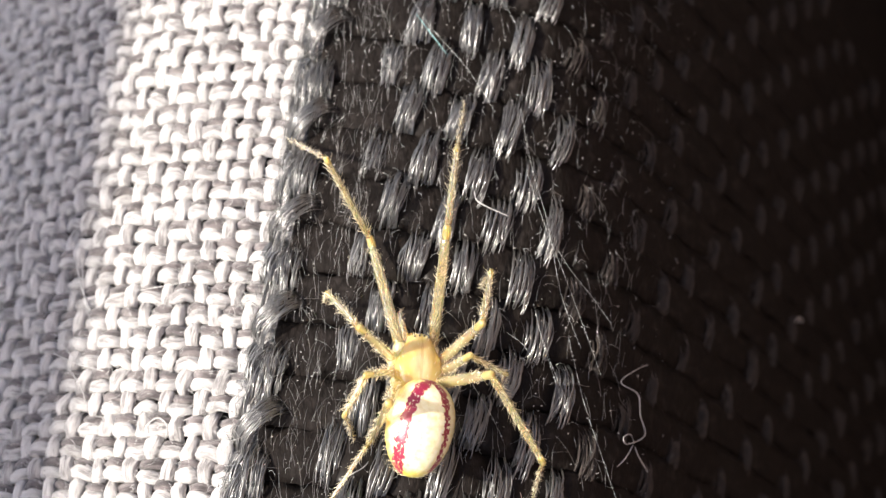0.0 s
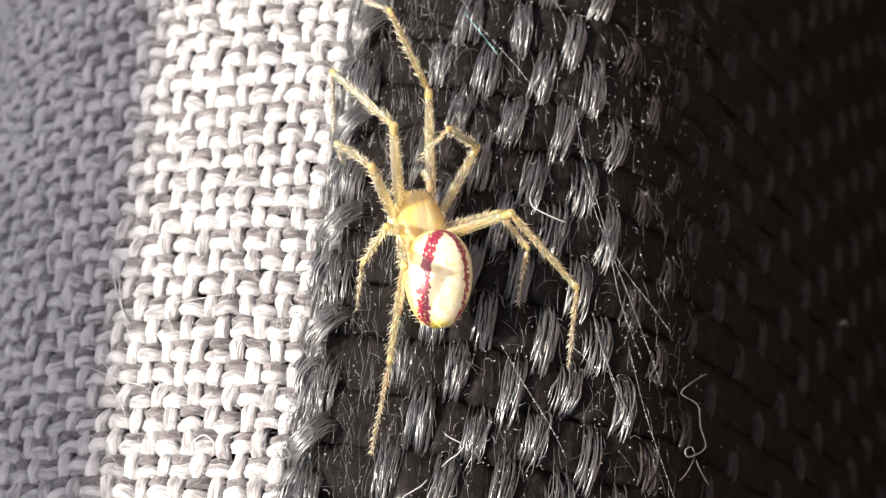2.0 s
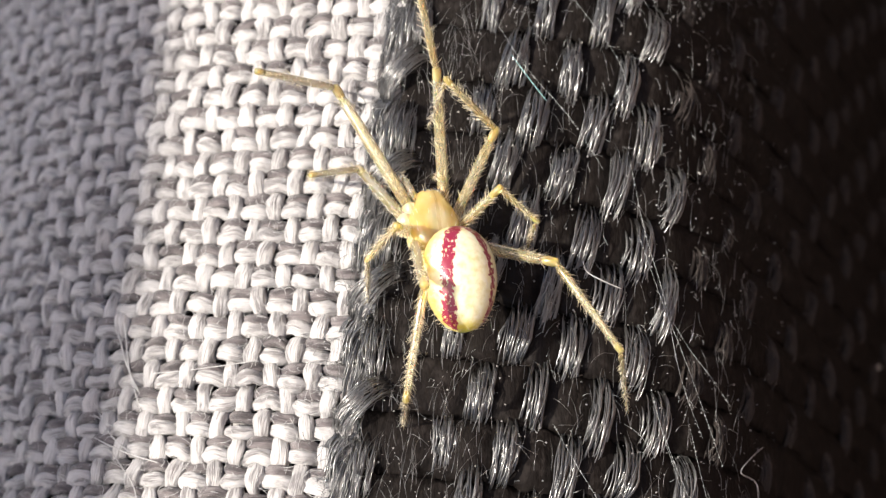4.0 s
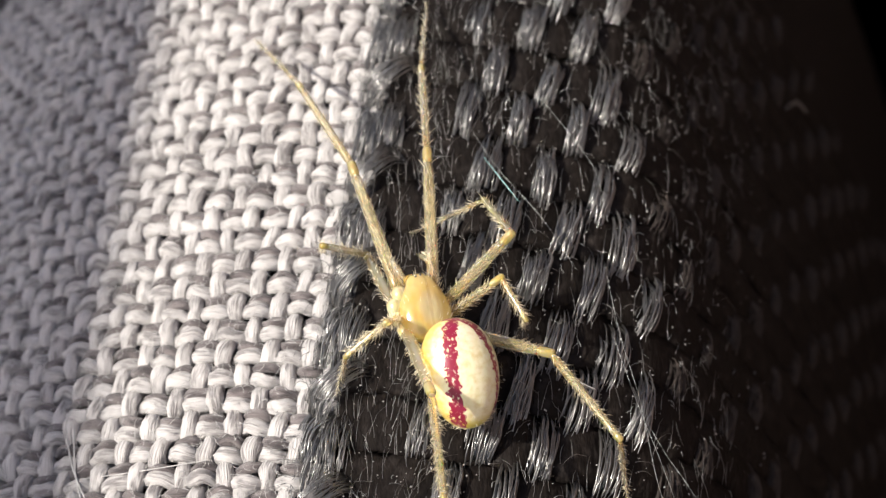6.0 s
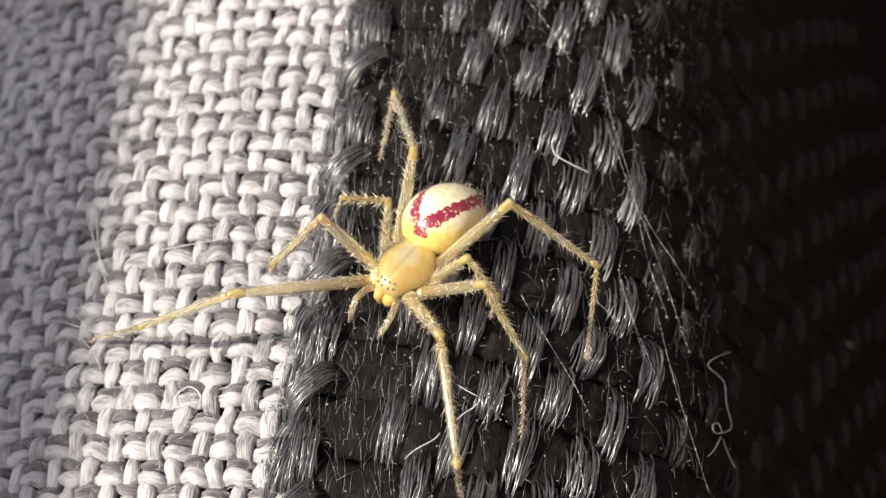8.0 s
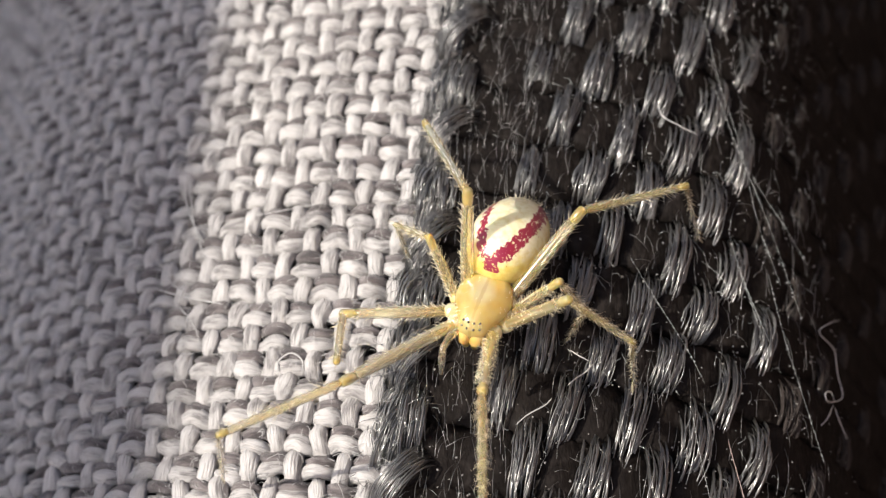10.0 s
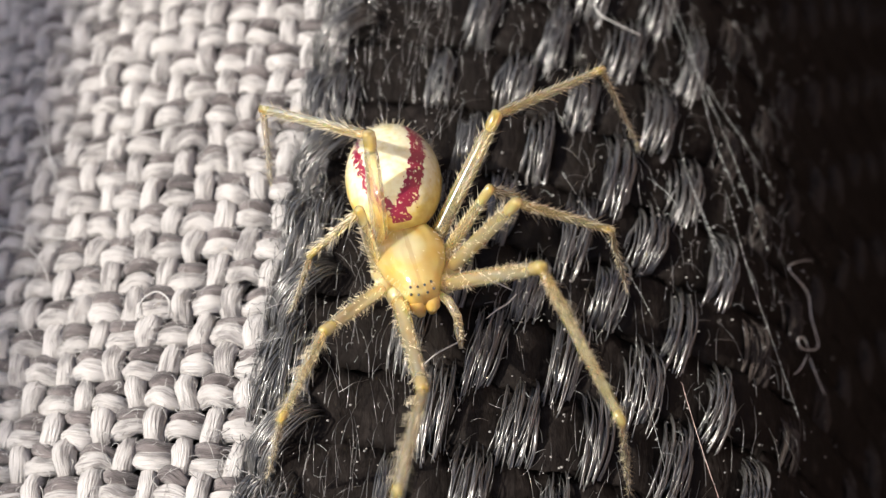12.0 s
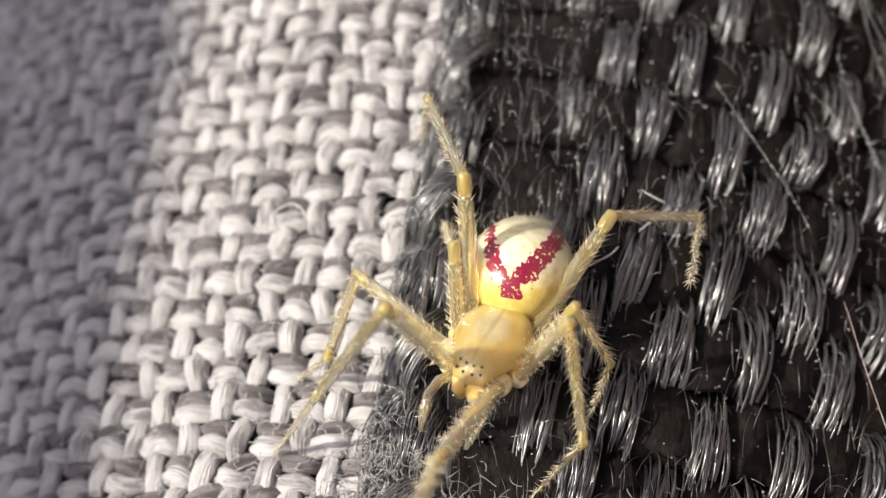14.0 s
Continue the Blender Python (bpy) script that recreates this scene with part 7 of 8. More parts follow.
    walk(LEGS["R2"][0], [
        (0, at(0.78, 0.25, -0.28, 75, 0, -48.2)), (0.25, at(0.78, 0.25, -0.28, 77.9, -1.3, -48)), (0.5, at(0.78, 0.25, -0.28, 81, -2.6, -47.8)),
        (0.75, at(0.78, 0.25, -0.28, 87.5, 1.3, -47.9)), (1, at(0.78, 0.25, -0.28, 90.7, 2.9, -47.9)),
        (1.25, at(0.78, 0.25, -0.28, 49.3, -6.1, -40.2)), (1.5, at(0.78, 0.25, -0.28, 5.8, -6.7, -34.3)),
        (1.75, at(0.78, 0.25, -0.28, 3.3, -6.8, -34.1)), (2, at(0.78, 0.25, -0.28, 1.9, -6.7, -35)), (2.25, at(0.78, 0.25, -0.28, 3.4, -6.3, -43)),
        (2.5, at(0.78, 0.25, -0.28, 5.2, -5.8, -49.2)), (2.75, at(0.78, 0.25, -0.28, 8.9, -7.2, -40.4)), (3, at(0.78, 0.25, -0.28, 13.4, -9, -33.2)),
        (3.5, at(0.78, 0.25, -0.28, 21.8, -8.8, -33.7)), (4, at(0.78, 0.25, -0.28, 35.9, -7.9, -35)), (4.5, at(0.78, 0.25, -0.28, 50.4, -6.5, -36.1)),
        (5, at(0.78, 0.25, -0.28, 59.3, -4.9, -37.1)), (5.5, at(0.78, 0.25, -0.28, 60.8, -2.5, -38.5)), (5.75, at(0.78, 0.25, -0.28, 57.9, 1.5, -41)),
        (6, at(0.78, 0.25, -0.28, 57.6, 6.2, -43.9)), (6.15, at(0.78, 0.25, -0.28, 61.5, 8.5, -45.2)),
        (6.3, at(0.78, 0.25, -0.28, 65.5, 10.9, -46.3)), (6.4, at(0.78, 0.25, -0.28, 69.2, 14.8, -47.8)),
        (6.5, at(0.78, 0.25, -0.28, 72.1, 18.6, -49.1)), (6.6, at(0.78, 0.25, -0.28, 67.5, 21.1, -50.2)),
        (6.7, at(0.78, 0.25, -0.28, 62.6, 26.7, -53.2)), (6.85, at(0.78, 0.25, -0.28, 60.4, 33.4, -57.4)),
        (7, at(0.78, 0.25, -0.28, 55.6, 33.3, -57.3)), (7.1, at(0.78, 0.25, -0.28, 33.3, 26.8, -44.5)),
        (7.2, at(0.78, 0.25, -0.28, 12.8, 25.1, -34.5)), (7.35, at(0.78, 0.25, -0.28, 40.7, 26, -35.6)),
        (7.5, at(0.78, 0.25, -0.28, 63.9, 11.6, -27.7)), (7.75, at(0.78, 0.25, -0.28, 61.1, 12, -27.9)),
        (8, at(0.78, 0.25, -0.28, 59.9, 12.2, -28.1)), (8.25, at(0.78, 0.25, -0.28, 59.6, 6.3, -24.5)),
        (8.5, at(0.78, 0.25, -0.28, 59.5, 3.6, -22.9)), (8.75, at(0.78, 0.25, -0.28, 31.2, 26.4, -55)),
        (9, at(0.78, 0.25, -0.28, -12.4, 23.8, -91.5)), (9.5, at(0.78, 0.25, -0.28, -9.6, 23.9, -90.8)), (10, at(0.78, 0.25, -0.28, -3.4, 25.7, -74)),
        (10.5, at(0.78, 0.25, -0.28, 8.1, 25.2, -42)), (11, at(0.78, 0.25, -0.28, 17, 20.9, -21.9)), (11.5, at(0.78, 0.25, -0.28, 25.7, 18.6, -16.7)),
        (11.75, at(0.78, 0.25, -0.28, 33.4, 20.7, -20)), (12, at(0.78, 0.25, -0.28, 41.9, 21.5, -20.9)),
        (12.25, at(0.78, 0.25, -0.28, 56.3, 10.7, -13.1)), (12.5, at(0.78, 0.25, -0.28, 69.8, 1.9, -9.9)),
        (12.75, at(0.78, 0.25, -0.28, 57.1, 4.3, -11.4)), (13, at(0.78, 0.25, -0.28, 44.5, 7.6, -14.8)),
        (13.25, at(0.78, 0.25, -0.28, 52.8, 11.3, -17.6)), (13.5, at(0.78, 0.25, -0.28, 60.8, 15.3, -19.9)),
        (13.75, at(0.78, 0.25, -0.28, 58.4, 42.2, -35.7)), (14, at(0.78, 0.25, -0.28, -19.9, 74.6, -132.8)),
    ])
    walk(LEGS["R2"][1], [
        (0, at(1.379, 0.785, 2.714, -21.8, 0, -14.8)), (0.25, at(1.216, 0.735, 2.751, -24.6, -3.6, -22.7)),
        (0.5, at(1.042, 0.679, 2.779, -26.2, -7.4, -30.2)), (0.75, at(0.929, 0.286, 2.816, -21.1, -12.6, -43.3)),
        (1, at(0.859, 0.107, 2.816, -18.1, -18, -58.3)), (1.25, at(1.891, 1.955, 2.058, 24.6, 1.1, -105.8)),
        (1.5, at(2.49, 2.817, 0.031, 113.5, 8.6, -102.6)), (1.75, at(2.496, 2.826, -0.103, 125.4, 10.8, -101)),
        (2, at(2.546, 2.796, -0.18, 130.2, 13.6, -98.6)), (2.25, at(2.875, 2.528, -0.1, 126.5, 16.8, -96.1)),
        (2.5, at(3.099, 2.288, 0.002, 122, 19.1, -94.7)), (2.75, at(2.72, 2.621, 0.194, 121.7, 20.7, -93.6)),
        (3, at(2.336, 2.836, 0.43, 125, 20.3, -93.9)), (3.5, at(2.232, 2.742, 0.857, 130.4, 14, -99.7)),
        (4, at(2.012, 2.45, 1.523, 149, 3.2, -118.7)), (4.5, at(1.726, 2.005, 2.094, -176.3, 6.7, -154.7)),
        (5, at(1.555, 1.649, 2.375, -160.1, 12, -168.6)), (5.5, at(1.631, 1.507, 2.423, -152.4, 13.3, -171.1)),
        (5.75, at(1.912, 1.446, 2.346, -146, 14.2, -172.4)), (6, at(2.136, 1.248, 2.323, -140.5, 15.5, -174.1)),
        (6.15, at(2.113, 1.008, 2.414, -140, 18.4, -177.6)), (6.3, at(2.076, 0.753, 2.491, -142.8, 24.9, 173.7)),
        (6.4, at(2.092, 0.445, 2.522, -152.9, 33.6, 157.4)), (6.5, at(2.118, 0.163, 2.515, -163.8, 40.2, 137.5)),
        (6.6, at(2.351, 0.216, 2.392, -161, 40.2, 137.3)), (6.7, at(2.661, 0.115, 2.18, -159.1, 40.3, 137.1)),
        (6.85, at(2.868, -0.178, 1.971, -156.9, 43.9, 127.4)), (7, at(3.012, 0.016, 1.858, -150, 46.9, 120.6)),
        (7.1, at(3.145, 1.557, 1.24, 103.7, -20.8, 101.5)), (7.2, at(2.73, 2.579, 0.34, 50.6, -1, 84.1)),
        (7.35, at(2.868, 1.645, 1.538, -13.1, -14.6, 39.8)), (7.5, at(1.908, 1.201, 2.446, -88.9, -36.2, 39.3)),
        (7.75, at(1.98, 1.308, 2.376, -90.6, -36.1, 39.3)), (8, at(2.013, 1.353, 2.342, -87.3, -37, 39.3)),
        (8.25, at(1.698, 1.557, 2.377, -83.8, -39.3, 39)), (8.5, at(1.545, 1.635, 2.386, -80.4, -42.2, 38.3)),
        (8.75, at(3.362, 1.188, 1.157, -44.3, -42.8, 37.6)), (9, at(3.813, 0.439, -0.891, 21.8, -41.1, -18.6)),
        (9.5, at(3.839, 0.418, -0.753, 25.6, -42.1, -15.7)), (10, at(3.733, 1.178, -0.444, 34.5, -46.1, -8.4)),
        (10.5, at(2.97, 2.408, 0.115, 38.2, -44.1, -12.2)), (11, at(2.187, 2.879, 0.567, 31.5, -39.2, -24.8)),
        (11.5, at(1.992, 2.803, 0.993, 24.1, -36.9, -32)), (11.75, at(2.229, 2.477, 1.317, 19.9, -35.6, -37.2)),
        (12, at(2.313, 2.132, 1.648, 11.6, -35.1, -40.2)), (12.25, at(1.636, 1.815, 2.255, -15.1, -34.6, -37.6)),
        (12.5, at(1.058, 1.287, 2.628, -37.2, -33.1, -35.1)), (12.75, at(1.305, 1.861, 2.316, -55.4, -27.2, -30.2)),
        (13, at(1.622, 2.316, 1.872, -64.6, -21.6, -27.2)), (13.25, at(1.806, 1.893, 2.14, -58.8, -15.5, -23.2)),
        (13.5, at(1.967, 1.429, 2.33, -52.9, -10.6, -19.4)), (13.75, at(3.168, 0.532, 1.677, -45.7, 10.3, 0.7)),
        (14, at(3.61, -0.983, -0.56, -0.2, 10.6, 13.3)),
    ])
    walk(LEGS["R2"][2], [
        (0, at(1.95, 2.938, 1.822, -80.6, 8.7, -90)), (0.25, at(2.116, 2.723, 1.752, -72.9, 14.4, -88.2)),
        (0.5, at(2.243, 2.473, 1.73, -68.3, 15.5, -87.8)), (0.75, at(2.601, 1.787, 1.973, -72.4, 4.9, -91.2)),
        (1, at(2.92, 1.11, 2.106, -81, -8.2, -93.3)), (1.25, at(3.986, 1.341, 3.056, -111.1, 7.3, -99.3)),
        (1.5, at(1.483, 2.707, 2.207, -86.7, 18.5, -98.6)), (1.75, at(1.061, 2.734, 1.819, -92.5, 9.4, -98.2)),
        (2, at(0.949, 2.599, 1.6, -95.9, 2.5, -97.5)), (2.25, at(1.396, 2.126, 1.748, -95.8, -1.5, -97.1)),
        (2.5, at(1.776, 1.728, 1.924, -96.2, -4.4, -96.8)), (2.75, at(1.415, 1.982, 2.103, -91.5, 0.6, -96.9)),
        (3, at(0.917, 2.25, 2.275, -88.4, 9.4, -96.7)), (3.5, at(0.623, 2.569, 2.629, -88.8, 11.1, -96.6)),
        (4, at(0.174, 3.379, 2.755, -84.3, 3.8, -97.4)), (4.5, at(0.717, 4.177, 1.938, -95.4, -7.8, -96.3)),
        (5, at(1.275, 3.895, 1.576, -108.8, -1.4, -98.5)), (5.5, at(1.557, 3.648, 1.34, -113.5, 2.3, -100.1)),
        (5.75, at(1.974, 3.461, 1.044, -117.6, 0.2, -99)), (6, at(2.35, 3.132, 0.852, -121.1, -1.8, -97.8)),
        (6.15, at(2.522, 2.864, 0.949, -119.2, 2.7, -100.3)), (6.3, at(2.893, 2.585, 1.174, -111.9, 8, -102.4)),
        (6.4, at(3.473, 2.183, 1.611, -100.8, 10.9, -103)), (6.5, at(3.994, 1.569, 2.003, -89.7, 9.7, -103)),
        (6.6, at(4.261, 1.541, 1.795, -81, 8, -103.2)), (6.7, at(4.593, 1.381, 1.528, -74.5, 8.9, -103)),
        (6.85, at(5.019, 0.643, 1.292, -64.1, 8.4, -103.3)), (7, at(5.248, 0.318, 1.039, -56.2, 1.1, -108.2)),
        (7.1, at(3.869, 0.859, 3.419, -82.9, 12.1, -106.8)), (7.2, at(1.211, 2.701, 2.194, -69.7, 23.3, -102.6)),
        (7.35, at(1.478, 3.53, 1.012, -54.2, 1.2, -119.8)), (7.5, at(2.974, 2.134, 0.509, -64.3, -6.2, -123.4)),
        (7.75, at(3.09, 2.182, 0.436, -62.2, -7.7, -124.2)), (8, at(3.058, 2.355, 0.428, -60.2, -9, -124.9)),
        (8.25, at(2.709, 2.71, 0.53, -65.3, -9, -124.9)), (8.5, at(2.544, 2.935, 0.633, -70.3, -7.1, -124.2)),
        (8.75, at(3.219, 3.243, -0.074, -57.3, -15.3, -129.5)), (9, at(3.97, 2.738, -0.22, -61.5, -8.2, -125.5)),
        (9.5, at(3.756, 2.69, 0.017, -59.6, -10.6, -126.9)), (10, at(3.056, 3.279, 0.497, -56, -16.1, -130.6)),
        (10.5, at(2.356, 4.469, 1.181, -53, -21.8, -135.1)), (11, at(2.328, 5.07, 1.537, -58.2, -22.8, -135.8)),
        (11.5, at(2.655, 4.973, 1.776, -67, -13.1, -131.3)), (11.75, at(3.216, 4.562, 1.981, -72.5, -2.8, -128)),
        (12, at(3.616, 4.108, 2.044, -75.1, 5.2, -125.9)), (12.25, at(3.33, 3.435, 1.74, -68.6, 2, -127.1)),
        (12.5, at(2.806, 2.394, 1.411, -58.5, 9, -122.8)), (12.75, at(2.77, 2.585, 0.559, -58, 17.1, -117.8)),
        (13, at(2.802, 2.867, -0.143, -61.8, 18.8, -116.8)), (13.25, at(2.799, 2.82, 0.162, -67.9, 7.5, -121.6)),
        (13.5, at(2.782, 2.677, 0.449, -73.9, -3.2, -124.7)), (13.75, at(2.84, 2.204, -0.013, -67, -4.2, -125.1)),
        (14, at(3.057, 1.352, -0.568, -57.7, 1.8, -121.4)),
    ])
    walk(LEGS["R3"][0], [
        (0, at(0.78, -0.15, -0.28, 73.8, 0, -71.8)), (0.25, at(0.78, -0.15, -0.28, 62.5, 3, -73.3)), (0.5, at(0.78, -0.15, -0.28, 56.8, 4, -74)),
        (0.75, at(0.78, -0.15, -0.28, 69, 4.8, -74.3)), (1, at(0.78, -0.15, -0.28, 78.7, 5.1, -74.4)),
        (1.25, at(0.78, -0.15, -0.28, 71.1, 4.6, -74.2)), (1.5, at(0.78, -0.15, -0.28, 58.3, 6.1, -75.1)),
        (1.75, at(0.78, -0.15, -0.28, 39.2, 8.2, -77.7)), (2, at(0.78, -0.15, -0.28, 24.6, 9.8, -81.2)),
        (2.25, at(0.78, -0.15, -0.28, 51.6, 7.8, -79.5)), (2.5, at(0.78, -0.15, -0.28, 78.7, 2.5, -78.5)),
        (2.75, at(0.78, -0.15, -0.28, 72.1, -1.3, -77.3)), (3, at(0.78, -0.15, -0.28, 66.5, -5.5, -75.4)),
        (3.5, at(0.78, -0.15, -0.28, 61.6, -7.9, -74.1)), (4, at(0.78, -0.15, -0.28, 56, -8.8, -73.5)),
        (4.5, at(0.78, -0.15, -0.28, 50.4, -8.2, -74)), (5, at(0.78, -0.15, -0.28, 45.6, -6.8, -75.4)),
        (5.5, at(0.78, -0.15, -0.28, 42.3, -5.3, -77.1)), (5.75, at(0.78, -0.15, -0.28, 41.8, -6.2, -76)),
        (6, at(0.78, -0.15, -0.28, 40.8, -8.5, -73.4)), (6.15, at(0.78, -0.15, -0.28, 25.2, -9, -72.3)),
        (6.3, at(0.78, -0.15, -0.28, 10.6, -8, -77.7)), (6.4, at(0.78, -0.15, -0.28, 17.1, -4.1, -91.1)),
        (6.5, at(0.78, -0.15, -0.28, 26.9, 0.6, -100.4)), (6.6, at(0.78, -0.15, -0.28, 32.9, 0.7, -100.5)),
        (6.7, at(0.78, -0.15, -0.28, 37.3, 4.3, -105.2)), (6.85, at(0.78, -0.15, -0.28, 46.7, 11.5, -112)),
        (7, at(0.78, -0.15, -0.28, 53.8, 12.9, -113)), (7.1, at(0.78, -0.15, -0.28, 57, 11.9, -112.3)),
        (7.2, at(0.78, -0.15, -0.28, 58.6, 11.9, -112.3)), (7.35, at(0.78, -0.15, -0.28, 46.7, 13.4, -113.8)),
        (7.5, at(0.78, -0.15, -0.28, 33.4, 20.7, -124.7)), (7.75, at(0.78, -0.15, -0.28, 18.2, 24.7, -136.1)),
        (8, at(0.78, -0.15, -0.28, 10.3, 26.3, -144.6)), (8.25, at(0.78, -0.15, -0.28, 9.1, 27.5, -151.8)),
        (8.5, at(0.78, -0.15, -0.28, 7.6, 27.4, -151.1)), (8.75, at(0.78, -0.15, -0.28, 38.2, 14.8, -131.8)),
        (9, at(0.78, -0.15, -0.28, 64.9, 1, -125.2)), (9.5, at(0.78, -0.15, -0.28, 60.1, -2.9, -122.9)),
        (10, at(0.78, -0.15, -0.28, 48.9, 0.4, -125.7)), (10.5, at(0.78, -0.15, -0.28, 37, 6.1, -133.3)),
        (11, at(0.78, -0.15, -0.28, 28.4, 10.5, -141.3)), (11.5, at(0.78, -0.15, -0.28, 25.7, 11.9, -144.2)),
        (11.75, at(0.78, -0.15, -0.28, 51.4, 10.1, -142.7)), (12, at(0.78, -0.15, -0.28, 78, 5.9, -141.8)),
        (12.25, at(0.78, -0.15, -0.28, 79.7, 5.6, -141.8)), (12.5, at(0.78, -0.15, -0.28, 77.1, 6.2, -141.9)),
        (12.75, at(0.78, -0.15, -0.28, 80.4, 2.4, -141.2)), (13, at(0.78, -0.15, -0.28, 82.3, 2.2, -141.2)),
        (13.25, at(0.78, -0.15, -0.28, 69.8, 0.6, -140.6)), (13.5, at(0.78, -0.15, -0.28, 58.4, -2, -139)),
        (13.75, at(0.78, -0.15, -0.28, 59.1, 0.3, -140.4)), (14, at(0.78, -0.15, -0.28, 62.1, 2.8, -141.7)),
    ])
    walk(LEGS["R3"][1], [
        (0, at(1.31, 0.024, 1.641, -17.8, 0, -104.1)), (0.25, at(1.691, 0.027, 1.492, -10.7, -2.6, -117.7)),
        (0.5, at(1.864, 0.039, 1.39, -5.7, -3.9, -130.4)), (0.75, at(1.511, -0.107, 1.581, -19.9, 1.6, -115.1)),
        (1, at(1.205, -0.214, 1.673, -24.5, 10.5, -96.5)), (1.25, at(1.445, -0.122, 1.606, -26.3, 2.1, -114.3)),
        (1.5, at(1.841, -0.056, 1.413, -20.8, -5.4, -133.6)), (1.75, at(2.332, 0.003, 0.972, -16.3, -8.4, -143.5)),
        (2, at(2.599, -0.01, 0.54, -10.4, -8.2, -142.2)), (2.25, at(2.04, -0.133, 1.273, -26.7, 0.9, -123.7)),
        (2.5, at(1.179, -0.155, 1.68, -18.5, 8, -103.6)), (2.75, at(1.37, 0.027, 1.623, -11.8, 6.6, -110.7)),
        (3, at(1.508, 0.22, 1.546, -7, 5.9, -116.9)), (3.5, at(1.629, 0.344, 1.462, -6.6, 4.8, -126.6)),
        (4, at(1.78, 0.41, 1.359, -7.5, 3.8, -134.6)), (4.5, at(1.943, 0.414, 1.246, -8.1, 3, -140.6)),
        (5, at(2.091, 0.368, 1.139, -7.1, 2.5, -144.8)), (5.5, at(2.196, 0.3, 1.059, -3.5, 2.4, -146.8)),
        (5.75, at(2.192, 0.35, 1.045, 0.2, 2.4, -154.6)), (6, at(2.176, 0.469, 1.011, 6.5, 3.6, -164.6)),
        (6.15, at(2.464, 0.526, 0.561, 15.1, 6.4, -174.7)), (6.3, at(2.69, 0.318, 0.084, 28.7, 10.8, 177.4)),
        (6.4, at(2.692, -0.145, 0.308, 35, 15.1, 171.2)), (6.5, at(2.532, -0.481, 0.626, 34.9, 15.9, 170.2)),
        (6.6, at(2.429, -0.47, 0.805, -2.2, 18.7, -163)), (6.7, at(2.291, -0.654, 0.93, -50.2, 34.9, -149.6)),
        (6.85, at(1.944, -0.934, 1.145, -75, 48, -145.4)), (7, at(1.726, -0.941, 1.294, -113.3, 64.1, -155.4)),
        (7.1, at(1.657, -0.882, 1.361, -106.3, 62, -154)), (7.2, at(1.609, -0.871, 1.391, -97.1, 57.8, -152.8)),
        (7.35, at(1.898, -1.012, 1.137, 98.6, 81.8, 37.7)), (7.5, at(1.932, -1.42, 0.749, 83.7, 27, 77.7)),
        (7.75, at(1.909, -1.7, 0.288, 99, 42.4, 80.3)), (8, at(1.791, -1.845, 0.04, 141.9, 57.8, 102.6)),
        (8.25, at(1.585, -1.959, 0.001, 148.5, 59, 106)), (8.5, at(1.63, -1.945, -0.044, 147.2, 58.1, 103.2)),
        (8.75, at(1.742, -1.434, 0.915, -147.5, 51.2, 142.7)), (9, at(1.454, -0.665, 1.531, -110.9, 52.4, 141.9)),
        (9.5, at(1.665, -0.62, 1.451, -106.8, 59.1, 138.7)), (10, at(1.842, -0.926, 1.227, -106.3, 63.7, 136.1)),
        (10.5, at(1.856, -1.338, 0.916, -108.7, 68.8, 132.2)), (11, at(1.744, -1.632, 0.656, -110.8, 71.8, 129.1)),
        (11.5, at(1.691, -1.715, 0.569, -109.3, 69, 132.3)), (11.75, at(1.317, -1.308, 1.259, -110.4, 51.3, 151.5)),
        (12, at(0.88, -0.601, 1.666, -127.2, 53.4, 149.1)), (12.25, at(0.849, -0.549, 1.679, -137, 56.4, 143.9)),
        (12.5, at(0.888, -0.631, 1.658, -143.6, 56.7, 143.3)), (12.75, at(0.924, -0.462, 1.69, -136.4, 58.2, 140.3)),
        (13, at(0.888, -0.408, 1.7, -130.1, 64.1, 131.4)), (13.25, at(1.203, -0.695, 1.597, -120.2, 63.9, 131.7)),
        (13.5, at(1.513, -0.902, 1.422, -106.7, 62, 133)), (13.75, at(1.426, -0.947, 1.437, -94.2, 59.2, 133.5)),
        (14, at(1.292, -0.936, 1.486, -79.8, 58.1, 133.1)),
    ])
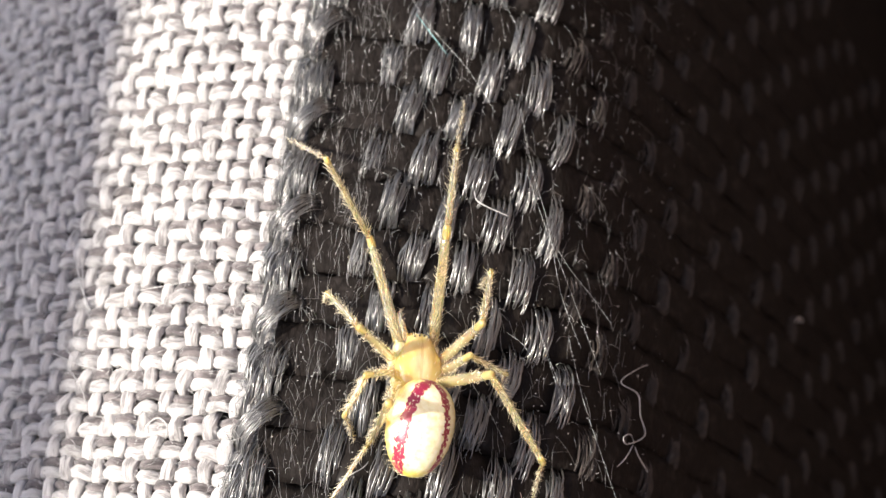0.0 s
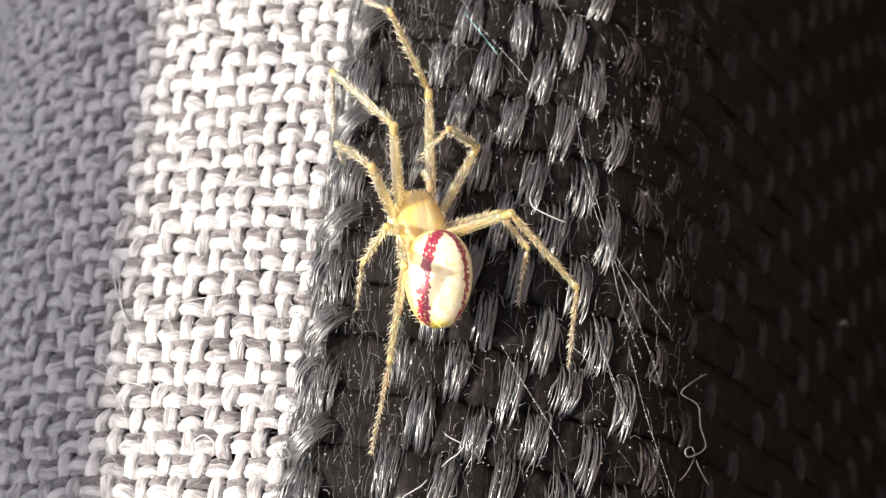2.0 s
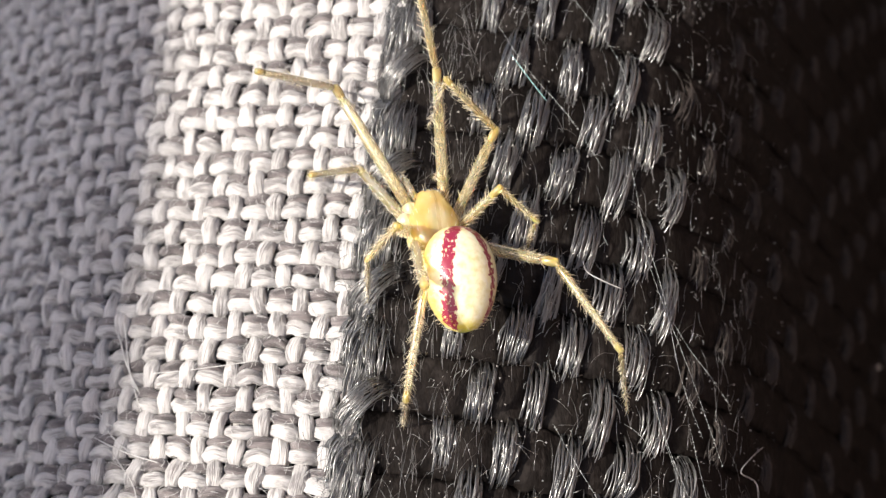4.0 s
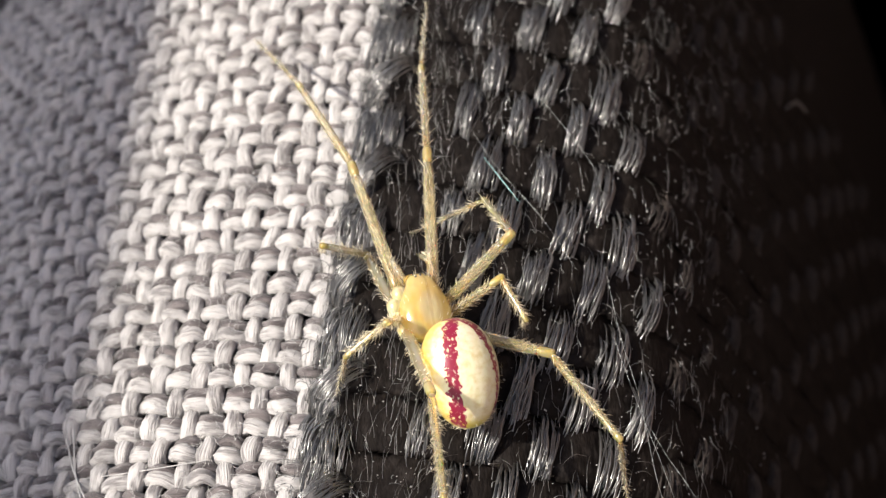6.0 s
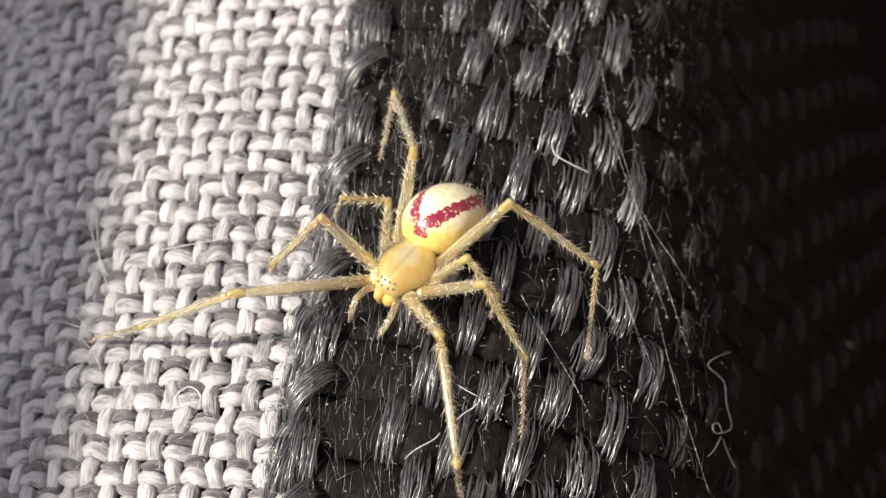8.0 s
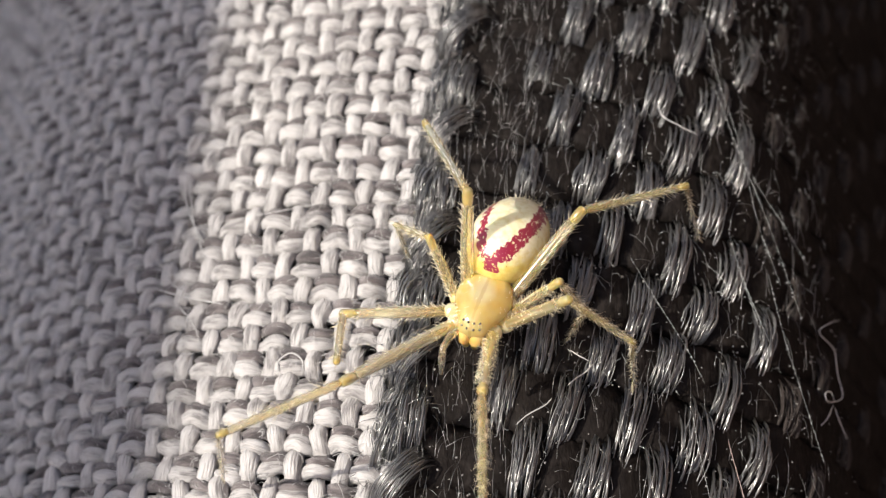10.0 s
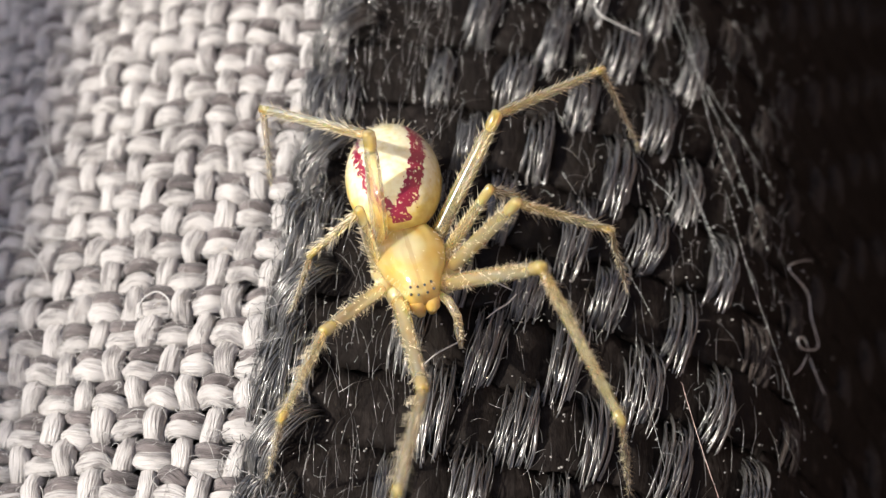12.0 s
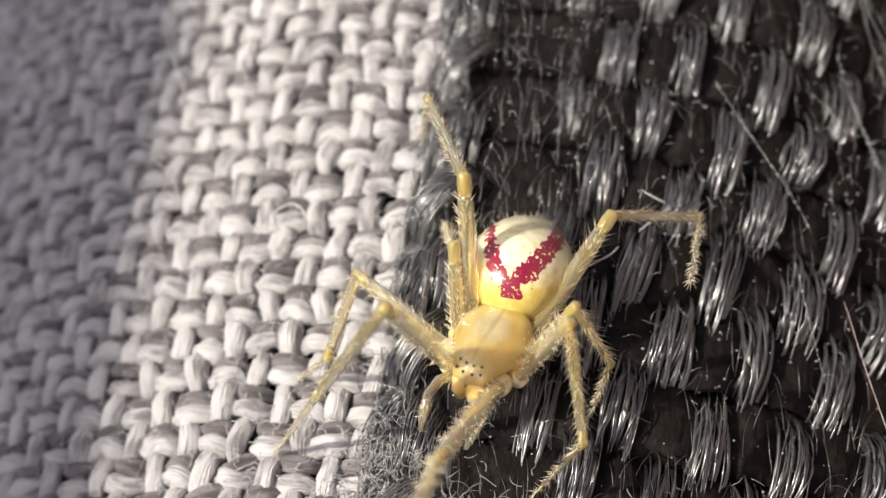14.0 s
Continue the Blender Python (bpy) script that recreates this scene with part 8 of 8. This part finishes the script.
    walk(LEGS["R3"][2], [
        (0, at(2.695, -0.325, 1.183, -74.6, 0, -68.2)), (0.25, at(2.99, -0.67, 1.215, -73, 1.4, -67.7)),
        (0.5, at(2.993, -0.937, 1.243, -70, 0.7, -68)), (0.75, at(2.794, -0.693, 1.07, -73.6, 11.6, -64.8)),
        (1, at(2.573, -0.255, 1.061, -78.7, 10.1, -65.1)), (1.25, at(2.681, -0.653, 0.943, -89.9, -4.9, -65.1)),
        (1.5, at(2.822, -1.059, 0.882, -99.1, -19.9, -62.7)), (1.75, at(3.139, -1.191, 0.556, -115.9, -32.8, -56.2)),
        (2, at(3.473, -1.2, 0.272, -135.4, -42.4, -45.3)), (2.25, at(3.162, -0.867, 0.599, -100.2, -22.3, -50.2)),
        (2.5, at(2.578, -0.424, 1.208, -59.5, -11.5, -43.2)), (2.75, at(2.756, -0.46, 1.319, -66.7, -4.2, -40)),
        (3, at(2.845, -0.436, 1.365, -72, -0.9, -38.9)), (3.5, at(2.834, -0.533, 1.29, -82, -3.9, -39.4)),
        (4, at(2.848, -0.625, 1.163, -93, -8.1, -39.1)), (4.5, at(2.894, -0.727, 1.035, -103.9, -11.7, -38.3)),
        (5, at(2.956, -0.843, 0.954, -112.9, -13.4, -37.5)), (5.5, at(3.018, -0.951, 0.967, -118.3, -12.9, -37.8)),
        (5.75, at(2.836, -1.004, 1.049, -93.6, -10.8, -37.9)), (6, at(2.563, -0.971, 1.18, -63.8, -11.3, -38.2)),
        (6.15, at(2.554, -0.92, 0.95, -67.8, -7.7, -36.6)), (6.3, at(2.497, -0.99, 0.792, -74, -6.2, -36.2)),
        (6.4, at(2.282, -1.324, 1.139, -74.2, -11.2, -37.6)), (6.5, at(2.09, -1.652, 1.453, -73.1, -16.2, -39.2)),
        (6.6, at(2.885, -1.898, 0.752, -61.9, -5.4, -33.2)), (6.7, at(3.345, -1.147, -0.016, -69.5, -15.3, -36.9)),
        (6.85, at(3.049, -0.641, 0.175, -66.5, -10.3, -34.6)), (7, at(2.606, 0.115, 0.693, -62.6, -7.4, -33.1)),
        (7.1, at(2.615, 0.054, 0.686, -64.5, -4.6, -31.7)), (7.2, at(2.646, -0.132, 0.598, -67.6, -1.1, -30.3)),
        (7.35, at(3.197, -0.294, 1.349, -107.4, 8.2, -33.2)), (7.5, at(1.916, -0.723, 2.077, -99.3, -12, -29.9)),
        (7.75, at(2.307, -0.756, 1.383, -96.6, -16.2, -29.4)), (8, at(2.771, -0.822, 0.533, -91.6, -20.4, -29.3)),
        (8.25, at(2.629, -0.961, 0.405, -87.8, -20.2, -29.3)), (8.5, at(2.701, -0.986, 0.385, -87.6, -13.6, -29)),
        (8.75, at(3.008, -0.808, 0.41, -102.7, 3.7, -32.9)), (9, at(2.659, -0.928, 0.677, -101.9, 6.5, -33.5)),
        (9.5, at(2.876, -1.108, 0.713, -102.8, 5.4, -33.3)), (10, at(3.064, -1.518, 0.589, -100.5, 0.3, -32.3)),
        (10.5, at(3.102, -1.995, 0.402, -98.6, -8.8, -31)), (11, at(2.997, -2.329, 0.217, -101.2, -18.3, -29.1)),
        (11.5, at(2.946, -2.36, 0.061, -108.6, -20.6, -28.3)), (11.75, at(2.531, -1.372, 0.381, -92.8, -18.8, -28.4)),
        (12, at(2.168, -0.316, 0.953, -73.1, -19.1, -28.4)), (12.25, at(2.184, -0.165, 1.112, -72.4, -14.1, -26.8)),
        (12.5, at(2.206, -0.108, 1.169, -75.1, -10.8, -25.8)), (12.75, at(2.294, -0.188, 1.146, -87, -11.8, -25.9)),
        (13, at(2.295, -0.545, 1.2, -93.6, -15.3, -25.7)), (13.25, at(2.541, -1.06, 1.026, -104.8, -20.5, -24.3)),
        (13.5, at(2.693, -1.535, 0.748, -116.2, -27, -20.9)), (13.75, at(2.39, -1.804, 0.67, -117.6, -29.8, -19.2)),
        (14, at(1.953, -2.033, 0.705, -119.9, -33.9, -16.5)),
    ])
    walk(LEGS["R4"][0], [
        (0, at(0.6, -0.5, -0.25, 69.6, 0, -112.4)), (0.25, at(0.6, -0.5, -0.25, 63.5, 3.8, -114.3)), (0.5, at(0.6, -0.5, -0.25, 57.1, 7.8, -116.9)),
        (0.75, at(0.6, -0.5, -0.25, 41.4, 14.1, -123.9)), (1, at(0.6, -0.5, -0.25, 27.8, 17, -129.6)),
        (1.25, at(0.6, -0.5, -0.25, 52.6, 9.1, -123.2)), (1.5, at(0.6, -0.5, -0.25, 75.2, -2, -120.3)),
        (1.75, at(0.6, -0.5, -0.25, 70, -4.9, -119.2)), (2, at(0.6, -0.5, -0.25, 61.8, -6, -118.6)), (2.25, at(0.6, -0.5, -0.25, 50.3, -1.2, -122.7)),
        (2.5, at(0.6, -0.5, -0.25, 40.1, 2.8, -127.3)), (2.75, at(0.6, -0.5, -0.25, 35, 0.3, -123.8)), (3, at(0.6, -0.5, -0.25, 32, -1.8, -120.4)),
        (3.5, at(0.6, -0.5, -0.25, 28.5, -1.5, -121)), (4, at(0.6, -0.5, -0.25, 25.6, -0.8, -122.4)), (4.5, at(0.6, -0.5, -0.25, 23.6, -0.1, -124.1)),
        (5, at(0.6, -0.5, -0.25, 22.8, 0.6, -125.7)), (5.5, at(0.6, -0.5, -0.25, 23.4, 1, -126.6)), (5.75, at(0.6, -0.5, -0.25, 25.6, 0.7, -125.9)),
        (6, at(0.6, -0.5, -0.25, 27.7, -0.4, -123.8)), (6.15, at(0.6, -0.5, -0.25, 24.7, -0.3, -124.1)),
        (6.3, at(0.6, -0.5, -0.25, 21.4, 2.4, -131.1)), (6.4, at(0.6, -0.5, -0.25, 18.7, 6.1, -141.7)),
        (6.5, at(0.6, -0.5, -0.25, 15.6, 8.3, -149.3)), (6.6, at(0.6, -0.5, -0.25, 14.7, 5.3, -137.1)),
        (6.7, at(0.6, -0.5, -0.25, 14.1, 2.5, -125.9)), (6.85, at(0.6, -0.5, -0.25, 28.7, 7.5, -134.9)),
        (7, at(0.6, -0.5, -0.25, 42.6, 12.6, -140.4)), (7.1, at(0.6, -0.5, -0.25, 22, 9.1, -131.2)), (7.2, at(0.6, -0.5, -0.25, -0.4, 9.2, -126.2)),
        (7.35, at(0.6, -0.5, -0.25, 28.1, 18.1, -142.1)), (7.5, at(0.6, -0.5, -0.25, 61.7, 16.9, -141.4)),
        (7.75, at(0.6, -0.5, -0.25, 43.1, 19.1, -143.9)), (8, at(0.6, -0.5, -0.25, 23.4, 20.4, -146.9)),
        (8.25, at(0.6, -0.5, -0.25, 42.2, 20.7, -147.3)), (8.5, at(0.6, -0.5, -0.25, 63, 15.5, -144.5)),
        (8.75, at(0.6, -0.5, -0.25, 62.1, 10.2, -141.5)), (9, at(0.6, -0.5, -0.25, 61.5, 6.7, -139.6)),
        (9.5, at(0.6, -0.5, -0.25, 65.5, 6.9, -139.7)), (10, at(0.6, -0.5, -0.25, 72.1, 8.3, -140.2)),
        (10.5, at(0.6, -0.5, -0.25, 79.2, 9.8, -140.4)), (11, at(0.6, -0.5, -0.25, 84.2, 11.2, -140.6)),
        (11.5, at(0.6, -0.5, -0.25, 85.3, 14.2, -140.8)), (11.75, at(0.6, -0.5, -0.25, 81.8, 16.2, -141.1)),
        (12, at(0.6, -0.5, -0.25, 77.9, 18.1, -141.5)), (12.25, at(0.6, -0.5, -0.25, 74.9, 18.3, -141.6)),
        (12.5, at(0.6, -0.5, -0.25, 69.2, 18, -141.5)), (12.75, at(0.6, -0.5, -0.25, 55, 18.4, -141.8)), (13, at(0.6, -0.5, -0.25, 44, 17.7, -141.1)),
        (13.25, at(0.6, -0.5, -0.25, 63.4, 10.8, -137.4)), (13.5, at(0.6, -0.5, -0.25, 81.1, 7.5, -136.9)),
        (13.75, at(0.6, -0.5, -0.25, 73.7, 8.2, -137.1)), (14, at(0.6, -0.5, -0.25, 64.2, 4.5, -135.3)),
    ])
    walk(LEGS["R4"][1], [
        (0, at(1.662, -0.938, 2.843, -15.2, 0, -140.4)), (0.25, at(1.863, -1.286, 2.696, -13.8, 0.4, -138.9)),
        (0.5, at(2.03, -1.645, 2.495, -11.6, 0.5, -138.1)), (0.75, at(2.357, -2.321, 1.868, -16.4, -1, -143.3)),
        (1, at(2.563, -2.708, 1.221, -21.8, -3.2, -148.7)), (1.25, at(2.051, -1.947, 2.337, -28.4, 1.9, -139.2)),
        (1.5, at(1.386, -0.829, 2.938, -22, 6, -129.3)), (1.75, at(1.714, -0.821, 2.84, -19.9, 4.6, -133.2)),
        (2, at(2.117, -0.98, 2.641, -18, 3.5, -136.7)), (2.25, at(2.402, -1.594, 2.289, -17.7, 1.9, -141.8)),
        (2.5, at(2.545, -2.111, 1.874, -17.3, 0.2, -147.1)), (2.75, at(2.839, -2.014, 1.643, -11.3, -0.3, -149.8)),
        (3, at(3.041, -1.868, 1.499, -5.2, -0.5, -151.7)), (3.5, at(3.107, -1.959, 1.324, -3, -0.6, -153.3)),
        (4, at(3.126, -2.076, 1.173, -1, -0.6, -154.1)), (4.5, at(3.106, -2.194, 1.07, 1.2, -0.6, -154.6)),
        (5, at(3.062, -2.285, 1.031, 4, -0.5, -155.4)), (5.5, at(3.018, -2.323, 1.062, 7.8, -0.3, -156.9)),
        (5.75, at(2.999, -2.26, 1.178, 12.3, 0.2, -159)), (6, at(3.034, -2.116, 1.284, 16, 1.2, -162.5)),
        (6.15, at(3.087, -2.172, 1.131, 12.5, 1.8, -165.6)), (6.3, at(2.882, -2.557, 0.954, 7.9, 3.1, -174.6)),
        (6.4, at(2.448, -3.024, 0.8, -2.6, 2.7, 173.5)), (6.5, at(2.112, -3.298, 0.629, -12.6, 1.4, 167.7)),
        (6.6, at(2.718, -2.89, 0.584, -20.3, 3.8, 174.3)), (6.7, at(3.173, -2.403, 0.554, -30.2, 10.5, -174.5)),
        (6.85, at(2.506, -2.69, 1.319, -41.7, 22.5, -161.4)), (7, at(1.774, -2.68, 1.932, -43.9, 37.6, -145.8)),
        (7.1, at(2.772, -2.664, 0.972, -48.8, 35.7, -147.9)), (7.2, at(3.265, -2.447, -0.273, -44, 33.4, -150.9)),
        (7.35, at(2.007, -3.095, 1.225, -25.8, 28.9, -163.4)), (7.5, at(0.915, -2.247, 2.532, 3.8, 29.1, -165.9)),
        (7.75, at(1.424, -2.884, 1.878, -9.7, 30.6, -157.6)), (8, at(1.869, -3.286, 0.981, -18.1, 34.2, -146.5)),
        (8.25, at(1.261, -2.981, 1.823, -12.4, 33.4, -151.4)), (8.5, at(0.832, -2.176, 2.583, -3.8, 33.3, -154.8)),
        (8.75, at(1.158, -2.031, 2.62, -3.1, 33.2, -156.8)), (9, at(1.365, -1.918, 2.63, -2.9, 33.2, -156.3)),
        (9.5, at(1.207, -1.776, 2.732, -6.5, 33.8, -151.3)), (10, at(0.898, -1.569, 2.858, -12.5, 34.7, -146.8)),
        (10.5, at(0.572, -1.328, 2.944, -17.7, 35.9, -142.4)), (11, at(0.321, -1.162, 2.971, -19.6, 36.6, -140)),
        (11.5, at(0.145, -1.217, 2.939, -18.5, 36.1, -142)), (11.75, at(0.186, -1.437, 2.887, -19.7, 34.8, -146.8)),
        (12, at(0.249, -1.666, 2.817, -21.9, 33.6, -150.8)), (12.25, at(0.347, -1.796, 2.774, -21.5, 33.9, -149.9)),
        (12.5, at(0.584, -2.01, 2.684, -19.8, 35.1, -146.1)), (12.75, at(1.099, -2.514, 2.316, -17.4, 35.7, -143.8)),
        (13, at(1.547, -2.785, 1.935, -11.8, 35.8, -143)), (13.25, at(1.195, -1.961, 2.649, -18.1, 35, -146.4)),
        (13.5, at(0.637, -1.165, 2.982, -16.9, 35.3, -145.1)), (13.75, at(0.9, -1.489, 2.884, -16.3, 35.1, -145.8)),
        (14, at(1.444, -1.682, 2.713, -14.3, 34.6, -148.7)),
    ])
    walk(LEGS["R4"][2], [
        (0, at(3.695, -3.39, 1.98, -74, 0, -128.1)), (0.25, at(3.972, -3.698, 1.906, -61.6, -10.6, -133.8)),
        (0.5, at(4.194, -4.046, 1.83, -51.8, -17.2, -139)), (0.75, at(4.234, -4.87, 0.936, -52.9, -22.4, -143.1)),
        (1, at(4.096, -5.36, -0.005, -52.9, -28.6, -148)), (1.25, at(3.985, -4.11, 0.767, -61.9, -18.7, -142)),
        (1.5, at(3.834, -2.669, 1.709, -65.9, -8, -137)), (1.75, at(4.036, -2.88, 1.719, -60.3, -15.9, -141.5)),
        (2, at(4.315, -3.219, 1.622, -55.6, -22.1, -145.8)), (2.25, at(4.371, -4.045, 1.284, -54.2, -26.5, -149.2)),
        (2.5, at(4.258, -4.756, 0.894, -54.1, -27.8, -150.3)), (2.75, at(4.466, -4.812, 0.998, -63.4, -8.7, -139.5)),
        (3, at(4.599, -4.762, 1.198, -70.6, 10.4, -132.9)), (3.5, at(4.586, -4.904, 1.151, -67.4, 9.6, -133.2)),
        (4, at(4.567, -5.045, 1.118, -62.8, 6.1, -135)), (4.5, at(4.521, -5.174, 1.141, -57.2, 1.5, -138)),
        (5, at(4.436, -5.277, 1.261, -51.5, -2.7, -141.3)), (5.5, at(4.304, -5.329, 1.511, -47.1, -5.3, -143.7)),
        (5.75, at(4.151, -5.271, 1.881, -49.7, -2.4, -141.2)), (6, at(3.972, -5.146, 2.195, -54.4, 1.5, -138.5)),
        (6.15, at(3.867, -5.299, 1.842, -62.4, -3, -140.8)), (6.3, at(3.163, -5.814, 1.41, -69.9, -11, -143.7)),
        (6.4, at(2.082, -6.3, 0.649, -78.7, -30.6, -147.6)), (6.5, at(1.445, -6.449, -0.09, -106.7, -49, -141.4)),
        (6.6, at(2.486, -5.977, -0.559, -113.1, -51.8, -139.6)), (6.7, at(3.75, -5.213, -1.077, -104.9, -48.7, -140.9)),
        (6.85, at(4.086, -4.758, -0.711, -98.5, 1.9, -151)), (7, at(4.265, -3.861, 0.118, -82.3, 24.8, -147.9)),
        (7.1, at(5.156, -3.733, -1.044, -141.3, -6.7, -105.1)), (7.2, at(5.521, -3.91, -2.185, 162.9, -3.5, -94.4)),
        (7.35, at(3.522, -5.744, -0.032, -147.8, 6.5, -110)), (7.5, at(1.618, -5.466, 2.721, -89.6, -21.8, -110.2)),
        (7.75, at(2.923, -5.784, 1.402, -139.6, -2.5, -135.3)), (8, at(4.079, -5.587, 0.134, 177.2, -3.6, -154.3)),
        (8.25, at(3.145, -5.625, 1.231, -130.8, 11.8, -167.3)), (8.5, at(2.341, -5.105, 2.399, -66.8, 10.8, -167.7)),
        (8.75, at(2.547, -5.02, 2.471, -67.7, 5.9, -169.8)), (9, at(2.772, -4.9, 2.49, -70.8, -0.5, -172)),
        (9.5, at(2.966, -4.551, 2.422, -71.3, -4.8, -173.5)), (10, at(3.004, -4.041, 2.27, -68.4, -4.5, -173.3)),
        (10.5, at(2.955, -3.461, 2.133, -62.8, -2, -172.1)), (11, at(2.825, -3.12, 2.084, -60.2, 0.8, -170.4)),
        (11.5, at(2.557, -3.303, 2.092, -67.2, 3.5, -169.3)), (11.75, at(2.418, -3.69, 1.973, -78.4, 4.4, -169.1)),
        (12, at(2.335, -4.007, 1.79, -86, 5.4, -169.1)), (12.25, at(2.469, -4.114, 1.769, -86.3, 7.9, -168.9)),
        (12.5, at(2.85, -4.228, 1.771, -86, 10.1, -168.8)), (12.75, at(3.425, -4.713, 1.514, -66.8, 7.9, -169.7)),
        (13, at(3.806, -5.127, 1.388, -45, 10.5, -167.1)), (13.25, at(3.42, -4.248, 1.808, -43.6, 10.1, -167.5)),
        (13.5, at(2.898, -3.437, 2.198, -46.6, 9.2, -168.4)), (13.75, at(3.119, -3.811, 2.129, -55.3, 10.1, -167.8)),
        (14, at(3.501, -4.174, 2.04, -63.3, 10.1, -167.8)),
    ])


motions()
